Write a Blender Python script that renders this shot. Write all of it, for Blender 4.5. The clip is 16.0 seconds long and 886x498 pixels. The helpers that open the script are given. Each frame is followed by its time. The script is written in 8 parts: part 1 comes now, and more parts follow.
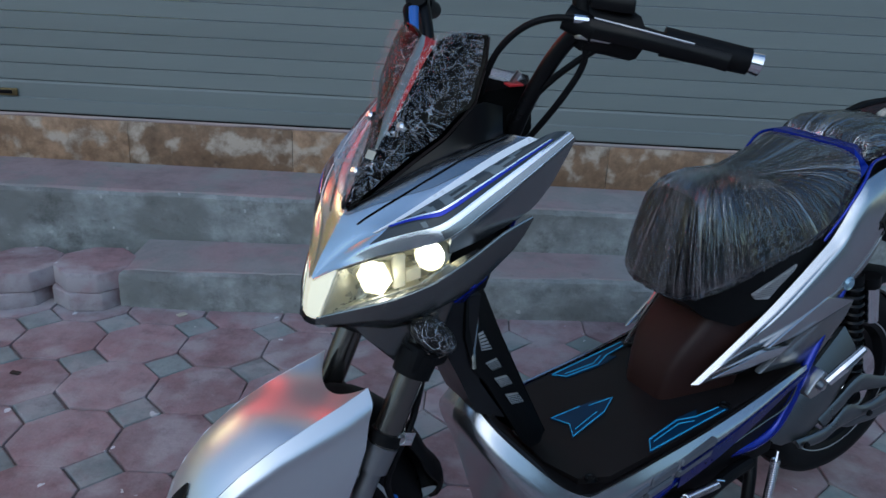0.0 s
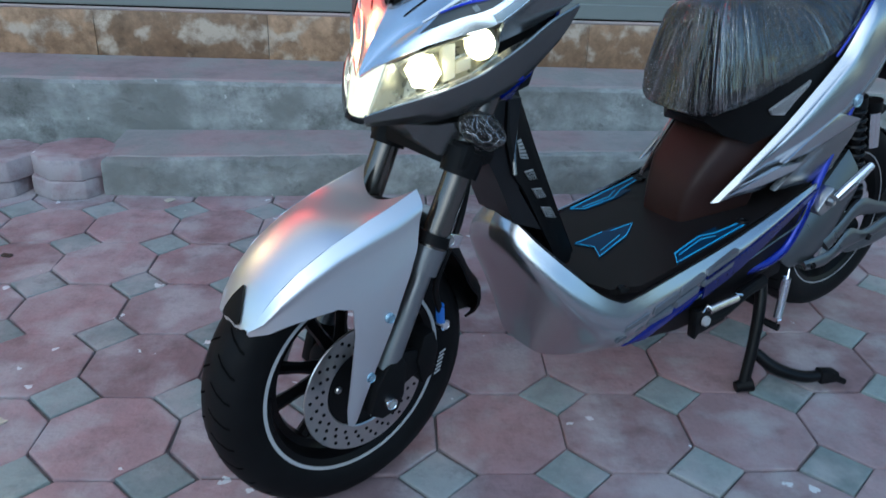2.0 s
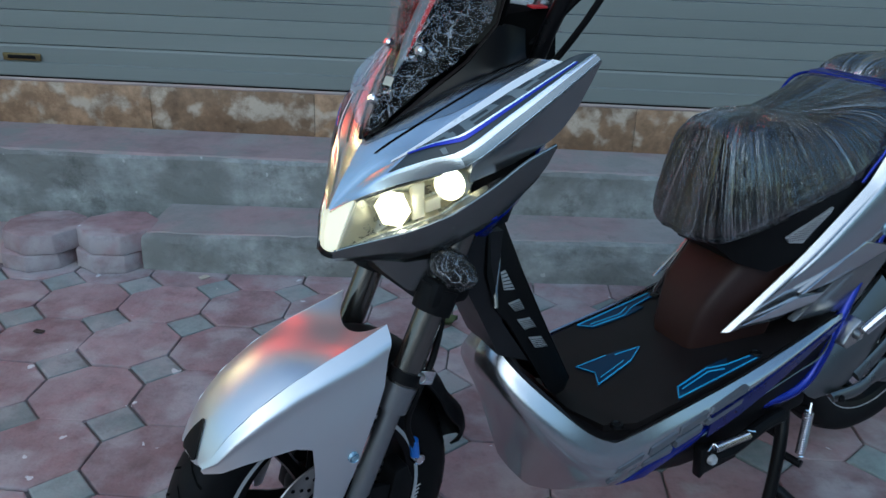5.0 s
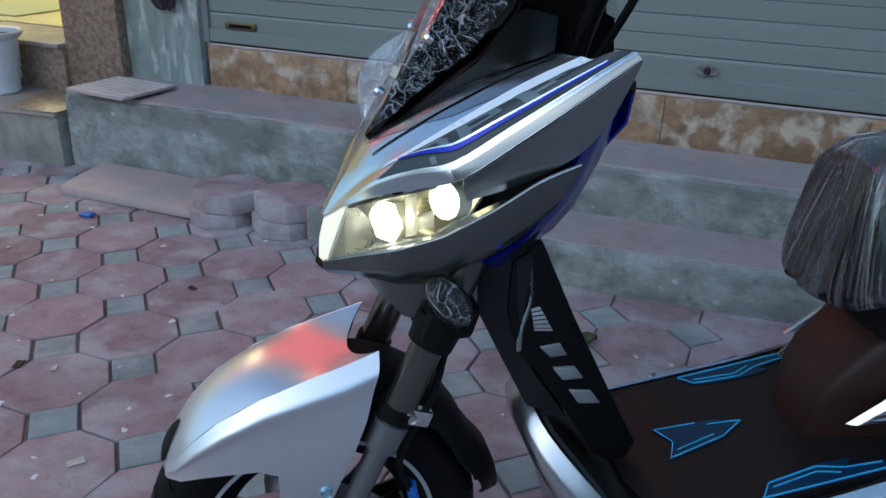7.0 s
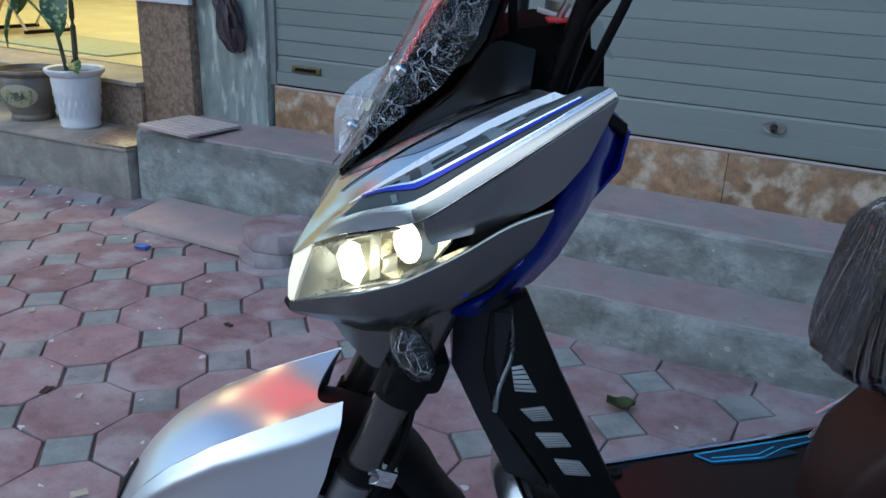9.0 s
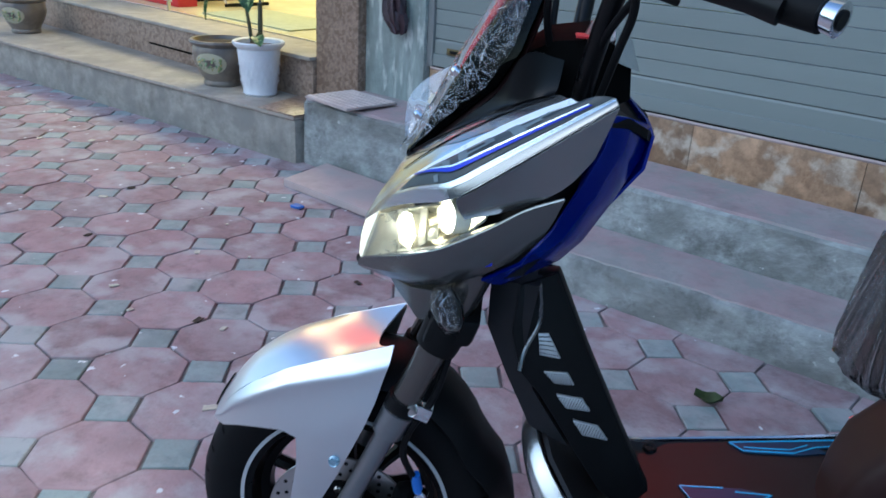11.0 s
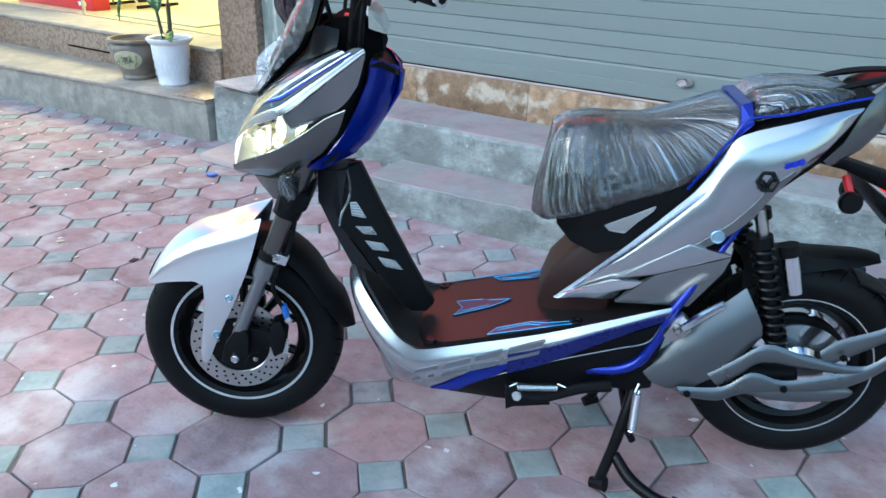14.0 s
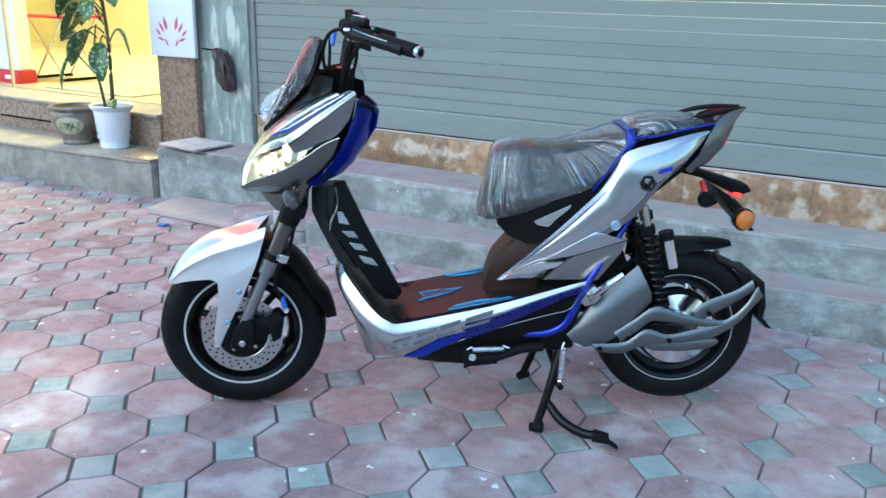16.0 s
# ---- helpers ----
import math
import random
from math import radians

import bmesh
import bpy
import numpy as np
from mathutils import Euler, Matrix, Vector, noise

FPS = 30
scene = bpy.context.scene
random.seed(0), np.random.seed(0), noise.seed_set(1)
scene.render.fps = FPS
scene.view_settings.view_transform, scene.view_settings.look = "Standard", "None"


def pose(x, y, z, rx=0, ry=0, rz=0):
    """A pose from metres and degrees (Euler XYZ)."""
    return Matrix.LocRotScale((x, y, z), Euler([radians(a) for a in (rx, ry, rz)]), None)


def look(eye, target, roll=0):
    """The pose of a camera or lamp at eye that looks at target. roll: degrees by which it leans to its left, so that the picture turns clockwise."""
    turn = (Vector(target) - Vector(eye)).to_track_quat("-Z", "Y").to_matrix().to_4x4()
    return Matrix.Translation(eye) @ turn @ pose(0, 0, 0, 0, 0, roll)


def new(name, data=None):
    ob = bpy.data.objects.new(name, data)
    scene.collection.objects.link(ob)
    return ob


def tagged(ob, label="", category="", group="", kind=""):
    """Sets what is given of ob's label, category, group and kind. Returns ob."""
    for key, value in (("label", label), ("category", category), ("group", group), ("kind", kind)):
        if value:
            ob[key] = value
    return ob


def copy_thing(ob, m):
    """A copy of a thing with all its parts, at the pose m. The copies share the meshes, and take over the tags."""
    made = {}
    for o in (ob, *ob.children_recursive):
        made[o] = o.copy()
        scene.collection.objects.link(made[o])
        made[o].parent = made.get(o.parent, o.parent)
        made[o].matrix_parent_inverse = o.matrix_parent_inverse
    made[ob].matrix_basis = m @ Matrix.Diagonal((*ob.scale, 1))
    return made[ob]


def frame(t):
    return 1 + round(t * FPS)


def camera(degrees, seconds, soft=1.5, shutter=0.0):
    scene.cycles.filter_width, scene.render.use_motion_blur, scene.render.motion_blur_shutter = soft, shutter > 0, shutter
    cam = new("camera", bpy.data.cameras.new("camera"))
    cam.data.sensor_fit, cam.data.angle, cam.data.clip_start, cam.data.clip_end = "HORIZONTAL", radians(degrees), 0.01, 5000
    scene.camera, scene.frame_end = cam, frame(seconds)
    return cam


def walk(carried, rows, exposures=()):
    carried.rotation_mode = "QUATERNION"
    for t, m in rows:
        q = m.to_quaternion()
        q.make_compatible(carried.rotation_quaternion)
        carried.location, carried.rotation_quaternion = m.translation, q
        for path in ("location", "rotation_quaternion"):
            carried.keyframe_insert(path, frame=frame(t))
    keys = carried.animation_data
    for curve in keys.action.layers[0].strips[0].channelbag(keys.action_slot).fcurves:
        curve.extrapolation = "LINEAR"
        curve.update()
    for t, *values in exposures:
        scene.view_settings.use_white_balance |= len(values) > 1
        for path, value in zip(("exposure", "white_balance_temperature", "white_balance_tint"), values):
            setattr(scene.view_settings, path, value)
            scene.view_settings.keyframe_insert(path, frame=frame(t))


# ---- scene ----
cam = camera(57.3, 16.0, soft=1.5, shutter=0.3)
PATH = [
    (0, (0.473, 1.409, 1.169), (0.433, 3.277, 0.458), 2.8),
    (0.5, (0.446, 1.404, 1.152), (0.375, 3.26, 0.411), 3.2),
    (1, (0.386, 1.376, 1.078), (0.386, 3.22, 0.305), 4.2),
    (1.5, (0.372, 1.374, 1.036), (0.421, 3.196, 0.213), 4.0),
    (2, (0.336, 1.326, 0.98), (0.431, 3.135, 0.133), 2.2),
    (2.5, (0.307, 1.293, 0.933), (0.413, 3.087, 0.055), 0.7),
    (3, (0.286, 1.253, 1.002), (0.419, 3.063, 0.162), 0.5),
    (3.5, (0.294, 1.207, 1.105), (0.431, 3.035, 0.303), 0.3),
    (4, (0.343, 1.256, 1.116), (0.464, 3.095, 0.339), 1.4),
    (4.2, (0.37, 1.291, 1.111), (0.459, 3.14, 0.353), 1.7),
    (6.3, (0.671, 1.585, 1.064), (0.206, 3.376, 0.305), 1.8),
    (6.5, (0.699, 1.61, 1.062), (0.176, 3.378, 0.288), 1.7),
    (7, (0.755, 1.667, 1.077), (0.048, 3.355, 0.27), 1.5),
    (7.5, (0.801, 1.704, 1.069), (0.0, 3.359, 0.283), 1.8),
    (8, (0.823, 1.743, 1.04), (-0.085, 3.35, 0.27), 2.5),
    (8.5, (0.831, 1.773, 1.034), (-0.073, 3.406, 0.315), 2.7),
    (8.7, (0.834, 1.779, 1.038), (-0.067, 3.422, 0.34), 2.4),
    (10.8, (1.014, 1.76, 1.105), (-0.173, 3.182, 0.351), 2.8),
    (11, (1.048, 1.745, 1.102), (-0.187, 3.125, 0.346), 3.1),
    (11.5, (1.131, 1.655, 1.096), (-0.131, 2.978, 0.286), 2.0),
    (12, (1.207, 1.592, 1.129), (-0.054, 2.922, 0.329), 1.9),
    (12.5, (1.27, 1.539, 1.156), (0.061, 2.914, 0.351), 1.7),
    (13, (1.368, 1.511, 1.158), (0.186, 2.903, 0.342), 1.6),
    (13.5, (1.522, 1.451, 1.174), (0.374, 2.875, 0.365), 1.0),
    (14, (1.649, 1.368, 1.177), (0.537, 2.839, 0.402), 0.7),
    (14.5, (1.706, 1.25, 1.171), (0.611, 2.757, 0.443), 0.7),
    (15, (1.752, 0.997, 1.181), (0.694, 2.552, 0.503), 0.3),
    (15.5, (1.782, 0.861, 1.181), (0.779, 2.467, 0.537), 0.8),
    (16, (1.812, 0.825, 1.167), (0.875, 2.489, 0.572), 1.4),
]
walk(cam, [(t, look(eye, target, roll)) for t, eye, target, roll in PATH],
     exposures=[(0, -1.15, 5800, 3), (1, -1.15, 5690, 1), (1.5, -0.98, 5690, 0), (2, -0.58, 5740, -2), (3, -0.15, 5860, -7), (3.5, -0.2, 5850, -6), (4.2, -0.75, 5850, -5), (6.3, -0.95, 5800, 1), (8.7, -0.90, 5740, 2), (10.8, -0.55, 5500, 3), (12.5, -0.12, 5700, 1), (13.5, 0.2, 5790, -1), (14.5, 0.28, 5880, -4), (16, 0.27, 5880, -3)])

# ---- world and light ----
world = bpy.data.worlds.new("dusk")
scene.world = world
world.use_nodes = True
wn = world.node_tree.nodes
sky = wn.new("ShaderNodeTexSky")
sky.sky_type = "NISHITA"
sky.sun_disc = False
sky.sun_elevation = radians(34)
sky.sun_rotation = radians(200)
sky.air_density, sky.dust_density, sky.ozone_density = 1.3, 1.2, 4.0
wn["Background"].inputs["Strength"].default_value = 0.33
world.node_tree.links.new(sky.outputs[0], wn["Background"].inputs["Color"])

sun = new("sun", bpy.data.lights.new("sun", "SUN"))
sun.data.energy, sun.data.angle, sun.data.color = 0.6, radians(60), (0.92, 0.96, 1.0)
sun.matrix_world = look((1.6, -2.6, 6.8), (0.5, 3, 0))


def area(name, eye, target, size, watts, color):
    lamp = new(name, bpy.data.lights.new(name, "AREA"))
    lamp.data.shape, lamp.data.size, lamp.data.size_y = "RECTANGLE", size[0], size[1]
    lamp.data.energy, lamp.data.color = watts, color
    lamp.matrix_world = look(eye, target)
    return lamp


# ---- materials ----
def mat(name, color, rough=0.5, metal=0.0, vary=0.15, scale=8.0, bump=0.0, bump_scale=60.0, spec=0.5, coat=0.0, aniso=0.0,
        second=None, second_scale=3.0, second_edge=(0.45, 0.65), alpha=1.0, rand=0.0, stretch=(1, 1, 1), rough_vary=0.08, dist=0.004, flecks=None, stains=None, world=False, dust=None, slant=0):
    m = bpy.data.materials.new(name)
    m.use_nodes = True
    nt = m.node_tree
    n, l = nt.nodes, nt.links
    b = n["Principled BSDF"]
    tc = n.new("ShaderNodeTexCoord")
    mp = n.new("ShaderNodeMapping")
    mp.inputs["Scale"].default_value = stretch
    mp.inputs["Rotation"].default_value = (0, radians(slant), 0)
    place = tc.outputs["Object"]
    if world:
        place = n.new("ShaderNodeNewGeometry").outputs["Position"]
    l.new(place, mp.inputs["Vector"])
    nz = n.new("ShaderNodeTexNoise")
    nz.inputs["Scale"].default_value, nz.inputs["Detail"].default_value, nz.inputs["Roughness"].default_value = scale, 8, 0.65
    l.new(mp.outputs[0], nz.inputs["Vector"])
    hsv = n.new("ShaderNodeHueSaturation")
    hsv.inputs["Color"].default_value = (*color, 1)
    rng = n.new("ShaderNodeMapRange")
    rng.inputs["From Min"].default_value, rng.inputs["From Max"].default_value = 0.3, 0.7
    rng.inputs["To Min"].default_value, rng.inputs["To Max"].default_value = 1 - vary, 1 + vary
    l.new(nz.outputs["Fac"], rng.inputs["Value"])
    val = rng.outputs[0]
    if rand:
        oi = n.new("ShaderNodeObjectInfo")
        rr = n.new("ShaderNodeMapRange")
        rr.inputs["To Min"].default_value, rr.inputs["To Max"].default_value = 1 - rand, 1 + rand
        gi = n.new("ShaderNodeNewGeometry")
        ad = n.new("ShaderNodeMath")
        ad.operation = "ADD"
        fr = n.new("ShaderNodeMath")
        fr.operation = "FRACT"
        l.new(oi.outputs["Random"], ad.inputs[0])
        l.new(gi.outputs["Random Per Island"], ad.inputs[1])
        l.new(ad.outputs[0], fr.inputs[0])
        l.new(fr.outputs[0], rr.inputs["Value"])
        mu = n.new("ShaderNodeMath")
        mu.operation = "MULTIPLY"
        l.new(val, mu.inputs[0])
        l.new(rr.outputs[0], mu.inputs[1])
        val = mu.outputs[0]
    l.new(val, hsv.inputs["Value"])
    col = hsv.outputs[0]
    if second:
        n2 = n.new("ShaderNodeTexNoise")
        n2.inputs["Scale"].default_value, n2.inputs["Detail"].default_value = second_scale, 6
        l.new(mp.outputs[0], n2.inputs["Vector"])
        ramp = n.new("ShaderNodeMapRange")
        ramp.interpolation_type = "SMOOTHSTEP"
        ramp.inputs["From Min"].default_value, ramp.inputs["From Max"].default_value = second_edge
        l.new(n2.outputs["Fac"], ramp.inputs["Value"])
        mx = n.new("ShaderNodeMix")
        mx.data_type = "RGBA"
        l.new(ramp.outputs[0], mx.inputs[0])
        l.new(col, mx.inputs[6])
        mx.inputs[7].default_value = (*second, 1)
        col = mx.outputs[2]
    if stains:
        n4 = n.new("ShaderNodeTexNoise")
        n4.inputs["Scale"].default_value, n4.inputs["Detail"].default_value, n4.inputs["Roughness"].default_value = stains[1], 10, 0.75
        l.new(place, n4.inputs["Vector"])
        r4 = n.new("ShaderNodeMapRange")
        r4.inputs["From Min"].default_value, r4.inputs["From Max"].default_value = stains[2]
        r4.inputs["To Max"].default_value = 0.75
        l.new(n4.outputs["Fac"], r4.inputs["Value"])
        m4 = n.new("ShaderNodeMix")
        m4.data_type = "RGBA"
        l.new(r4.outputs[0], m4.inputs[0])
        l.new(col, m4.inputs[6])
        m4.inputs[7].default_value = (*stains[0], 1)
        col = m4.outputs[2]
    if dust:
        n6 = n.new("ShaderNodeTexNoise")
        n6.inputs["Scale"].default_value, n6.inputs["Detail"].default_value, n6.inputs["Roughness"].default_value = dust[1], 9, 0.72
        l.new(place, n6.inputs["Vector"])
        r6 = n.new("ShaderNodeMapRange")
        r6.inputs["From Min"].default_value, r6.inputs["From Max"].default_value = dust[2]
        r6.inputs["To Max"].default_value = dust[3]
        l.new(n6.outputs["Fac"], r6.inputs["Value"])
        m6 = n.new("ShaderNodeMix")
        m6.data_type = "RGBA"
        l.new(r6.outputs[0], m6.inputs[0])
        l.new(col, m6.inputs[6])
        m6.inputs[7].default_value = (*dust[0], 1)
        col = m6.outputs[2]
    if flecks:
        vo = n.new("ShaderNodeTexVoronoi")
        vo.inputs["Scale"].default_value = flecks[1]
        geo = n.new("ShaderNodeNewGeometry")
        wob = n.new("ShaderNodeTexNoise")
        wob.inputs["Scale"].default_value = 60
        l.new(geo.outputs["Position"], wob.inputs["Vector"])
        mad = n.new("ShaderNodeVectorMath")
        mad.operation = "MULTIPLY_ADD"
        l.new(wob.outputs["Color"], mad.inputs[0])
        mad.inputs[1].default_value = (0.03, 0.03, 0.0)
        l.new(geo.outputs["Position"], mad.inputs[2])
        l.new(mad.outputs[0], vo.inputs["Vector"])
        sep = n.new("ShaderNodeSeparateColor")
        l.new(vo.outputs["Color"], sep.inputs[0])
        rad = n.new("ShaderNodeMath")
        rad.operation = "POWER"
        l.new(sep.outputs[0], rad.inputs[0])
        rad.inputs[1].default_value = 7.0
        rad2 = n.new("ShaderNodeMath")
        rad2.operation = "MULTIPLY"
        l.new(rad.outputs[0], rad2.inputs[0])
        rad2.inputs[1].default_value = flecks[2]
        lt = n.new("ShaderNodeMath")
        lt.operation = "LESS_THAN"
        l.new(vo.outputs["Distance"], lt.inputs[0])
        l.new(rad2.outputs[0], lt.inputs[1])
        m5 = n.new("ShaderNodeMix")
        m5.data_type = "RGBA"
        l.new(lt.outputs[0], m5.inputs[0])
        l.new(col, m5.inputs[6])
        m5.inputs[7].default_value = (*flecks[0], 1)
        col = m5.outputs[2]
    l.new(col, b.inputs["Base Color"])
    rv = n.new("ShaderNodeMapRange")
    rv.inputs["To Min"].default_value, rv.inputs["To Max"].default_value = max(0.02, rough - rough_vary), min(1, rough + rough_vary)
    l.new(nz.outputs["Fac"], rv.inputs["Value"])
    l.new(rv.outputs[0], b.inputs["Roughness"])
    b.inputs["Metallic"].default_value = metal
    b.inputs["Specular IOR Level"].default_value = spec
    b.inputs["Coat Weight"].default_value = coat
    b.inputs["Coat Roughness"].default_value = 0.08
    b.inputs["Anisotropic"].default_value = aniso
    b.inputs["Alpha"].default_value = alpha
    if bump:
        bz = n.new("ShaderNodeTexNoise")
        bz.inputs["Scale"].default_value, bz.inputs["Detail"].default_value = bump_scale, 8
        l.new(mp.outputs[0], bz.inputs["Vector"])
        bp_ = n.new("ShaderNodeBump")
        bp_.inputs["Strength"].default_value, bp_.inputs["Distance"].default_value = bump, dist
        l.new(bz.outputs["Fac"], bp_.inputs["Height"])
        l.new(bp_.outputs[0], b.inputs["Normal"])
    return m


def glow(name, color, strength):
    m = bpy.data.materials.new(name)
    m.use_nodes = True
    b = m.node_tree.nodes["Principled BSDF"]
    b.inputs["Base Color"].default_value = (*color, 1)
    b.inputs["Emission Color"].default_value = (*color, 1)
    b.inputs["Emission Strength"].default_value = strength
    b.inputs["Roughness"].default_value = 0.3
    return m


def glass(name, color, rough=0.03, ior=1.5):
    """Thin clear sheet: part straight through, part gloss."""
    m = bpy.data.materials.new(name)
    m.use_nodes = True
    n, l = m.node_tree.nodes, m.node_tree.links
    out = n["Material Output"]
    n.remove(n["Principled BSDF"])
    tr = n.new("ShaderNodeBsdfTransparent")
    tr.inputs["Color"].default_value = (*color, 1)
    gl = n.new("ShaderNodeBsdfGlossy")
    gl.inputs["Roughness"].default_value = rough
    fr = n.new("ShaderNodeFresnel")
    fr.inputs["IOR"].default_value = ior
    ms = n.new("ShaderNodeMixShader")
    l.new(fr.outputs[0], ms.inputs[0])
    l.new(tr.outputs[0], ms.inputs[1])
    l.new(gl.outputs[0], ms.inputs[2])
    l.new(ms.outputs[0], out.inputs["Surface"])
    return m


def wrap_film(name, tint=(0.93, 0.94, 0.96), haze=0.5, stretch=(1, 1, 1), scale=30.0, depth=0.6, sheen=0.2, line=0.03, fan=None, crackle=False, base=0.012, gloss=0.7, rough=0.2):
    """Crinkled clear plastic film: clear between, milky and glossy along its creases."""
    m = bpy.data.materials.new(name)
    m.use_nodes = True
    n, l = m.node_tree.nodes, m.node_tree.links
    out = n["Material Output"]
    n.remove(n["Principled BSDF"])
    tc = n.new("ShaderNodeTexCoord")
    mp = n.new("ShaderNodeMapping")
    mp.inputs["Scale"].default_value = stretch
    l.new(tc.outputs["Object"], mp.inputs["Vector"])

    vec = mp.outputs[0]
    if fan:
        sep = n.new("ShaderNodeSeparateXYZ")
        l.new(tc.outputs["Object"], sep.inputs[0])

        def op(kind, a, b):
            nd = n.new("ShaderNodeMath")
            nd.operation = kind
            for i, x in enumerate((a, b)):
                if isinstance(x, (int, float)):
                    nd.inputs[i].default_value = x
                else:
                    l.new(x, nd.inputs[i])
            return nd.outputs[0]

        lean = op("MULTIPLY", op("SUBTRACT", 0.8, sep.outputs[2]), fan[1])
        along = op("SUBTRACT", op("SUBTRACT", sep.outputs[0], lean), fan[0])
        com = n.new("ShaderNodeCombineXYZ")
        l.new(op("MULTIPLY", op("ARCTAN2", sep.outputs[1], along), fan[2]), com.inputs[0])
        l.new(op("MULTIPLY", sep.outputs[2], fan[3]), com.inputs[1])
        vec = com.outputs[0]

    def creases(sc, wide):
        if crackle:
            wob = n.new("ShaderNodeTexNoise")
            wob.inputs["Scale"].default_value, wob.inputs["Detail"].default_value = sc * 0.6, 3
            l.new(vec, wob.inputs["Vector"])
            mad = n.new("ShaderNodeVectorMath")
            mad.operation = "MULTIPLY_ADD"
            mad.inputs[1].default_value = (0.05, 0.05, 0.05)
            l.new(wob.outputs["Color"], mad.inputs[0])
            l.new(vec, mad.inputs[2])
            vo = n.new("ShaderNodeTexVoronoi")
            vo.feature = "DISTANCE_TO_EDGE"
            vo.inputs["Scale"].default_value = sc
            l.new(mad.outputs[0], vo.inputs["Vector"])
            fade = n.new("ShaderNodeTexNoise")
            fade.inputs["Scale"].default_value = sc * 0.5
            l.new(vec, fade.inputs["Vector"])
            wd = n.new("ShaderNodeMapRange")
            wd.inputs["From Min"].default_value, wd.inputs["From Max"].default_value = 0.33, 0.58
            wd.inputs["To Min"].default_value, wd.inputs["To Max"].default_value = 0.0, 1.0
            l.new(fade.outputs["Fac"], wd.inputs["Value"])
            mr = n.new("ShaderNodeMapRange")
            mr.inputs["From Min"].default_value, mr.inputs["From Max"].default_value = 0.0, wide
            mr.inputs["To Min"].default_value, mr.inputs["To Max"].default_value = 1.0, 0.0
            l.new(vo.outputs["Distance"], mr.inputs["Value"])
            pr = n.new("ShaderNodeMath")
            pr.operation = "MULTIPLY"
            l.new(mr.outputs[0], pr.inputs[0])
            l.new(wd.outputs[0], pr.inputs[1])
            return pr.outputs[0]
        nz = n.new("ShaderNodeTexNoise")
        nz.inputs["Scale"].default_value, nz.inputs["Detail"].default_value, nz.inputs["Distortion"].default_value = sc, 2, 0.4
        l.new(vec, nz.inputs["Vector"])
        su = n.new("ShaderNodeMath")
        su.operation = "SUBTRACT"
        su.inputs[1].default_value = 0.5
        l.new(nz.outputs["Fac"], su.inputs[0])
        ab = n.new("ShaderNodeMath")
        ab.operation = "ABSOLUTE"
        l.new(su.outputs[0], ab.inputs[0])
        mr = n.new("ShaderNodeMapRange")
        mr.inputs["From Min"].default_value, mr.inputs["From Max"].default_value = 0.0, wide
        mr.inputs["To Min"].default_value, mr.inputs["To Max"].default_value = 1.0, 0.0
        l.new(ab.outputs[0], mr.inputs["Value"])
        return mr.outputs[0]

    big, small = creases(scale, line), creases(scale * 2.3, line * 1.3)
    mx = n.new("ShaderNodeMath")
    mx.operation = "MAXIMUM"
    l.new(big, mx.inputs[0])
    sm = n.new("ShaderNodeMath")
    sm.operation = "MULTIPLY"
    sm.inputs[1].default_value = 0.6
    l.new(small, sm.inputs[0])
    l.new(sm.outputs[0], mx.inputs[1])
    bump = n.new("ShaderNodeBump")
    bump.inputs["Strength"].default_value, bump.inputs["Distance"].default_value = depth, 0.004
    l.new(mx.outputs[0], bump.inputs["Height"])
    tr = n.new("ShaderNodeBsdfTransparent")
    tr.inputs["Color"].default_value = (*tint, 1)
    gl = n.new("ShaderNodeBsdfGlossy")
    gl.inputs["Roughness"].default_value = rough
    l.new(bump.outputs[0], gl.inputs["Normal"])
    df = n.new("ShaderNodeBsdfDiffuse")
    df.inputs["Color"].default_value = (0.8, 0.82, 0.85, 1)
    m0 = n.new("ShaderNodeMixShader")
    m0.inputs[0].default_value = gloss
    l.new(df.outputs[0], m0.inputs[1])
    l.new(gl.outputs[0], m0.inputs[2])
    amount = n.new("ShaderNodeMapRange")
    amount.inputs["To Min"].default_value, amount.inputs["To Max"].default_value = base, haze
    l.new(mx.outputs[0], amount.inputs["Value"])
    m1 = n.new("ShaderNodeMixShader")
    l.new(amount.outputs[0], m1.inputs[0])
    l.new(tr.outputs[0], m1.inputs[1])
    l.new(m0.outputs[0], m1.inputs[2])
    m2 = n.new("ShaderNodeMixShader")
    fr = n.new("ShaderNodeFresnel")
    fr.inputs["IOR"].default_value = 1.0 + sheen * 2.6
    l.new(fr.outputs[0], m2.inputs[0])
    l.new(m1.outputs[0], m2.inputs[1])
    l.new(gl.outputs[0], m2.inputs[2])
    l.new(m2.outputs[0], out.inputs["Surface"])
    return m


M = {}
M["silver"] = mat("silver_paint", (0.70, 0.715, 0.74), 0.21, 0.95, 0.02, 4, rough_vary=0.02)
M["body_silver"] = mat("pearl_silver_paint", (0.50, 0.51, 0.53), 0.22, 0.95, 0.03, 6, 0.04, 900, rough_vary=0.03, dist=0.0003)
M["letter_grey"] = mat("dark_lettering_grey", (0.17, 0.18, 0.20), 0.36, 0.5, 0.05, 20)
M["fender_silver"] = mat("satin_silver_paint", (0.74, 0.755, 0.78), 0.36, 0.92, 0.02, 4, rough_vary=0.03)
# darker silver; on the cowl it carries the paving's dark reflection
M["silver_dark_and_reflection"] = mat("dark_silver_paint_and_reflection", (0.28, 0.29, 0.292), 0.22, 0.90, 0.02, 4, rough_vary=0.02)
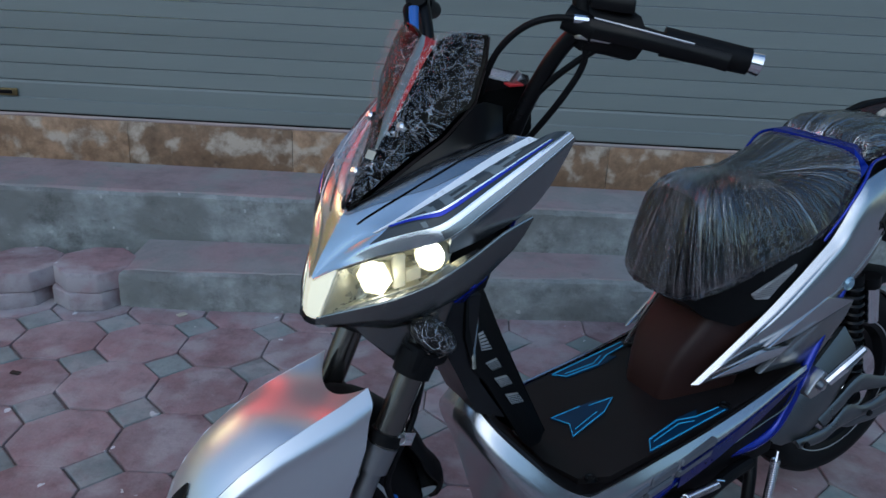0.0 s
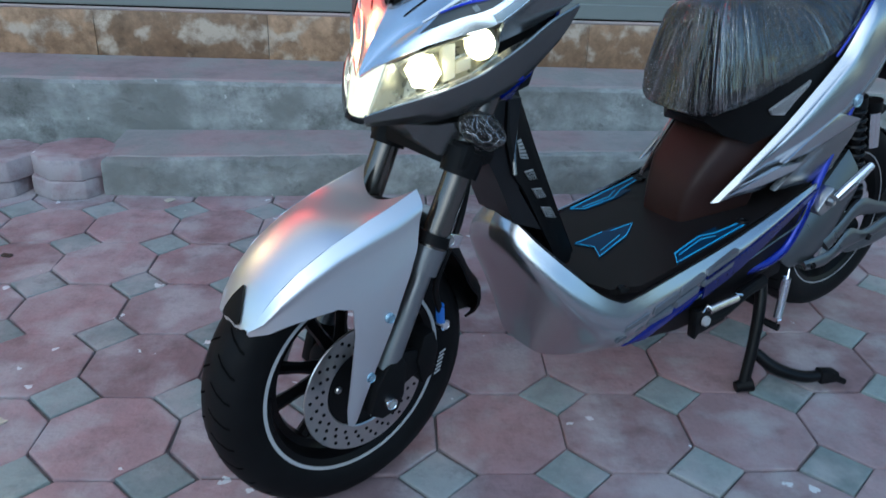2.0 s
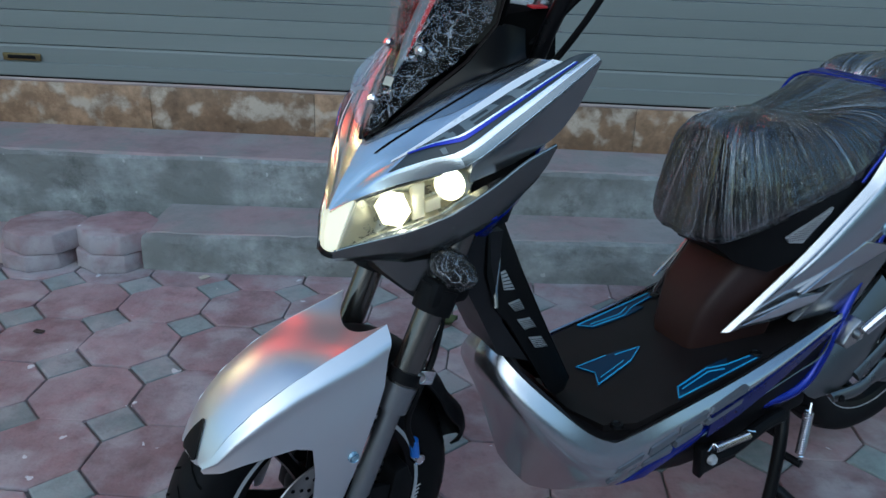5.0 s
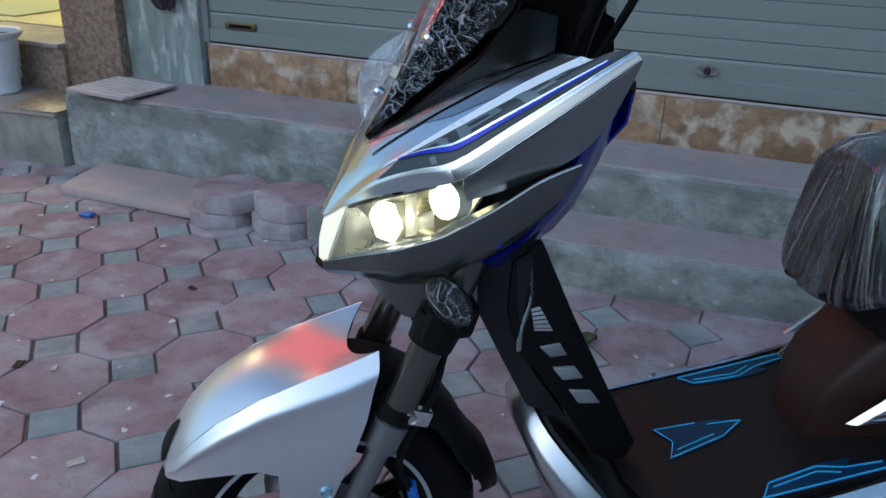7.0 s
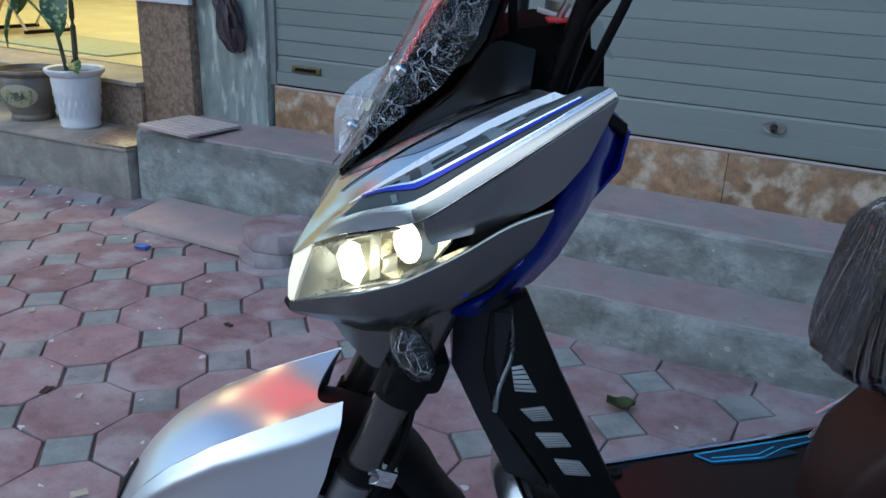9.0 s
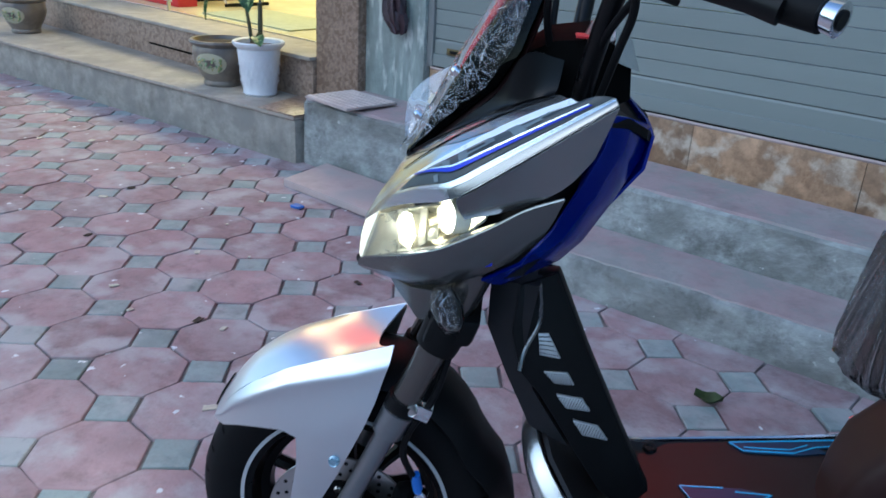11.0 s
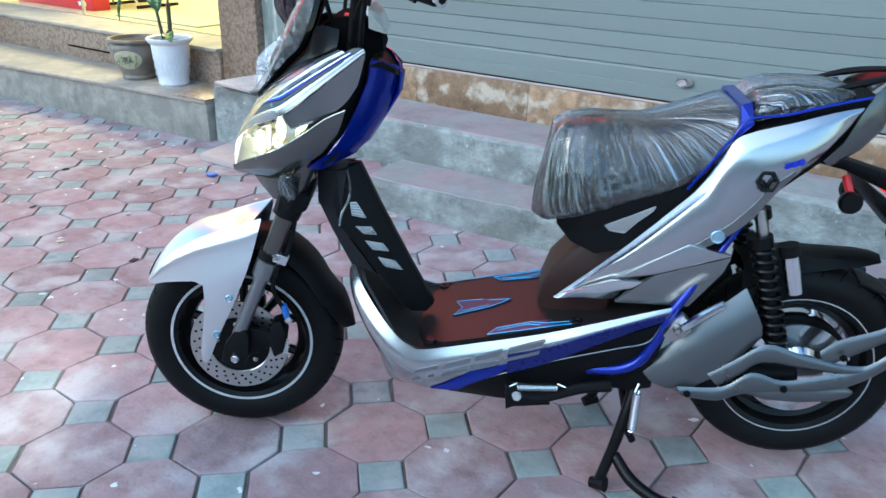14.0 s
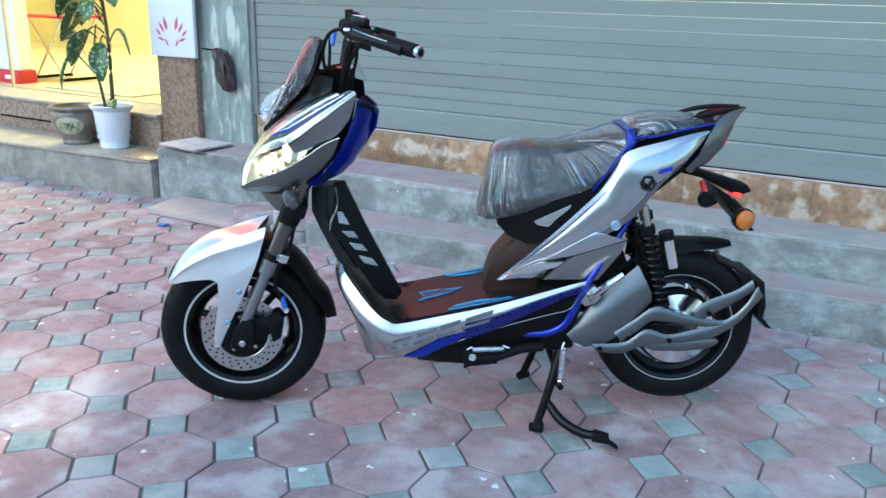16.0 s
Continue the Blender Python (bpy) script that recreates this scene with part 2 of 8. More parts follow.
# brow silver dimmed by colour, for the black screen mirrored in the deck
M["silver_mirror_dim"] = mat("silver_dimmed_by_reflection", (0.43, 0.44, 0.455), 0.22, 0.94, 0.02, 4, rough_vary=0.02)
M["gunmetal"] = mat("gunmetal_plastic", (0.15, 0.155, 0.155), 0.25, 0.85, 0.04, 8)
M["grey_guard"] = mat("grey_cast_guard", (0.155, 0.165, 0.172), 0.30, 0.82, 0.05, 10, 0.1, 500, dist=0.0004)
M["black"] = mat("matte_black_plastic", (0.005, 0.005, 0.0055), 0.5, 0, 0.2, 30, 0.2, 700, dist=0.0006, spec=0.13)
M["black_gloss"] = mat("gloss_black", (0.004, 0.004, 0.0045), 0.3, 0, 0.15, 20, spec=0.2)
M["rubber"] = mat("tyre_rubber", (0.006, 0.006, 0.0065), 0.55, 0, 0.25, 25, 0.3, 400, dist=0.0006, spec=0.13)
M["groove"] = mat("black_groove", (0.003, 0.003, 0.003), 0.9, 0, 0.1, 30, spec=0.05)
M["blue"] = mat("metallic_blue_paint", (0.004, 0.020, 0.30), 0.2, 0.5, 0.05, 30, coat=0.4)
M["navy"] = mat("dark_blue_paint", (0.004, 0.010, 0.13), 0.28, 0.4, 0.05, 30, coat=0.3)
M["blue_decal"] = mat("blue_decal", (0.012, 0.03, 0.50), 0.3, 0.2, 0.05, 30)
M["dark_decal"] = mat("dark_grey_decal", (0.042, 0.052, 0.058), 0.40, 0.0, 0.08, 30)
M["grey_decal"] = mat("pale_grey_decal", (0.17, 0.205, 0.22), 0.42, 0.1, 0.05, 30)
M["screen_back"] = mat("black_red_panel", (0.012, 0.004, 0.004), 0.4, 0, 0.2, 20, spec=0.3)
# red light caught beside the screen spine, put into the base colour
M["red_glow_colour"] = mat("red_glow_on_gloss_plastic", (0.34, 0.008, 0.012), 0.18, 0.35, 0.1, 20, coat=0.4)
M["pot_panel"] = mat("cream_glaze_panel", (0.46, 0.43, 0.30), 0.3, 0, 0.1, 20)
# whitened silver for sky highlights on the brow creases; also the thin decal line
M["white_highlight"] = mat("white_stripe_highlight", (0.95, 0.96, 0.97), 0.28, 0.15, 0.02, 6)
M["pale_line_and_highlight"] = mat("pale_decal_and_highlight", (0.93, 0.945, 0.96), 0.25, 0.75, 0.02, 6)
M["chrome"] = mat("chrome", (0.8, 0.8, 0.82), 0.12, 1.0, 0.03, 30, rough_vary=0.04)
M["steel"] = mat("brushed_steel", (0.55, 0.54, 0.52), 0.3, 1.0, 0.06, 60)
M["fork"] = mat("bronze_grey_fork_tube", (0.15, 0.138, 0.128), 0.22, 0.9, 0.05, 30)
M["fork_low"] = mat("grey_fork_slider", (0.25, 0.26, 0.275), 0.3, 0.85, 0.05, 30)
M["white_line"] = mat("pale_rim_line", (0.48, 0.48, 0.48), 0.4, 0.1, 0.05, 30)
M["mat_brown"] = mat("glossy_black_floor_rubber", (0.011, 0.009, 0.009), 0.40, 0, 0.3, 14, 0.15, 500, dist=0.0005, spec=0.28)
M["post"] = mat("brown_black_post", (0.024, 0.009, 0.007), 0.5, 0, 0.25, 12, 0.1, 500, dist=0.0004, spec=0.3)
M["sticker"] = mat("dark_blue_sticker", (0.004, 0.035, 0.085), 0.32, 0.2, 0.08, 40)
M["sticker_line"] = mat("bright_blue_sticker_line", (0.10, 0.55, 0.95), 0.2, 0.3, 0.05, 40)
M["mesh"] = mat("silver_mesh_insert", (0.50, 0.50, 0.50), 0.4, 0.5, 0.1, 80)
M["vinyl"] = mat("black_seat_vinyl", (0.005, 0.005, 0.006), 0.45, 0, 0.2, 20, 0.3, 300, dist=0.001, spec=0.3)
M["orange"] = mat("orange_lens", (0.50, 0.145, 0.02), 0.16, 0, 0.1, 60, coat=0.5)
M["red_lens"] = glow("red_tail_lens", (0.9, 0.05, 0.05), 0.9)
M["lamp_hot"] = glow("headlamp_beam", (1.0, 0.94, 0.80), 9.0)
M["lamp_warm"] = glow("headlamp_running_light", (1.0, 0.91, 0.66), 0.95)
M["reflector"] = mat("warm_reflector", (0.86, 0.80, 0.60), 0.35, 0.35, 0.05, 30)
M["bowl"] = mat("pale_lamp_reflector", (0.62, 0.60, 0.50), 0.28, 0.7, 0.05, 30)
M["red_sign"] = glow("lit_red_sign_face", (1.0, 0.08, 0.06), 2.5)
M["clear"] = glass("clear_lens", (0.97, 0.97, 0.95))
M["smoke"] = glass("smoked_screen", (0.03, 0.022, 0.025), ior=1.2)
M["film"] = wrap_film("crinkled_film", tint=(0.95, 0.95, 0.95), scale=50.0, haze=0.80, depth=0.5, sheen=0.05, line=0.042, crackle=True, base=0.006)
M["film_seat"] = wrap_film("stretched_seat_film", tint=(0.86, 0.87, 0.90), scale=1.0, haze=0.66, depth=1.0, sheen=0.48, line=0.040, fan=(0.80, 0.35, 17.0, 1.0), base=0.01, gloss=0.97, rough=0.14)
M["film_loose"] = wrap_film("loose_film", tint=(0.90, 0.90, 0.92), scale=30.0, haze=0.6, depth=0.3, sheen=0.2, line=0.05, crackle=True, base=0.36, gloss=0.45, rough=0.25)
M["blue_plastic"] = mat("blue_fitting", (0.03, 0.14, 0.5), 0.35, 0, 0.1, 30)
M["bluegrey"] = mat("pale_blue_lens", (0.35, 0.5, 0.6), 0.15, 0.6, 0.05, 30)
# setting
M["paver"] = mat("red_concrete_paver", (0.305, 0.206, 0.212), 0.75, 0, 0.32, 16, 0.6, 90, second=(0.41, 0.37, 0.375), second_scale=6.0, second_edge=(0.47, 0.66), rand=0.20, flecks=((0.68, 0.69, 0.70), 22.0, 0.25), stains=((0.13, 0.105, 0.11), 8.0, (0.52, 0.72)), world=True, dust=((0.48, 0.45, 0.455), 3.1, (0.46, 0.74), 0.70))
M["paver_green"] = mat("grey_green_concrete_paver", (0.25, 0.30, 0.29), 0.75, 0, 0.25, 18, 0.5, 90, second=(0.36, 0.37, 0.365), second_scale=6.0, rand=0.2, flecks=((0.66, 0.68, 0.68), 22.0, 0.24), stains=((0.13, 0.13, 0.12), 9.0, (0.52, 0.72)), world=True, dust=((0.48, 0.475, 0.47), 2.2, (0.52, 0.74), 0.7))
M["joint"] = mat("dirty_joint_sand", (0.155, 0.142, 0.136), 0.95, 0, 0.3, 20, 0.5, 150)
M["concrete"] = mat("grey_green_concrete", (0.30, 0.315, 0.30), 0.88, 0, 0.4, 12, 1.0, 30, second=(0.20, 0.205, 0.19), second_scale=4.5, second_edge=(0.44, 0.62), stretch=(0.9, 1, 1.1), stains=((0.10, 0.10, 0.09), 7.0, (0.53, 0.68)), dist=0.012, flecks=((0.46, 0.47, 0.45), 26.0, 0.22))
M["pink_top"] = mat("worn_pink_screed", (0.35, 0.265, 0.265), 0.85, 0, 0.25, 8, 0.6, 60, second=(0.34, 0.32, 0.31), second_scale=3.2, second_edge=(0.46, 0.66), stains=((0.17, 0.155, 0.15), 8.0, (0.55, 0.72)), dust=((0.27, 0.275, 0.26), 4.5, (0.48, 0.62), 0.85))
M["shutter"] = mat("grey_green_shutter_paint", (0.200, 0.222, 0.210), 0.5, 0.0, 0.06, 1.5, stretch=(0.3, 1, 3), spec=0.35, rand=0.05)
M["brass"] = mat("tarnished_brass", (0.16, 0.125, 0.06), 0.42, 0.8, 0.25, 40)
M["rail"] = mat("shutter_rail_metal", (0.24, 0.26, 0.26), 0.45, 0.4, 0.08, 6)
M["walltile"] = mat("brown_marbled_tile", (0.31, 0.195, 0.115), 0.35, 0, 0.5, 16, 0.12, 40, second=(0.54, 0.45, 0.35), second_scale=11.0, second_edge=(0.50, 0.64), rand=0.25, stains=((0.19, 0.11, 0.06), 9.0, (0.47, 0.62)))
M["granite"] = mat("brown_granite", (0.29, 0.205, 0.150), 0.4, 0, 0.45, 45, second=(0.19, 0.125, 0.085), second_scale=40.0, second_edge=(0.48, 0.62))
M["marble"] = mat("grey_green_marble", (0.27, 0.315, 0.295), 0.3, 0, 0.30, 6.0, second=(0.55, 0.59, 0.55), second_scale=6.5, second_edge=(0.50, 0.64), stretch=(3.4, 1, 0.8), stains=((0.17, 0.21, 0.20), 5.0, (0.48, 0.66)), slant=52)
M["plaster"] = mat("cream_plaster", (0.55, 0.50, 0.42), 0.85, 0, 0.08, 3, 0.2, 60)
# grey of the unseen wall that darkens low reflections
M["blocker_grey"] = mat("grey_sky_blocker", (0.26, 0.25, 0.24), 0.85, 0, 0.2, 0.8, 0.2, 30)
M["shop_wall"] = mat("pale_yellow_shop_wall", (0.80, 0.70, 0.34), 0.7, 0, 0.04, 2)
M["shop_floor"] = mat("glossy_cream_floor_tile", (0.72, 0.66, 0.42), 0.18, 0, 0.05, 3)
M["white"] = mat("white_plastic", (0.8, 0.8, 0.78), 0.4, 0, 0.05, 10)
M["red_plastic"] = mat("red_plastic", (0.5, 0.02, 0.025), 0.4, 0, 0.08, 10)
M["pot_white"] = mat("white_plastic_pot", (0.72, 0.73, 0.75), 0.45, 0, 0.06, 18, 0.3, 30)
M["pot_brown"] = mat("glazed_grey_brown_pot", (0.15, 0.125, 0.105), 0.3, 0, 0.25, 12, second=(0.23, 0.19, 0.15), second_scale=10.0)
M["pot_paint"] = mat("painted_flower_glaze", (0.16, 0.24, 0.10), 0.35, 0, 0.4, 40, second=(0.45, 0.28, 0.06), second_scale=40.0)
M["soil"] = mat("dark_soil", (0.05, 0.035, 0.025), 0.95, 0, 0.4, 40, 0.8, 80)
M["leaf"] = mat("mottled_green_leaf", (0.045, 0.11, 0.035), 0.28, 0, 0.35, 12, second=(0.30, 0.38, 0.16), second_scale=46.0, second_edge=(0.54, 0.62), rand=0.25)
M["stem"] = mat("plant_stem", (0.06, 0.065, 0.035), 0.5, 0, 0.3, 20)
M["sign"] = mat("white_sign_board", (0.72, 0.74, 0.8), 0.4, 0, 0.03, 4)
M["sign_ink"] = mat("pink_red_print", (0.55, 0.07, 0.18), 0.5, 0, 0.1, 10)
M["bag"] = mat("dark_plum_cloth", (0.038, 0.020, 0.026), 0.4, 0, 0.35, 20, 1.0, 50)
M["slab"] = mat("pale_pink_slab", (0.46, 0.36, 0.33), 0.75, 0, 0.15, 8, 0.3, 90, second=(0.38, 0.34, 0.32), second_scale=4)
M["rib"] = mat("pale_tile_rib", (0.56, 0.48, 0.45), 0.7, 0, 0.2, 12, 0.3, 90)
M["step_stone"] = mat("warm_grey_step_stone", (0.30, 0.275, 0.235), 0.8, 0, 0.3, 16, 0.5, 70, second=(0.23, 0.215, 0.19), second_scale=6.0, second_edge=(0.46, 0.66), stains=((0.14, 0.13, 0.11), 7.0, (0.54, 0.72)))
M["step_tread"] = mat("tan_step_tread", (0.37, 0.32, 0.265), 0.6, 0, 0.25, 12, 0.3, 70, second=(0.29, 0.26, 0.22), second_scale=4.0, stains=((0.18, 0.155, 0.13), 6.0, (0.55, 0.72)))
M["dark_plastic"] = mat("dark_gunmetal_plastic", (0.010, 0.0105, 0.012), 0.36, 0, 0.2, 20, 0.1, 600, dist=0.0004, spec=0.3)
M["boot"] = mat("shop_mat", (0.36, 0.38, 0.24), 0.6, 0, 0.15, 30)
M["leaf_dry"] = mat("fallen_leaf", (0.085, 0.12, 0.035), 0.5, 0, 0.5, 40)
M["litter"] = mat("pale_litter", (0.55, 0.52, 0.42), 0.7, 0, 0.2, 40)

# ---- mesh tools ----
def shade(bm, angle=32):
    bm.normal_update()
    lim = radians(angle)
    for f in bm.faces:
        f.smooth = True
    for e in bm.edges:
        if len(e.link_faces) == 2 and e.calc_face_angle(0) > lim:
            e.smooth = False
    return bm


def part(name, bm, material, parent, label="", angle=32, shadow=True):
    shade(bm, angle)
    me = bpy.data.meshes.new(name)
    bm.to_mesh(me)
    bm.free()
    me.materials.append(material)
    ob = new(name, me)
    ob.parent = parent
    if label:
        tagged(ob, label)
    ob.visible_shadow = shadow
    return ob


def thing(name, label, category, m=None, group="", kind=""):
    ob = new(name)
    ob.empty_display_size = 0.1
    if m is not None:
        ob.matrix_world = m
    return tagged(ob, label, category, group, kind)


def solo(name, bm, material, label, category, kind="", group="", m=None, angle=32):
    ob = part(name, bm, material, None, angle=angle)
    if m is not None:
        ob.matrix_world = m
    return tagged(ob, label, category, group, kind)


def bevel(bm, width, segments=2, angle=25):
    bm.normal_update()
    edges = [e for e in bm.edges if len(e.link_faces) == 2 and e.calc_face_angle(0) > radians(angle)]
    if edges and width:
        bmesh.ops.bevel(bm, geom=edges, offset=width, segments=segments, affect="EDGES", profile=0.5, clamp_overlap=True)
    return bm


def box(x0, x1, y0, y1, z0, z1, b=0.0, bm=None, seg=2):
    bm = bm or bmesh.new()
    vs = [bm.verts.new((x, y, z)) for x in (x0, x1) for y in (y0, y1) for z in (z0, z1)]
    for q in ((0, 1, 3, 2), (4, 6, 7, 5), (0, 4, 5, 1), (2, 3, 7, 6), (0, 2, 6, 4), (1, 5, 7, 3)):
        bm.faces.new([vs[i] for i in q])
    if b:
        bevel(bm, b, seg)
    return bm


def hexa(bottom, top, b=0.0):
    """Closed solid from two matching outlines of points."""
    bm = bmesh.new()
    lo = [bm.verts.new(p) for p in bottom]
    hi = [bm.verts.new(p) for p in top]
    n = len(lo)
    bm.faces.new(lo[::-1])
    bm.faces.new(hi)
    for i in range(n):
        bm.faces.new((lo[i], lo[(i + 1) % n], hi[(i + 1) % n], hi[i]))
    bmesh.ops.recalc_face_normals(bm, faces=bm.faces[:])
    if b:
        bevel(bm, b)
    return bm


def add(bm, other):
    """Join another bmesh into bm."""
    me = bpy.data.meshes.new("tmp")
    other.to_mesh(me)
    other.free()
    bm.from_mesh(me)
    bpy.data.meshes.remove(me)
    return bm


def smooth_path(pts, n=8):
    pts = [Vector(p) for p in pts]
    if len(pts) == 2:
        return pts
    ext = [2 * pts[0] - pts[1]] + pts + [2 * pts[-1] - pts[-2]]
    out = []
    for i in range(1, len(ext) - 2):
        a, b, c, d = ext[i - 1:i + 3]
        for k in range(n):
            t = k / n
            out.append(0.5 * ((2 * b) + (c - a) * t + (2 * a - 5 * b + 4 * c - d) * t * t + (3 * b - a - 3 * c + d) * t ** 3))
    return out + [pts[-1]]


def tube(pts, r, seg=12, n=8, flat=1.0):
    """A round bar along a smooth path. r: one radius or one for each point."""
    path = smooth_path(pts, n)
    m = len(path)
    rs = r if isinstance(r, (list, tuple)) else [r] * len(pts)
    bm = bmesh.new()
    rings = []
    up = Vector((0, 0, 1))
    for i, p in enumerate(path):
        d = (path[min(i + 1, m - 1)] - path[max(i - 1, 0)]).normalized()
        side = d.cross(up)
        if side.length < 0.05:
            side = d.cross(Vector((0, 1, 0)))
        side.normalize()
        top = side.cross(d).normalized()
        f = i / (m - 1) * (len(rs) - 1)
        k = min(int(f), len(rs) - 2)
        rad = rs[k] + (rs[k + 1] - rs[k]) * (f - k)
        rings.append([bm.verts.new(p + side * rad * math.cos(a) * flat + top * rad * math.sin(a)) for a in (2 * math.pi * j / seg for j in range(seg))])
    for a, b in zip(rings, rings[1:]):
        for j in range(seg):
            bm.faces.new((a[j], a[(j + 1) % seg], b[(j + 1) % seg], b[j]))
    bm.faces.new(rings[0])
    bm.faces.new(rings[-1][::-1])
    bmesh.ops.recalc_face_normals(bm, faces=bm.faces[:])
    return bm


def lathe(profile, seg=32, m=None, close=False):
    """Turn (radius, height) pairs round the z axis; close joins last to first."""
    bm = bmesh.new()
    rings = []
    for r, h in profile:
        if r < 1e-6:
            rings.append([bm.verts.new((0, 0, h))])
        else:
            rings.append([bm.verts.new((r * math.cos(a), r * math.sin(a), h)) for a in (2 * math.pi * j / seg for j in range(seg))])
    pairs = list(zip(rings, rings[1:])) + ([(rings[-1], rings[0])] if close else [])
    for a, b in pairs:
        for j in range(seg):
            k = (j + 1) % seg
            if len(a) == 1 and len(b) == 1:
                continue
            if len(a) == 1:
                bm.faces.new((a[0], b[j], b[k]))
            elif len(b) == 1:
                bm.faces.new((a[j], a[k], b[0]))
            else:
                bm.faces.new((a[j], a[k], b[k], b[j]))
    bmesh.ops.recalc_face_normals(bm, faces=bm.faces[:])
    if m is not None:
        bmesh.ops.transform(bm, matrix=m, verts=bm.verts[:])
    return bm


def loft(rings, closed=True, caps=True):
    bm = bmesh.new()
    vs = [[bm.verts.new(p) for p in r] for r in rings]
    n = len(vs[0])
    for a, b in zip(vs, vs[1:]):
        for j in range(n if closed else n - 1):
            k = (j + 1) % n
            bm.faces.new((a[j], a[k], b[k], b[j]))
    if caps and closed:
        bm.faces.new(vs[0][::-1])
        bm.faces.new(vs[-1])
    bmesh.ops.remove_doubles(bm, verts=bm.verts[:], dist=1e-5)
    bmesh.ops.recalc_face_normals(bm, faces=bm.faces[:])
    return bm

# ---- setting ----
solo("ground", box(-30, 30, -30, 30, -0.2, -0.009), M["joint"], "dusty sand bed under the paving", "ground", "structure")

Z_LEDGE, Y_WALL = 0.318, 4.39


def prism(outline, z0, z1, b=0.0):
    return hexa([(x, y, z0) for x, y in outline], [(x, y, z1) for x, y in outline], b)


def rough_up(bm, cut, amount, seed=0.0, scale=6.0):
    """Subdivide and wobble, for worn masonry."""
    bmesh.ops.subdivide_edges(bm, edges=bm.edges[:], cuts=cut, use_grid_fill=True)
    for v in bm.verts:
        v.co += noise.noise_vector(v.co * scale + Vector((seed, 0, 0))) * amount
    return bm


# long concrete ledge under the shutter, with a pink screed top
def ledge_y(x):
    return 4.035 + (x + 1.9) * 0.03


ledge = thing("ledge", "long worn concrete ledge with a pink screed top", "ledge", kind="structure")
xs = [-1.905 + 0.06 * i for i in range(104)]
bm = bmesh.new()
ring = []
for i, x in enumerate(xs):
    w = lambda k: 0.005 * noise.noise((x * 3, k, 0)) + 0.004 * noise.noise((x * 14, k, 5))
    y = ledge_y(x)
    ring.append([(x, y + 0.012 + w(1), -0.05), (x, y + w(2), 0.02), (x, y + w(3), 0.15), (x, y + 0.003 + w(4), 0.288 + w(5)), (x, y + 0.018, 0.299 + w(6)), (x, 4.5, 0.302), (x, 4.5, -0.05)])
part("concrete_body", loft(ring), M["concrete"], ledge)
ring = []
for x in xs:
    y = ledge_y(x) + 0.016 + 0.004 * noise.noise((x * 4, 3, 0))
    ring.append([(x + 0.002, y, 0.295), (x + 0.002, y + 0.004, 0.306), (x + 0.002, Y_WALL - 0.012, Z_LEDGE), (x + 0.002, Y_WALL - 0.012, 0.295)])
part("screed_top", loft(ring), M["pink_top"], ledge, "worn pink screed")

# lower kerb step
kerb = thing("kerb_step", "low concrete kerb step with a pinkish worn top", "kerb", kind="structure")


def kerb_y(x):
    return 3.785 + max(0.0, x + 0.35) * 0.072


cuts = [-0.625, 3.6]
for i, (x0, x1) in enumerate(zip(cuts, cuts[1:])):
    ring, lid = [], []
    n = 190
    for k in range(n + 1):
        x = x0 + 0.0015 + (x1 - x0 - 0.003) * k / n
        w = lambda j: 0.011 * noise.noise((x * 5, j, i)) + 0.006 * noise.noise((x * 19, j, i + 7))
        y, h = kerb_y(x), 0.122 + 0.012 * (x + 0.6)
        h = min(h, 0.15)
        ring.append([(x, y + 0.006 + w(1), -0.05), (x, y + w(2), 0.03), (x, y + w(3), h - 0.025), (x, y + 0.008 + w(4), h - 0.006), (x, y + 0.02, h), (x, ledge_y(x) - 0.003, h + 0.004), (x, ledge_y(x) - 0.003, -0.05)])
        lid.append([(x, y + 0.022 + w(5), h - 0.003), (x, y + 0.026 + w(5), h + 0.004), (x, ledge_y(x) - 0.006, h + 0.010), (x, ledge_y(x) - 0.006, h - 0.003)])
    part("kerb_block", loft(ring), M["concrete"], kerb)
    part("kerb_top", loft(lid), M["pink_top"], kerb, "worn pink screed")

# tiled skirting under the shutter
band = thing("tile_skirting", "band of brown marbled wall tiles under the shutter", "wall tiles", kind="structure")
part("backing", box(-1.455, 4.2, Y_WALL, 4.6, 0.2, 0.494), M["concrete"], band)
joints = [-1.447, -0.802, -0.177, 0.395, 1.01, 1.534, 2.13, 2.74, 3.35, 3.96]
for x0, x1 in zip(joints, joints[1:]):
    part("tile", box(x0 + 0.001, x1 - 0.001, Y_WALL - 0.010, Y_WALL + 0.002, 0.3, 0.492, 0.001), M["walltile"], band)
part("cement_bead", tube([(-1.44 + 0.08 * q, Y_WALL - 0.008 + 0.002 * noise.noise((q * 0.7, 0, 0)), 0.486 + 0.003 * noise.noise((q * 0.9, 3, 0))) for q in range(69)], 0.007, 6, 2), M["slab"], band, "pale cement bead")

# roller shutter
shutter = thing("roller_shutter", "closed grey-green metal roller shutter", "shutter", kind="structure")
P = 0.0617
z = 0.4985
slat_bm = None
k = 0
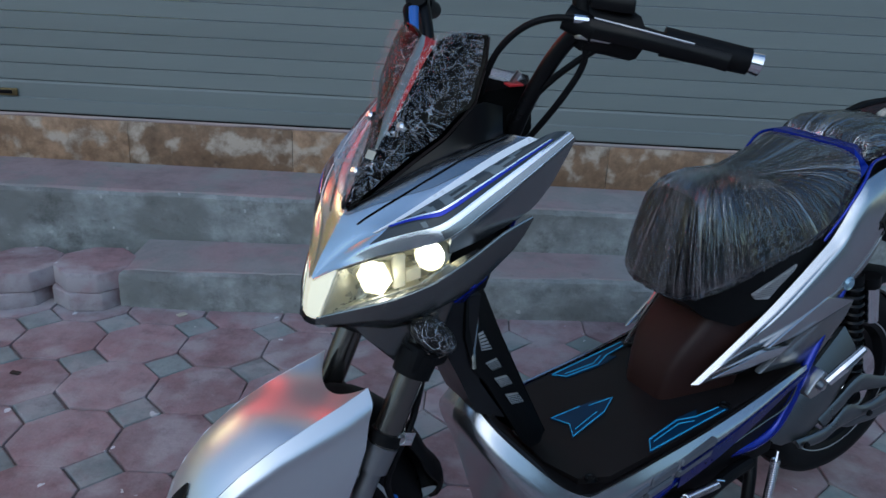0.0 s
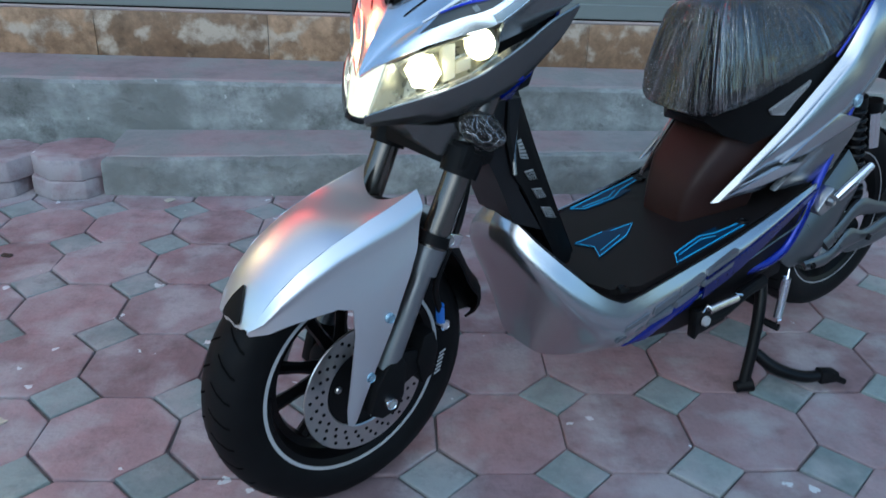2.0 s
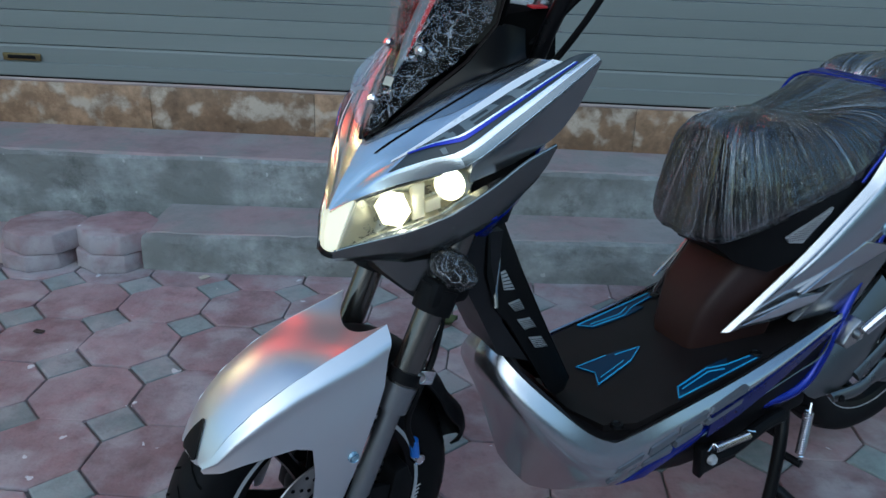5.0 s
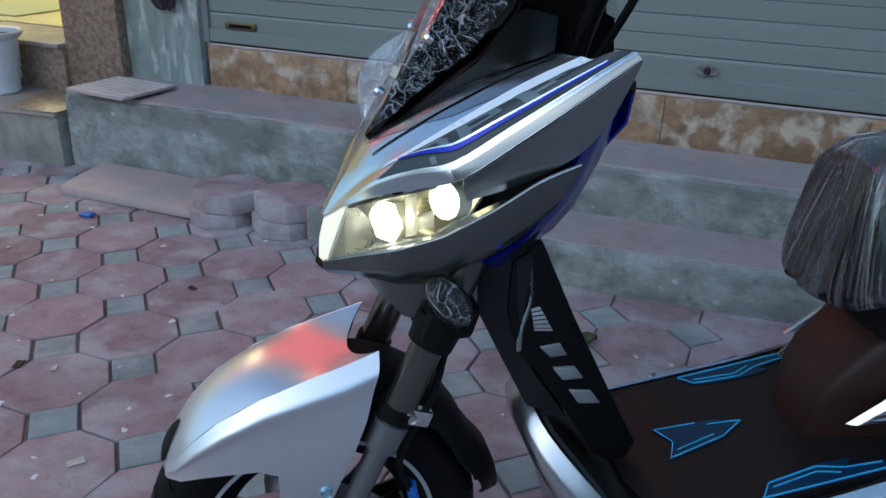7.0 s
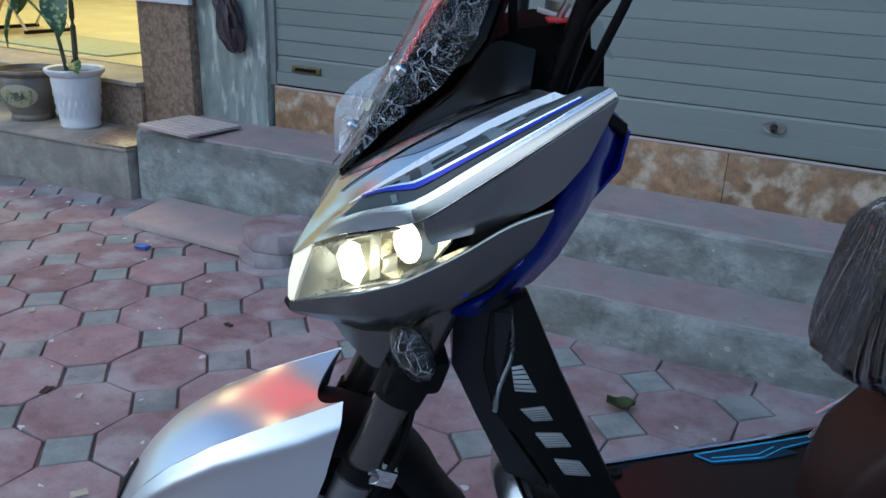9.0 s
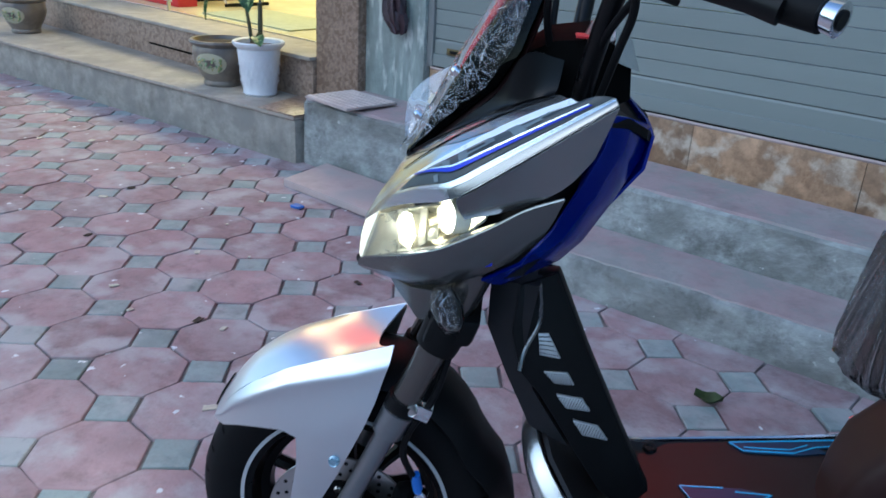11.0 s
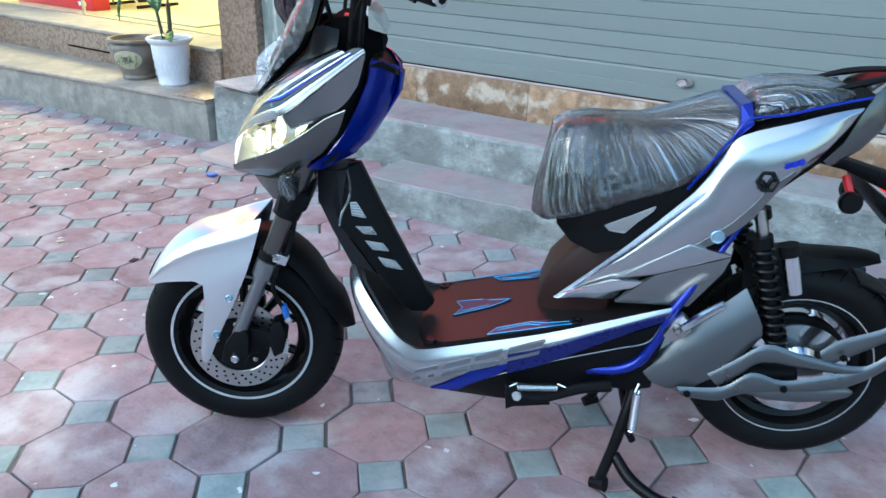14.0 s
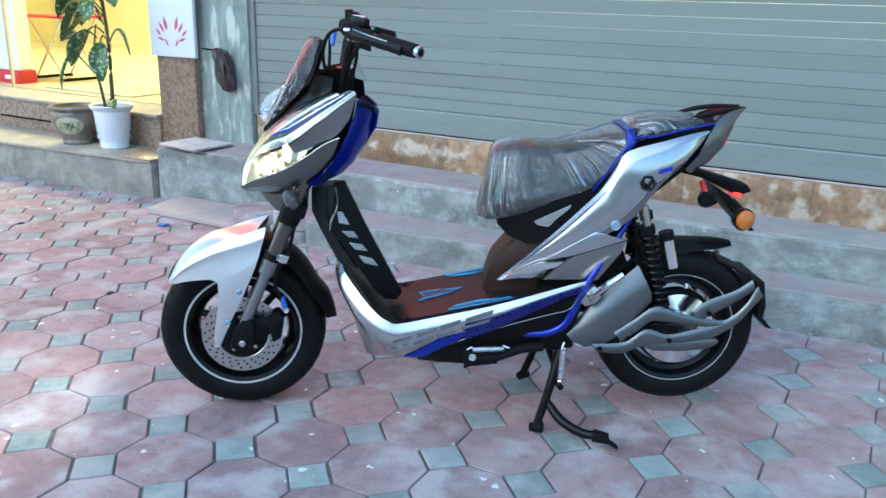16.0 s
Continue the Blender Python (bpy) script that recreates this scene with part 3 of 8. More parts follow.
while z < 3.1:
    hgt = 0.118 if k == 0 else P
    ring = []
    prof = [(0.003, 0.0), (-0.0062, 0.0004), (-0.0070, 0.002), (-0.0070, hgt - 0.005), (-0.0058, hgt - 0.0026), (0.003, hgt - 0.0022), (0.012, hgt - 0.0022), (0.012, 0.0)]
    if k == 0:
        prof = [(0.004, 0.0), (-0.014, 0.0), (-0.016, 0.004), (-0.016, 0.05), (-0.008, 0.054), (-0.007, hgt - 0.012), (-0.003, hgt - 0.003), (0.012, hgt - 0.001), (0.012, 0.0)]
    ring = [[(x, Y_WALL + a, z + b) for a, b in prof] for x in (-1.43, 4.15)]
    part("bottom_bar" if k == 0 else "slat", loft(ring), M["shutter"], shutter, angle=8)
    z += hgt
    k += 1
part("side_rail", box(-1.462, -1.425, Y_WALL - 0.02, Y_WALL + 0.05, 0.493, 3.1, 0.003), M["rail"], shutter, "grey metal guide rail")
pull = part("pull_slot", box(-1.345, -1.20, Y_WALL - 0.0185, Y_WALL - 0.012, 0.555, 0.583, 0.003), M["brass"], shutter, "brassy recessed pull")
part("slot_recess", box(-1.325, -1.22, Y_WALL - 0.020, Y_WALL - 0.0175, 0.562, 0.576, 0.001), M["black"], pull)
for x in (0.515,):
    lock = part("lock_plate", lathe([(0, -0.004), (0.030, -0.004), (0.034, 0), (0.034, 0.004)], 20, pose(x, Y_WALL - 0.017, 0.578, 90) @ Matrix.Diagonal((1.0, 0.5, 1, 1))), M["steel"], shutter, "steel lock plate")
    part("lock_cylinder", lathe([(0, 0.012), (0.012, 0.012), (0.014, 0.008), (0.014, 0)], 16, pose(x, Y_WALL - 0.017, 0.578, 90)), M["chrome"], lock)

# black strip painted in for the shadow gap below the bottom bar
part("shadow_gap_strip", box(-1.43, 4.15, Y_WALL - 0.012, Y_WALL + 0.002, 0.4925, 0.4980), M["groove"], shutter, "black strip for the shadow under the shutter")

# wall above and beside
# unseen wall behind the camera, added to cut low skylight and darken reflections
solo("low_sky_blocker", box(-30, 30, -10.4, -10.0, -0.1, 2.9), M["blocker_grey"], "unseen plain wall added to block the low sky", "wall", "structure")
solo("wall_upper", box(-9, 4.4, 4.36, 4.8, 3.1, 6.5), M["plaster"], "cream plastered wall above the shop fronts", "wall", "structure")
solo("wall_east", box(4.15, 9, 4.2, 4.8, -0.1, 6.5), M["plaster"], "cream plastered wall beside the shutter", "wall", "structure")
solo("marble_pier", box(-1.843, -1.463, 4.355, 4.8, 0.25, 3.1, 0.003), M["marble"], "grey-green veined marble wall pier", "pier", "structure")
solo("granite_pier", box(-2.155, -1.846, 4.31, 4.8, 0.215, 3.1, 0.004), M["granite"], "brown speckled granite door pier", "pier", "structure")

# shop steps
steps = thing("shop_steps", "two stone-faced concrete steps before a lit shop", "steps", kind="structure")


def step_y(x):
    return 3.995 + (x + 1.96) * 0.09 if x > -9 else 3.4


part("lower_step", prism([(-1.925, step_y(-1.925)), (-1.925, 4.5), (-9, 4.5), (-9, step_y(-9))], -0.05, 0.205, 0.004), M["step_stone"], steps)
part("tread", prism([(-1.92, step_y(-1.92) - 0.012), (-1.92, 4.29), (-9, 4.29), (-9, step_y(-8.99) - 0.012)], 0.2055, 0.225, 0.005), M["step_tread"], steps, "tan stone tread")
part("tread_end", prism([(-1.912, step_y(-1.912) - 0.015), (-1.912, 4.28), (-2.25, 4.28), (-2.16, step_y(-2.16) - 0.015)], 0.224, 0.232, 0.003), M["granite"], steps, "worn brown stone slab")
part("upper_step", box(-9, -2.157, 4.29, 4.6, 0.10, 0.415, 0.004), M["granite"], steps)
part("sill", box(-9, -2.158, 4.27, 4.62, 0.4155, 0.436, 0.005), M["step_tread"], steps, "tan stone door sill")
part("riser_slot", box(-3.76, -3.21, 4.286, 4.2895, 0.289, 0.299), M["groove"], steps, "dark slot in the riser")

# lit shop
shop = thing("shop_room", "bright pale-yellow shop interior", "room", kind="structure")
part("shop_floor", box(-9, -2.0, 4.6, 8.5, 0.30, 0.432), M["shop_floor"], shop, "glossy cream floor")
part("back_wall", box(-9, -2.0, 8.5, 8.7, 0.2, 3.2), M["shop_wall"], shop)
part("side_wall", box(-2.15, -2.0, 4.8, 8.5, 0.2, 3.2), M["shop_wall"], shop)
part("far_wall", box(-9.2, -9.0, 4.3, 8.7, -0.1, 3.2), M["shop_wall"], shop)
solo("ceiling", box(-9, -2.0, 4.36, 8.7, 3.0, 3.1), M["white"], "white shop ceiling", "ceiling", "structure")
area("shop_lamp", (-4.5, 6.0, 2.95), (-4.5, 6.0, 0), (3.0, 1.6), 210, (1.0, 0.82, 0.44))

# lit red shop sign over the pier
red = thing("light_box_sign", "lit red light-box sign over the wall pier", "sign")
part("case", box(-2.15, -0.30, 4.24, 4.354, 1.34, 2.35, 0.006), M["rail"], red, "grey metal case")
part("lit_face", box(-2.12, -0.33, 4.2335, 4.2395, 1.37, 2.32), M["red_sign"], red, "lit red face")

fascia = thing("shop_fascia_sign", "lit red fascia sign over the shop opening", "sign")
part("case", box(-6.2, -2.2, 4.20, 4.352, 2.30, 3.05, 0.006), M["rail"], fascia, "grey metal case")
part("lit_face", box(-6.16, -2.24, 4.1935, 4.1995, 2.34, 3.01), M["red_sign"], fascia, "lit red face")

# sign board on the granite pier
sign = thing("sign_board", "white sign board with a pink flourish", "sign")
part("board", box(-2.17, -1.81, 4.285, 4.309, 0.79, 1.42, 0.003), M["sign"], sign)


def leaf_shape(cx, cz, ang, length, width, y):
    bm = bmesh.new()
    n = 8
    up = [(length * i / n, width * math.sin(math.pi * (i / n) ** 0.8)) for i in range(n + 1)]
    dn = [(a, -b) for a, b in up[1:-1]][::-1]
    ca, sa = math.cos(radians(ang)), math.sin(radians(ang))
    pts = [(cx + a * ca - b * sa, cz + a * sa + b * ca) for a, b in up + dn]
    lo = [(a, y, b) for a, b in pts]
    return hexa(lo, [(a, y - 0.0015, b) for a, b in pts])


for side in (-1, 1):
    for dx, dz, ang, ln, wd in ((0.035, 0.0, 75, 0.085, 0.011), (0.06, -0.01, 55, 0.07, 0.008), (0.085, -0.03, 40, 0.06, 0.007), (0.06, -0.06, 20, 0.06, 0.007), (0.03, -0.09, 60, 0.05, 0.006)):
        a = ang if side > 0 else 180 - ang
        part("flourish", leaf_shape(-1.99 + side * dx, 0.94 + dz, a if dz > -0.08 else a, ln, wd, 4.2845), M["sign_ink"], sign)

# bag on a hook
bag = thing("hanging_bag", "dark red folded rain coat on a wall hook", "bag")
part("hook", tube([(-1.695, 4.352, 0.84), (-1.695, 4.30, 0.845), (-1.755, 4.29, 0.85)], 0.005, 8), M["black"], bag)
rings = []
for z, hw, d, sh in ((0.850, 0.012, 0.012, -0.03), (0.835, 0.040, 0.028, -0.012), (0.80, 0.046, 0.032, -0.006), (0.76, 0.050, 0.034, 0.0), (0.71, 0.056, 0.036, 0.0), (0.675, 0.058, 0.034, 0.002), (0.665, 0.046, 0.028, 0.012), (0.63, 0.034, 0.022, 0.024), (0.622, 0.020, 0.012, 0.026)):
    r = []
    for j in range(40):
        a = 2 * math.pi * j / 40
        f = 1 + 0.20 * math.sin(a * 7 + z * 14) + 0.12 * math.sin(a * 13 - z * 30)
        r.append((-1.625 + sh + (0.84 - z) * 0.1 + hw * f * math.cos(a), 4.312 + d * f * math.sin(a), z + 0.008 * math.sin(5 * a)))
    r = [tuple(Vector(q) + 0.008 * noise.noise_vector(Vector((q[0] * 30, q[1] * 30, q[2] * 14)))) for q in r]
    rings.append(r)
part("folded_cloth", loft(rings), M["bag"], bag)

# plate lying on the ledge end
ribbed = thing("loose_tile", "pale ribbed tile lying on the ledge", "tile")
part("tile_body", hexa([(-1.86, 4.010, 0.320), (-1.55, 3.985, 0.318), (-1.515, 4.25, 0.322), (-1.83, 4.27, 0.322)], [(-1.86, 4.010, 0.330), (-1.55, 3.985, 0.328), (-1.515, 4.25, 0.332), (-1.83, 4.27, 0.332)], 0.002), M["slab"], ribbed)
for k in range(8):
    a, b = (k + 0.18) / 8, (k + 0.82) / 8
    lo = [Vector((-1.858, 4.012, 0.3302)).lerp(Vector((-1.828, 4.268, 0.3322)), q) for q in (a, b)]
    hi = [Vector((-1.552, 3.987, 0.3282)).lerp(Vector((-1.517, 4.248, 0.3322)), q) for q in (a, b)]
    base = [lo[0], hi[0], hi[1], lo[1]]
    part("rib", hexa(base, [q + Vector((0, 0, 0.0035)) for q in base], 0.001), M["rib"], ribbed, "pale raised rib")
# slab leaning on the paving, loose octagon pavers
solo("loose_slab", hexa([(-1.685, 3.75, 0.0), (-1.06, 3.755, 0.004), (-1.19, 4.025, 0.012), (-1.73, 4.025, 0.01)], [(-1.685, 3.75, 0.034), (-1.06, 3.755, 0.036), (-1.19, 4.025, 0.046), (-1.73, 4.025, 0.044)], 0.004), M["slab"], "pale pink stone slab lying on the paving", "slab")
OCT = [math.pi / 8 + j * math.pi / 4 for j in range(8)]


def octagon(cx, cy, r, z0, z1, b, turn=0.0):
    pts = [(cx + r * math.cos(a + turn), cy + r * math.sin(a + turn)) for a in OCT]
    return prism(pts, z0, z1, b)


for cx, cy, r, z0, z1, turn in ((-0.735, 3.85, 0.128, 0.0, 0.062, 0.2), (-0.725, 3.857, 0.13, 0.063, 0.130, 0.05), (-0.985, 3.83, 0.128, 0.0, 0.055, 0.5), (-0.965, 3.84, 0.131, 0.056, 0.124, 0.25)):
    solo("loose_paver", rough_up(octagon(0, 0, r, 0, z1 - z0, 0.006, turn), 1, 0.002, cx), M["paver"], "loose red octagonal paver stacked by the kerb", "paver", group="stacked pavers", m=Matrix.Translation((cx, cy, z0)))

# plants
def pot(name, profile, material, label, x, y, z, wide=1.0):
    p = thing(name, label, "plant pot", Matrix.Translation((x, y, z)) @ Matrix.Diagonal((wide, wide, 1, 1)))
    part("pot_body", lathe(profile, 40), material, p)
    part("soil", lathe([(0, profile[-3][1] - 0.005), (profile[-3][0] - 0.004, profile[-3][1] - 0.02)], 24), M["soil"], p)
    return p


pw = pot("white_pot", [(0, 0), (0.085, 0), (0.095, 0.012), (0.093, 0.022), (0.105, 0.12), (0.116, 0.20), (0.118, 0.232), (0.128, 0.238), (0.14, 0.25), (0.144, 0.262), (0.138, 0.268), (0.122, 0.262), (0.112, 0.22), (0.11, 0.21)], M["pot_white"], "white moulded plastic pot on the step", -2.405, 4.15, 0.225, 0.90)
for k in range(22):
    for r_ in range(3):
        a = 2 * math.pi * (k + 0.5 * (r_ % 2)) / 22
        zz = 0.075 + r_ * 0.042
        rad = 0.0985 + zz * 0.09
        part("relief_lozenge", hexa([(rad * math.cos(a + s), rad * math.sin(a + s), zz + t) for s, t in ((-0.1, 0), (0, -0.02), (0.1, 0), (0, 0.02))], [((rad + 0.0010) * math.cos(a + s * 0.7), (rad + 0.0010) * math.sin(a + s * 0.7), zz + t * 0.7) for s, t in ((-0.1, 0), (0, -0.02), (0.1, 0), (0, 0.02))]), M["pot_white"], pw)
PB = [(0, 0), (0.095, 0), (0.10, 0.015), (0.096, 0.03), (0.125, 0.08), (0.15, 0.14), (0.15, 0.185), (0.142, 0.205), (0.158, 0.215), (0.165, 0.226), (0.158, 0.236), (0.140, 0.236), (0.132, 0.21), (0.13, 0.20)]
pb = pot("glazed_pot", PB, M["pot_brown"], "grey-brown glazed pot with painted flowers", -2.725, 4.135, 0.225, 0.96)
def pot_r(z):
    return 0.096 + (z - 0.03) * 0.58 if z < 0.08 else min(0.1515, 0.1255 + (z - 0.08) * 0.42)


bm = bmesh.new()
oval = [bm.verts.new(((pot_r(z) + 0.0012) * math.cos(a), (pot_r(z) + 0.0012) * math.sin(a), z)) for a, z in ((-1.0 + 0.62 * math.cos(q), 0.125 + 0.055 * math.sin(q)) for q in (2 * math.pi * j / 24 for j in range(24)))]
mid_ = [bm.verts.new(((pot_r(z) + 0.0018) * math.cos(a), (pot_r(z) + 0.0018) * math.sin(a), z)) for a, z in ((-1.0 + 0.31 * math.cos(q), 0.125 + 0.028 * math.sin(q)) for q in (2 * math.pi * j / 24 for j in range(24)))]
for j in range(24):
    bm.faces.new((oval[j], oval[(j + 1) % 24], mid_[(j + 1) % 24], mid_[j]))
bm.faces.new(mid_)
part("cream_panel", bm, M["pot_panel"], pb, "cream oval panel")
random.seed(5)
for k in range(34):
    a = -1.0 + random.uniform(-0.45, 0.45)
    zz = random.uniform(0.095, 0.155)
    rad = 0.1255 + (zz - 0.08) * 0.42 + 0.001
    rad = min(rad, 0.1515) + 0.0015
    s = random.uniform(0.004, 0.011)
    part("painted_leaf", lathe([(0, 0.0015), (s * 0.7, 0.0012), (s, 0)], 8, Matrix.Translation((rad * math.cos(a), rad * math.sin(a), zz)) @ pose(0, 0, 0, 0, 62, math.degrees(a)) @ Matrix.Diagonal((1.5, 0.7, 1, 1))), M["pot_paint"], pb)
pc = copy_thing(pb, Matrix.Translation((-4.95, 4.02, 0.225)))
tagged(pc, "grey-brown glazed pot further along the step", "plant pot")

plant = thing("house_plant", "dumb cane plant with mottled green leaves in a white pot", "plant", Matrix.Translation((-2.405, 4.15, 0.46)))
part("stem", tube([(0.01, 0, -0.06), (0.02, 0.0, 0.15), (0.015, 0.01, 0.42), (0.0, 0.0, 0.72), (0.01, 0, 0.95)], [0.014, 0.012, 0.011, 0.010, 0.006], 8), M["stem"], plant)
part("stem", tube([(-0.04, 0.0, -0.06), (-0.06, -0.01, 0.1), (-0.085, -0.02, 0.3), (-0.07, 0, 0.5)], [0.011, 0.009, 0.007, 0.004], 8), M["stem"], plant)


def big_leaf(base, mid, tip, width, droop=0.25, roll=0.0):
    """A broad leaf on a stalk: from base to mid runs the stalk, from mid to tip the blade."""
    base, mid, tip = Vector(base), Vector(mid), Vector(tip)
    width, droop = width * 0.88, droop * 0.6
    bm = bmesh.new()
    ax = tip - mid
    side = ax.cross(Vector((0, 0, 1)))
    if side.length < 0.02:
        side = Vector((1, 0, 0))
    side = Matrix.Rotation(roll, 3, ax.normalized()) @ side.normalized()
    nrm = side.cross(ax).normalized()
    rows = []
    for i in range(9):
        t = i / 8
        w = width * (math.sin(math.pi * min(1, t * 0.92 + 0.06)) ** 0.75) * (1 if i < 8 else 0.02)
        c = mid + ax * t + nrm * (0.12 * ax.length * math.sin(math.pi * t)) - Vector((0, 0, droop * ax.length * t * t))
        rows.append([bm.verts.new(c + side * w * s + nrm * (abs(s) * w * 0.35)) for s in (-1, -0.6, -0.12, 0, 0.12, 0.6, 1)])
    for a, b in zip(rows, rows[1:]):
        for j in range(6):
            bm.faces.new((a[j], a[j + 1], b[j + 1], b[j]))
    ext = bmesh.ops.extrude_face_region(bm, geom=bm.faces[:])
    for v in [g for g in ext["geom"] if isinstance(g, bmesh.types.BMVert)]:
        v.co -= nrm * 0.0012
    bmesh.ops.recalc_face_normals(bm, faces=bm.faces[:])
    blade = part("leaf", bm, M["leaf"], plant, angle=60)
    part("stalk", tube([base, (base + mid) / 2 + Vector((0, 0, 0.03)), mid], 0.0045, 6, 4), M["stem"], blade)


for args in (((0.0, 0, 0.5), (-0.06, -0.06, 0.66), (-0.24, -0.1, 0.60), 0.062, 0.2, 0.5), ((0.01, 0, 0.42), (0.03, -0.06, 0.40), (0.10, -0.12, 0.20), 0.066, 0.15, 0.3), ((-0.07, 0, 0.42), (-0.14, -0.06, 0.44), (-0.33, -0.06, 0.40), 0.055, 0.1, 0.4), ((0.0, 0, 0.45), (-0.03, -0.09, 0.47), (-0.12, -0.16, 0.27), 0.06, 0.1, 0.8), ((0.0, 0, 0.6), (0.07, -0.04, 0.70), (0.20, -0.07, 0.62), 0.06, 0.2, 0.2), ((0, 0, 0.7), (-0.05, -0.05, 0.8), (-0.2, -0.09, 0.86), 0.06, 0.3, 0.3), ((0, 0, 0.75), (0.04, -0.05, 0.86), (0.17, -0.09, 0.95), 0.06, 0.3, 0.2), ((0, 0, 0.85), (-0.01, -0.04, 0.95), (-0.07, -0.06, 1.15), 0.055, 0.1, 0.2), ((0, 0, 0.55), (-0.03, -0.10, 0.62), (-0.08, -0.17, 0.50), 0.07, 0.15, 0.6), ((0.0, 0, 0.5), (-0.1, 0.0, 0.58), (-0.2, 0.0, 0.50), 0.055, 0.2, 0.1), ((0, 0, 0.8), (-0.08, 0.03, 0.95), (-0.24, 0.06, 1.02), 0.055, 0.3, 0.1), ((0, 0, 0.68), (0.0, -0.1, 0.74), (0.02, -0.2, 0.66), 0.065, 0.2, 0.5), ((0.02, 0, 0.02), (0.04, -0.04, 0.06), (0.13, -0.08, 0.03), 0.035, 0.1, 0.2), ((0, 0, 0.62), (0.05, -0.10, 0.66), (0.14, -0.20, 0.55), 0.062, 0.2, 0.4), ((0, 0, 0.58), (-0.10, -0.08, 0.66), (-0.22, -0.14, 0.55), 0.066, 0.2, 0.5), ((-0.02, 0, 0.66), (-0.08, -0.02, 0.74), (-0.25, -0.03, 0.72), 0.06, 0.25, 0.2), ((0, 0, 0.72), (0.02, -0.08, 0.84), (0.05, -0.20, 0.80), 0.06, 0.2, 0.3), ((0, 0, 0.8), (0.06, 0.02, 0.92), (0.20, 0.02, 0.86), 0.06, 0.25, 0.2), ((-0.02, 0, 0.52), (-0.06, -0.08, 0.56), (-0.20, -0.14, 0.44), 0.06, 0.15, 0.6)):
    big_leaf(*args)
# drooping withered leaves
for p in ([(0.01, 0, 0.36), (0.12, -0.02, 0.47), (0.21, -0.04, 0.46), (0.27, -0.05, 0.34)], [(-0.08, -0.02, 0.2), (-0.2, -0.06, 0.32), (-0.27, -0.08, 0.28), (-0.32, -0.09, 0.17), (-0.325, -0.09, 0.10)]):
    part("withered_leaf", tube(p, [0.004, 0.005, 0.012, 0.004] if len(p) == 4 else [0.005, 0.007, 0.012, 0.009, 0.003], 8), M["leaf"], plant, "limp withered leaf")

# shop furniture
counter = thing("shop_counter", "white shop counter with a red plinth", "counter", Matrix.Translation((-4.62, 5.1, 0.433)))
part("body", box(-0.75, 0.35, -0.3, -0.17, 0.1, 1.1, 0.01), M["white"], counter)
part("plinth", box(-0.76, 0.36, -0.31, -0.16, 0.0, 0.1, 0.006), M["red_plastic"], counter, "red plinth")
part("label_plate", box(0.18, 0.28, -0.315, -0.309, 0.03, 0.06, 0.002), M["white"], counter)
stool = thing("folding_table", "folding table with a red top and crossed metal legs", "table", Matrix.Translation((-4.34, 5.27, 0.433)) @ Matrix.Diagonal((0.74, 0.80, 0.95, 1)))
part("top", box(-0.35, 0.35, -0.25, 0.25, 0.52, 0.545, 0.006), M["red_plastic"], stool)
for y in (-0.2, 0.2):
    part("leg", tube([(-0.28, y, 0.52), (0.26, y, 0.02)], 0.011, 8), M["steel"], stool)
    part("leg", tube([(0.28, y + 0.02, 0.52), (-0.26, y + 0.02, 0.02)], 0.011, 8), M["steel"], stool)
for x in (-0.26, 0.26):
    part("foot_bar", tube([(x, -0.22, 0.014), (x, 0.24, 0.014)], 0.013, 8), M["rubber"], stool)
solo("shop_door_mat", box(-3.9, -2.95, 4.75, 5.25, 0.4325, 0.442, 0.003), M["boot"], "dark green mat on the shop floor", "mat")
pane = thing("glass_door", "sliding glass shop door with a slim steel edge", "door", kind="structure")
part("edge", box(-4.09, -4.075, 4.61, 4.63, 0.436, 2.6), M["steel"], pane)
part("track", box(-9, -2.25, 4.605, 4.625, 0.4325, 0.441), M["steel"], pane)

# fallen leaf and litter
dry_leaf = bmesh.new()
grid = []
for i in range(9):
    f = i / 8
    w = 0.024 * math.sin(math.pi * min(1, f * 0.96 + 0.04)) ** 0.8 + 0.001
    grid.append([dry_leaf.verts.new((0.352 + 0.066 * f - 0.25 * w * q, 3.505 + 0.024 * f + w * q, 0.005 + 0.016 * abs(q) ** 1.6 + 0.010 * (2 * f - 1) ** 2 + 0.003 * math.sin(9 * f + 2 * q))) for q in (-1, -0.5, 0, 0.5, 1)])
for a, b in zip(grid, grid[1:]):
    for k in range(4):
        dry_leaf.faces.new((a[k], a[k + 1], b[k + 1], b[k]))
bmesh.ops.solidify(dry_leaf, geom=dry_leaf.faces[:], thickness=0.0012)
solo("fallen_leaf", dry_leaf, M["leaf_dry"], "curled green leaf fallen on the paving", "leaf")
solo("blue_wrapper", rough_up(box(-0.028, 0.028, -0.016, 0.016, 0, 0.012, 0.003), 1, 0.006, 3, 30), M["blue_plastic"], "crumpled blue plastic scrap on the paving", "litter", m=Matrix.Translation((-1.42, 3.62, 0.004)))
random.seed(11)
for k in range(26):
    x, y = random.uniform(-3.4, -0.4), random.uniform(2.6, 3.75)
    s = random.uniform(0.006, 0.018)
    solo("litter_scrap", rough_up(box(-s, s, -s * 0.6, s * 0.6, 0, 0.003), 1, s * 0.25, k, 60), random.choice([M["litter"], M["soil"], M["litter"]]), "small scrap of paper or dry leaf", "litter", group="scraps on the paving", m=pose(x, y, 0.002, 0, 0, random.uniform(0, 180)))

# ---- electric scooter ----
# u runs from the front axle to the rear, v to the rider's left, z up
scooter = thing("electric_scooter", "silver and blue electric scooter on its centre stand", "scooter", pose(0.253, 2.440, 0, 0, 0, 31))
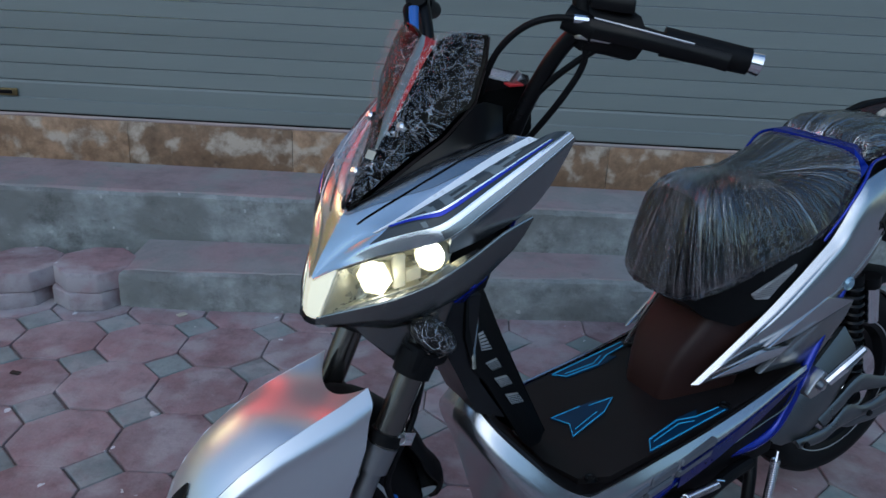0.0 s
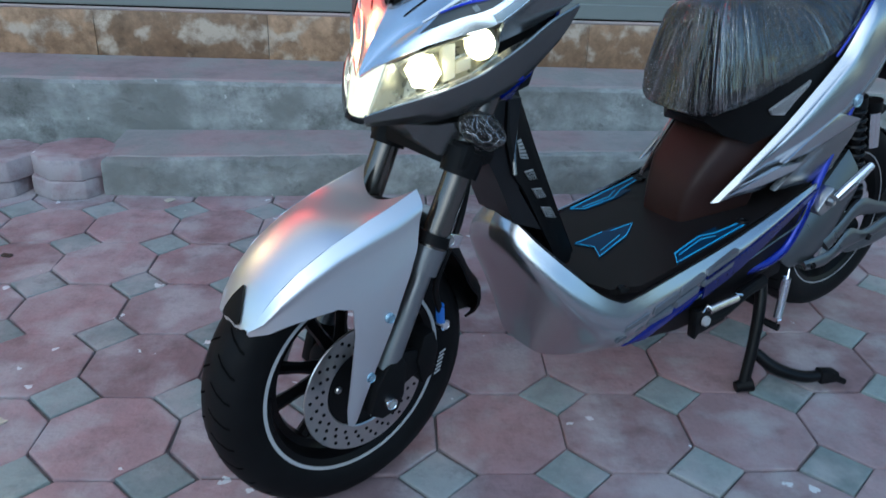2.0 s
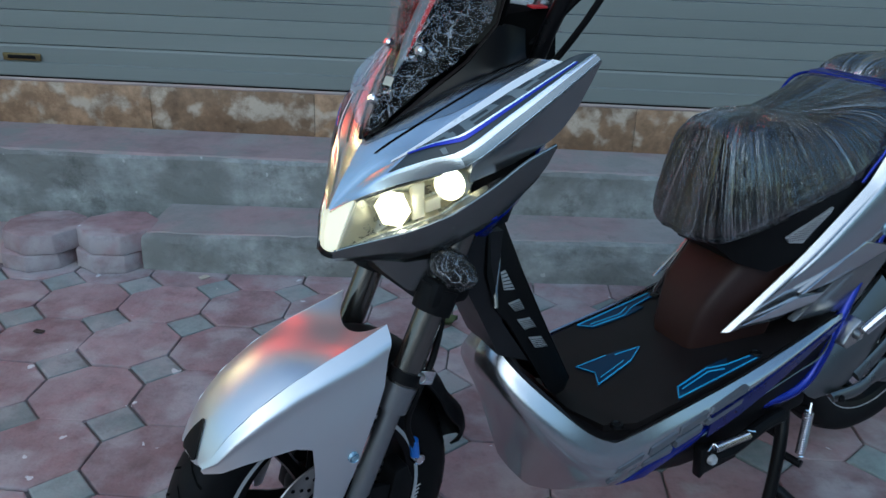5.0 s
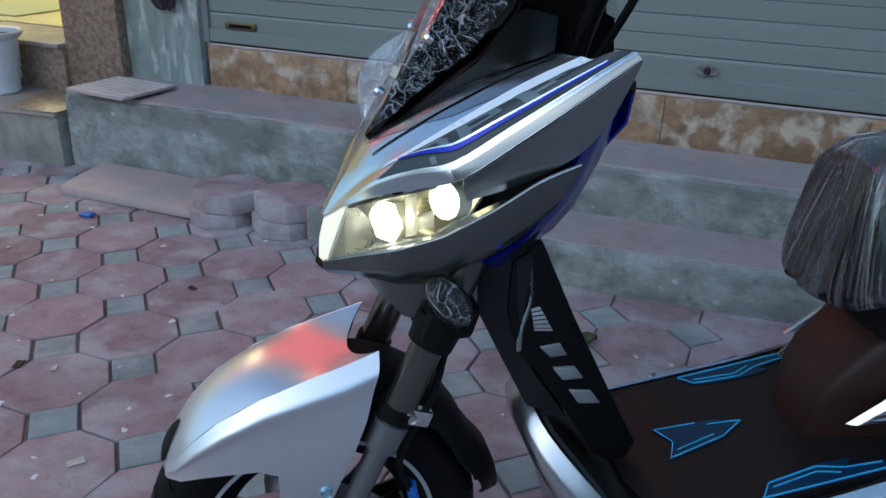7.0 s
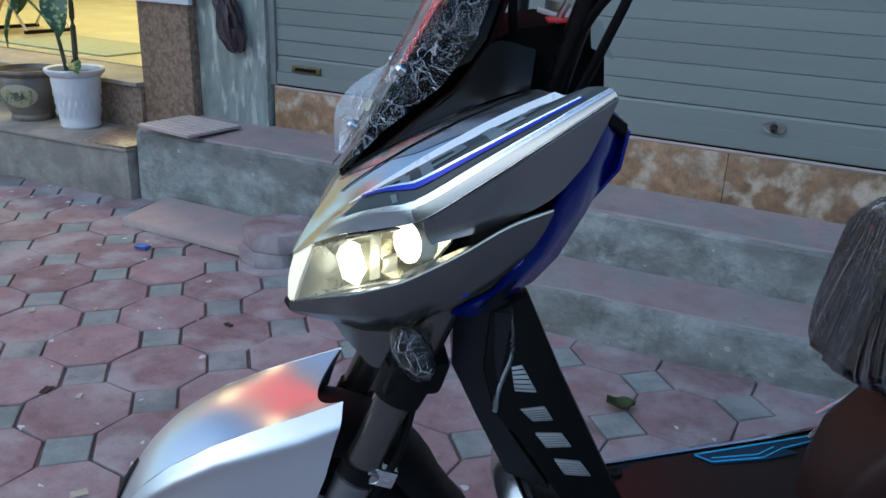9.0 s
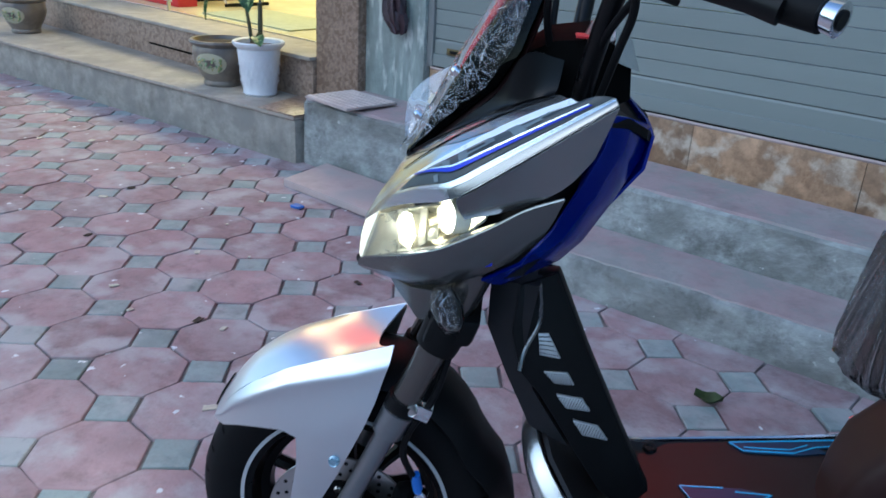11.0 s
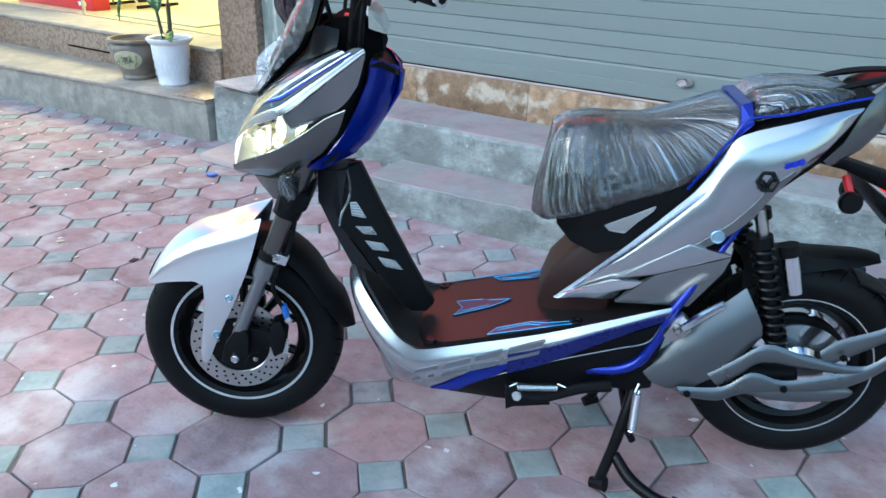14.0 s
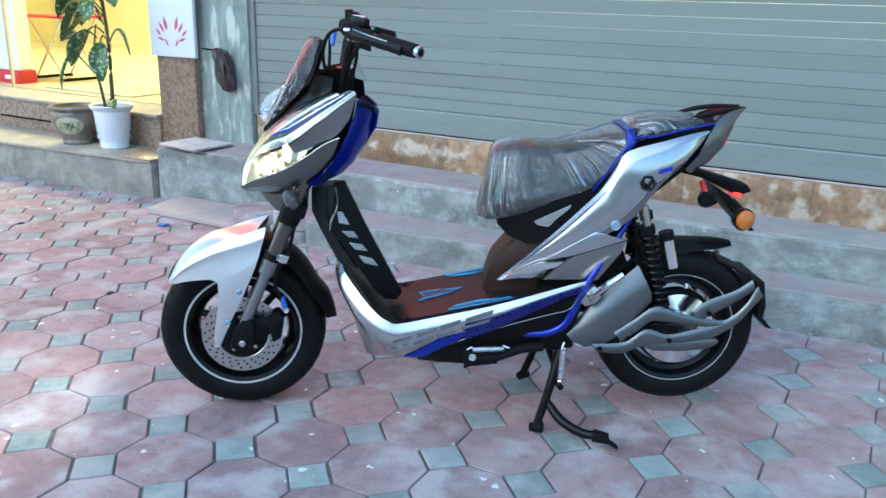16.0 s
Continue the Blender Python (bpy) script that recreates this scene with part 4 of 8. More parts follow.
STEER = Matrix.Rotation(radians(6.7), 4, "Z")


def B(u, v, z):
    return Vector((u, -v, z))


def F(u, v, z):
    return STEER @ Vector((u, -v, z))


def panel(pts, thick=0.006, side=1, b=0.0015, at=B, inset=None):
    """A moulded panel: an outline on the outer side, given for the left; side=-1 mirrors it."""
    outer = [at(u, v * side, z) for u, v, z in pts]
    d = inset or (0, -thick, 0)
    inner = [at(u + d[0], (v + d[1]) * side, z + d[2]) for u, v, z in pts]
    bm = hexa(inner, outer)
    if b:
        bevel(bm, b, 2, 35)
    return bm


def sheet(rows, thick=0.004, at=B, side=1):
    """A curved shell from rows of points, with thickness."""
    bm = bmesh.new()
    vs = [[bm.verts.new(at(u, v * side, z)) for u, v, z in r] for r in rows]
    for a, b in zip(vs, vs[1:]):
        for j in range(len(a) - 1):
            bm.faces.new((a[j], a[j + 1], b[j + 1], b[j]))
    bmesh.ops.remove_doubles(bm, verts=bm.verts[:], dist=1e-5)
    bmesh.ops.recalc_face_normals(bm, faces=bm.faces[:])
    bm.normal_update()
    if thick:
        bmesh.ops.solidify(bm, geom=bm.faces[:], thickness=thick)
    return bm


def fine(rows, n=4, m=4):
    """Round a grid of points in both directions."""
    def along(line, k):
        return [tuple(p) for p in smooth_path(line, k)] if k > 1 else line
    rows = [along(r, n) for r in rows]
    return [list(r) for r in zip(*[along(list(c), m) for c in zip(*rows)])]


def bolt(at, u, v, z, r=0.007, h=0.005, side=1):
    p = at(u, v * side, z)
    q = at(u, (v + h) * side, z)
    d = (q - p).normalized()
    m = Matrix.Translation(p) @ d.to_track_quat("Z", "Y").to_matrix().to_4x4()
    return lathe([(0, h), (r * 0.55, h), (r * 0.6, h * 0.6), (r * 0.85, h * 0.9), (r, h * 0.3), (r, 0), (0, 0)], 14, m)


def rings_along(pts, at=B):
    return [[at(*p) for p in r] for r in pts]


# -- wheels --
def TREAD(h):
    """Tyre radius at a distance h from the middle of the tread."""
    pts = ((0.0, 0.240), (0.022, 0.2375), (0.038, 0.230), (0.049, 0.216))
    for (a, ra), (b, rb) in zip(pts, pts[1:]):
        if h <= b:
            return ra + (rb - ra) * (h - a) / (b - a)
    return 0.216


def wheel(at, cu, cv, cz, R, name, hub_motor):
    c = at(cu, cv, cz)
    axis = (at(cu, 1, cz) - c).normalized()
    m = Matrix.Translation(c) @ axis.to_track_quat("Z", "Y").to_matrix().to_4x4()
    k = R / 0.24
    tyre_prof = [(0.160, -0.036), (0.172, -0.046), (0.196, -0.052), (0.216, -0.049), (0.230, -0.038), (0.2375, -0.022), (0.240, 0.0), (0.2375, 0.022), (0.230, 0.038), (0.216, 0.049), (0.196, 0.052), (0.172, 0.046), (0.160, 0.036), (0.15, 0.0)]
    bm = lathe([(r * k, h) for r, h in tyre_prof], 96, None, True)
    tyre = None
    body = part(name, lathe([(r, h) for r, h in ((0.150, -0.038), (0.164, -0.044), (0.168, -0.040), (0.160, -0.030), (0.128, -0.014), (0.124, 0), (0.128, 0.014), (0.160, 0.030), (0.168, 0.040), (0.164, 0.044), (0.150, 0.038), (0.136, 0.012), (0.134, 0), (0.136, -0.012))], 72, m, True), M["black_gloss"], scooter, "black cast wheel with a pale rim line")
    bmesh.ops.transform(bm, matrix=m, verts=bm.verts[:])
    part("tyre", bm, M["rubber"], body, "black rubber tyre")
    # sipes cut across the tread
    g = bmesh.new()
    for i in range(34):
        a0 = 2 * math.pi * i / 34
        for s in (-1, 1):
            pts = []
            for t in range(8):
                f = t / 7
                a = a0 + (0.5 if s > 0 else 0.0) * 2 * math.pi / 34 + 0.10 * f
                h = s * (0.006 + 0.037 * f)
                rr = TREAD(abs(h)) * k + 0.0004
                pts.append((a, h, rr))
            wdt = 0.009
            lo = [((rr - 0.002) * math.cos(a + d), (rr - 0.002) * math.sin(a + d), h) for d in (-wdt, wdt) for a, h, rr in (pts if d < 0 else pts[::-1])]
            hi = [((rr + 0.0003) * math.cos(a + d), (rr + 0.0003) * math.sin(a + d), h) for d in (-wdt, wdt) for a, h, rr in (pts if d < 0 else pts[::-1])]
            vs_lo, vs_hi = [g.verts.new(p) for p in lo], [g.verts.new(p) for p in hi]
            n = len(vs_hi)
            for q in range(n // 2 - 1):
                g.faces.new((vs_hi[q], vs_hi[q + 1], vs_hi[n - 2 - q], vs_hi[n - 1 - q]))
    bmesh.ops.transform(g, matrix=m, verts=g.verts[:])
    tagged(part("tread_groove", g, M["groove"], body), kind="stuff")
    for s in (-1, 1):
        part("rim_line", lathe([(0.1605, s * 0.0448), (0.1665, s * 0.0448), (0.1665, s * 0.0436), (0.1605, s * 0.0436)], 72, m, True), M["white_line"], body, "thin pale rim line")
    if not hub_motor:
        for i in range(5):
            a = 2 * math.pi * i / 5 + 0.55
            for da in (-0.20, 0.20):
                p0 = m @ Vector((0.035 * math.cos(a + da), 0.035 * math.sin(a + da), 0))
                p1 = m @ Vector((0.132 * math.cos(a + da * 1.35), 0.132 * math.sin(a + da * 1.35), 0))
                part("spoke", tube([p0, (p0 + p1) / 2, p1], [0.014, 0.010, 0.012], 8, 3), M["black_gloss"], body)
        part("hub", lathe([(0, -0.05), (0.03, -0.05), (0.042, -0.02), (0.042, 0.02), (0.032, 0.045), (0.02, 0.06), (0, 0.06)], 28, m), M["black"], body)
    else:
        part("hub_motor", lathe([(0, -0.07), (0.05, -0.07), (0.105, -0.05), (0.115, -0.03), (0.115, 0.03), (0.105, 0.05), (0.06, 0.062), (0.05, 0.075), (0, 0.075)], 40, m), M["chrome"], body, "bright hub motor")
        for i in range(10):
            a = 2 * math.pi * i / 10
            part("spoke", tube([m @ Vector((0.112 * math.cos(a), 0.112 * math.sin(a), 0)), m @ Vector((0.136 * math.cos(a + 0.1), 0.136 * math.sin(a + 0.1), 0))], 0.008, 8, 2), M["steel"], body)
    return body, m


fw, fm = wheel(F, -0.004, -0.024, 0.236, 0.235, "front_wheel", False)
dm = fm @ Matrix.Translation((0, 0, 0.010))
disc = part("brake_disc", lathe([(0.072, 0.058), (0.112, 0.058), (0.113, 0.060), (0.112, 0.062), (0.072, 0.062), (0.070, 0.060)], 64, dm, True), M["steel"], fw, "drilled steel brake disc")
part("disc_carrier", lathe([(0, 0.050), (0.074, 0.050), (0.076, 0.054), (0.074, 0.0575), (0.03, 0.060), (0, 0.060)], 40, dm), M["black"], fw)
holes = bmesh.new()
for i in range(24):
    for r, off in ((0.082, 0.0), (0.092, 0.33), (0.103, 0.66)):
        a = 2 * math.pi * (i + off) / 24
        add(holes, lathe([(0, 0.0626), (0.0032, 0.0626), (0.0032, 0.060)], 8, dm @ Matrix.Translation((r * math.cos(a), r * math.sin(a), 0))))
tagged(part("perforation", holes, M["black"], disc), kind="stuff")
for q in range(5):
    a_ = 2 * math.pi * q / 5 + 0.4
    part("carrier_bolt", lathe([(0, 0.0635), (0.004, 0.0635), (0.006, 0.061), (0.006, 0.056)], 10, dm @ Matrix.Translation((0.052 * math.cos(a_), 0.052 * math.sin(a_), 0))), M["steel"], fw, "steel bolt")
part("axle_nut", bolt(F, 0, 0.104, 0.236, 0.011, 0.010), M["chrome"], fw, "chrome axle nut")

# -- fork --
def fork_at(z):
    return 0.434 * (z - 0.24) - 0.012


for side, name in ((1, "fork_leg"), (-1, "fork_leg")):
    v = 0.088 * side
    leg = part(name, tube([F(fork_at(0.455), v, 0.455), F(fork_at(0.70), v, 0.70)], 0.0215, 20), M["fork"], scooter, "bronze-grey front fork leg")
    part("slider", tube([F(fork_at(0.285), v, 0.285), F(fork_at(0.46), v, 0.46)], 0.0155, 18), M["fork_low"], leg, "grey fork slider")
    part("seal_collar", tube([F(fork_at(0.432), v, 0.432), F(fork_at(0.470), v, 0.470)], [0.0225, 0.0245], 20), M["fork_low"], leg)
    part("clamp_band", tube([F(fork_at(0.474), v, 0.474), F(fork_at(0.490), v, 0.490)], 0.0255, 20), M["black"], leg)
    part("boot_collar", tube([F(fork_at(0.575), v, 0.575), F(fork_at(0.610), v, 0.610)], [0.029, 0.031], 20), M["black"], leg)
    part("axle_lug", panel([(-0.034, 0.104, 0.222), (-0.012, 0.104, 0.208), (0.018, 0.104, 0.212), (0.030, 0.104, 0.238), (0.034, 0.104, 0.290), (0.026, 0.104, 0.306), (0.002, 0.104, 0.300), (-0.022, 0.104, 0.268)], 0.026, side, 0.004, F), M["black"], leg)
part("lower_yoke", hexa([F(fork_at(0.600) - 0.03, v, 0.588) for v in (-0.115, 0.115)] + [F(fork_at(0.6) + 0.035, v, 0.588) for v in (0.115, -0.115)], [F(fork_at(0.63) - 0.03, v, 0.628) for v in (-0.115, 0.115)] + [F(fork_at(0.63) + 0.035, v, 0.628) for v in (0.115, -0.115)], 0.008), M["black"], scooter)
part("steering_stem", tube([F(fork_at(0.60) + 0.005, 0, 0.60), F(0.21, 0, 0.78), F(0.27, 0, 0.93)], 0.026, 16), M["black"], scooter)

# -- front fender --
st = [(-0.200, 0.012, 0.396, 0.399), (-0.196, 0.032, 0.400, 0.409), (-0.183, 0.047, 0.417, 0.432), (-0.160, 0.056, 0.448, 0.464), (-0.125, 0.063, 0.478, 0.497), (-0.074, 0.068, 0.507, 0.526), (-0.02, 0.070, 0.528, 0.532), (0.028, 0.069, 0.5425, 0.530)]
rows = []
for u, rv, rz, cz in st:
    rows.append([(u, s * rv, rz + (cz - rz) * (1 - abs(s) ** 2.2)) for s in [q / 8 for q in range(-8, 9)]])
rows.append([(0.074 - 0.030 * (1 - abs(s) ** 2), s * 0.066, 0.5575 - 0.028 * (1 - abs(s) ** 2)) for s in [q / 8 for q in range(-8, 9)]])
fender = part("front_fender", sheet(fine(rows, 1, 4), 0.003, F), M["fender_silver"], scooter, "silver front fender", angle=50)
for side in (1, -1):
    sidep = [(-0.1965, 0.033, 0.4005), (-0.183, 0.048, 0.4175), (-0.160, 0.057, 0.4485), (-0.125, 0.064, 0.4785), (-0.074, 0.069, 0.5075), (-0.02, 0.071, 0.5285), (0.028, 0.070, 0.543), (0.074, 0.067, 0.558)]
    mid = [(-0.196, 0.040, 0.396), (-0.18, 0.057, 0.408), (-0.155, 0.068, 0.428), (-0.12, 0.078, 0.448), (-0.074, 0.085, 0.470), (-0.02, 0.090, 0.486), (0.02, 0.093, 0.498), (0.064, 0.088, 0.515)]
    low = [(-0.193, 0.042, 0.391), (-0.175, 0.062, 0.398), (-0.148, 0.074, 0.408), (-0.118, 0.083, 0.414), (-0.08, 0.090, 0.418), (-0.058, 0.096, 0.412), (-0.02, 0.100, 0.425), (0.053, 0.098, 0.478)]
    bm = sheet(fine([sidep, [tuple(a[i] * 0.5 + b[i] * 0.5 + (0.0075 if i == 1 else 0.002) for i in range(3)) for a, b in zip(sidep, mid)], mid, low], 1, 5), 0, F, side)
    add(bm, sheet([low[5:], [(-0.057, 0.099, 0.37), (-0.022, 0.104, 0.383), (0.038, 0.100, 0.438)], [(-0.066, 0.102, 0.31), (-0.036, 0.107, 0.318), (0.005, 0.103, 0.365)], [(-0.076, 0.104, 0.25), (-0.059, 0.108, 0.258), (-0.030, 0.104, 0.295)], [(-0.075, 0.104, 0.226), (-0.068, 0.106, 0.222), (-0.060, 0.104, 0.226)]], 0, F, side))
    bmesh.ops.remove_doubles(bm, verts=bm.verts[:], dist=1e-4)
    bmesh.ops.recalc_face_normals(bm, faces=bm.faces[:])
    bm.normal_update()
    bmesh.ops.solidify(bm, geom=bm.faces[:], thickness=0.003)
    part("fender_side", bm, M["fender_silver"], fender, "silver fender side reaching down to the axle", angle=50)
    for u, z in ((-0.001, 0.385), (-0.036, 0.296)):
        part("fender_bolt", bolt(F, u, 0.104, z, 0.0085, 0.006, side), M["bluegrey"], fender, "pale steel fender bolt")
# dark insert laid on the nose, following the fender's skin
def on_row(row, v):
    for a, b in zip(row, row[1:]):
        if a[1] <= v <= b[1]:
            f = (v - a[1]) / max(1e-9, b[1] - a[1])
            return [a[k] + (b[k] - a[k]) * f for k in range(3)]
    return list(row[len(row) // 2])


nose = [r for r in fine(rows, 1, 4) if -0.1990 < r[len(r) // 2][0] < -0.1685]
nose_rows = []
for i, r in enumerate(nose):
    f = i / (len(nose) - 1)
    w = min(0.0235, abs(r[-1][1]) * 0.72) * (1 - f ** 2.2) + 0.0012
    nose_rows.append([(p[0] - 0.0030, p[1], p[2] + 0.0016) for p in (on_row(r, w * s / 4) for s in range(-4, 5))])
part("fender_nose_insert", sheet(nose_rows, 0.0024, F), M["black"], fender, "dark pointed insert")
# inner mudguard behind the wheel
rows = []
for i in range(19):
    a = radians(118 - 112 * i / 18)
    rr = 0.258 + 0.030 * math.sin(math.pi * min(1, i / 13)) + (0.006 if i > 14 else 0)
    w = (0.066 + 0.010 * math.sin(math.pi * i / 18)) * (1 - max(0, (i - 14) / 4.4) ** 2.5)
    rows.append([((rr - 0.030 * abs(s) ** 3) * math.cos(a), s * w, 0.24 + (rr - 0.030 * abs(s) ** 3) * math.sin(a)) for s in (-1, -0.8, -0.5, -0.25, 0, 0.25, 0.5, 0.8, 1)])
part("inner_mudguard", sheet(rows, 0.004, F), M["black"], scooter, "black inner mudguard behind the front wheel", angle=50)

# -- caliper and hose --
cal = part("brake_caliper", panel([(0.082, 0.085, 0.222), (0.106, 0.085, 0.236), (0.114, 0.085, 0.285), (0.104, 0.085, 0.318), (0.082, 0.085, 0.312), (0.070, 0.085, 0.27)], 0.045, 1, 0.006, F), M["black"], scooter, "black front brake caliper")
part("caliper_bracket", panel([(-0.02, 0.080, 0.245), (0.03, 0.080, 0.225), (0.08, 0.080, 0.25), (0.075, 0.080, 0.29), (0.02, 0.080, 0.30)], 0.012, 1, 0.003, F), M["black"], cal)
part("banjo_bolt", bolt(F, 0.122, 0.075, 0.322, 0.011, 0.014), M["chrome"], cal, "chrome banjo bolt")
part("hose_fitting", tube([F(0.118, 0.08, 0.328), F(0.112, 0.084, 0.36)], 0.0075, 10), M["blue_plastic"], cal, "blue hose fitting")
part("brake_hose", tube([F(0.112, 0.084, 0.35), F(0.095, 0.092, 0.40), F(0.105, 0.098, 0.445), F(0.135, 0.095, 0.50), F(0.155, 0.09, 0.58), F(0.175, 0.07, 0.68)], 0.0052, 10), M["black"], scooter, "black rubber brake hose")
hc = part("hose_clip", panel([(0.098, 0.106, 0.472), (0.128, 0.106, 0.462), (0.136, 0.106, 0.482), (0.108, 0.106, 0.492)], 0.016, 1, 0.002, F), M["chrome"], scooter, "bright hose clip")
part("clip_bolt", bolt(F, 0.106, 0.106, 0.482, 0.0085, 0.006), M["steel"], hc)
for u0, z0 in ((0.108, 0.235), (-0.028, 0.222)):
    for i in range(6):
        part("white_mark", panel([(u0 + 0.002 * i - 0.004, 0.0865 if u0 > 0 else 0.1012, z0 + 0.007 * i), (u0 + 0.002 * i + 0.008, 0.0865 if u0 > 0 else 0.1012, z0 + 0.007 * i + 0.004), (u0 + 0.002 * i + 0.007, 0.0865 if u0 > 0 else 0.1012, z0 + 0.007 * i + 0.006), (u0 + 0.002 * i - 0.005, 0.0865 if u0 > 0 else 0.1012, z0 + 0.007 * i + 0.002)], 0.001, 1, 0, F), M["white_line"], cal)

# -- headlamp cowl --
core = part("cowl_core", loft(rings_along([
    [(0.130, 0.024, 0.74), (0.130, -0.044, 0.74), (0.135, -0.044, 0.80), (0.135, 0.020, 0.80)],
    [(0.175, 0.050, 0.69), (0.175, -0.080, 0.69), (0.18, -0.08, 0.835), (0.18, 0.026, 0.835)],
    [(0.205, 0.080, 0.68), (0.205, -0.10, 0.68), (0.215, -0.10, 0.85), (0.215, 0.050, 0.855)],
    [(0.25, 0.09, 0.70), (0.25, -0.11, 0.70), (0.28, -0.11, 0.885), (0.28, 0.070, 0.895)],
    [(0.29, 0.06, 0.74), (0.29, -0.08, 0.74), (0.32, -0.08, 0.895), (0.32, 0.06, 0.902)]])), M["black"], scooter, "black inner fairing")
COWL_TIP, COWL_TURN = (0.02, -0.005), 0.19


def cowl_side(side):
    """Places points of the cowl, which turns with the bars: the far half mirrors the near one over the cowl's own middle plane."""
    if side > 0:
        return B
    n = Vector((COWL_TURN, 1.0)).normalized()

    def far(u, v, z):
        q = Vector((u - COWL_TIP[0], -v - COWL_TIP[1]))
        q -= 2 * q.dot(n) * n
        return B(q.x + COWL_TIP[0], q.y + COWL_TIP[1], z)
    return far


COWL = [
    [(0.020, -0.005, 0.719), (0.037, -0.008, 0.750), (0.055, -0.012, 0.778), (0.075, -0.014, 0.808), (0.118, 0.010, 0.842), (0.172, 0.030, 0.878), (0.222, 0.046, 0.900), (0.262, 0.054, 0.912)],
    [(0.020, -0.003, 0.718), (0.045, 0.006, 0.752), (0.070, 0.022, 0.782), (0.100, 0.046, 0.808), (0.145, 0.072, 0.845), (0.195, 0.087, 0.879), (0.240, 0.096, 0.906), (0.278, 0.106, 0.926)],
    [(0.020, -0.002, 0.717), (0.047, 0.012, 0.749), (0.074, 0.034, 0.777), (0.106, 0.066, 0.806), (0.150, 0.088, 0.838), (0.200, 0.105, 0.871), (0.250, 0.116, 0.901), (0.295, 0.125, 0.924)],
    [(0.020, -0.001, 0.716), (0.049, 0.026, 0.745), (0.080, 0.056, 0.778), (0.120, 0.091, 0.801), (0.158, 0.117, 0.818), (0.215, 0.126, 0.857), (0.275, 0.134, 0.898), (0.333, 0.140, 0.936)],
    [(0.019, 0.000, 0.715), (0.050, 0.033, 0.742), (0.088, 0.069, 0.766), (0.128, 0.102, 0.784), (0.166, 0.127, 0.802), (0.222, 0.137, 0.843), (0.280, 0.145, 0.887), (0.337, 0.149, 0.930)]]
COWL = [[tuple(q) for q in smooth_path(r, 4)] for r in COWL]


def cowl_at(s, k, lift=0.0):
    """A point of the brow: s from nose to tail, k from the ridge (0) over the creases (1, 2, 3) to the outer edge (4)."""
    f, i = s * 28, min(int(s * 28), 27)
    j = min(int(k), 3)
    row = [[a[q] + (b[q] - a[q]) * (f - i) for q in range(3)] for a, b in ((r[i], r[i + 1]) for r in COWL)]
    g = k - j
    swell = (0.006 if j in (0, 2) else 0.0015) * math.sin(math.pi * g) * min(1, max(0.0, 2.5 * s - 0.5))
    p = [row[j][q] + (row[j + 1][q] - row[j][q]) * g for q in range(3)]
    return (p[0] - lift * 0.35, p[1] + lift * 0.45 + swell * 0.4, p[2] + lift * 0.85 + swell * 0.8)


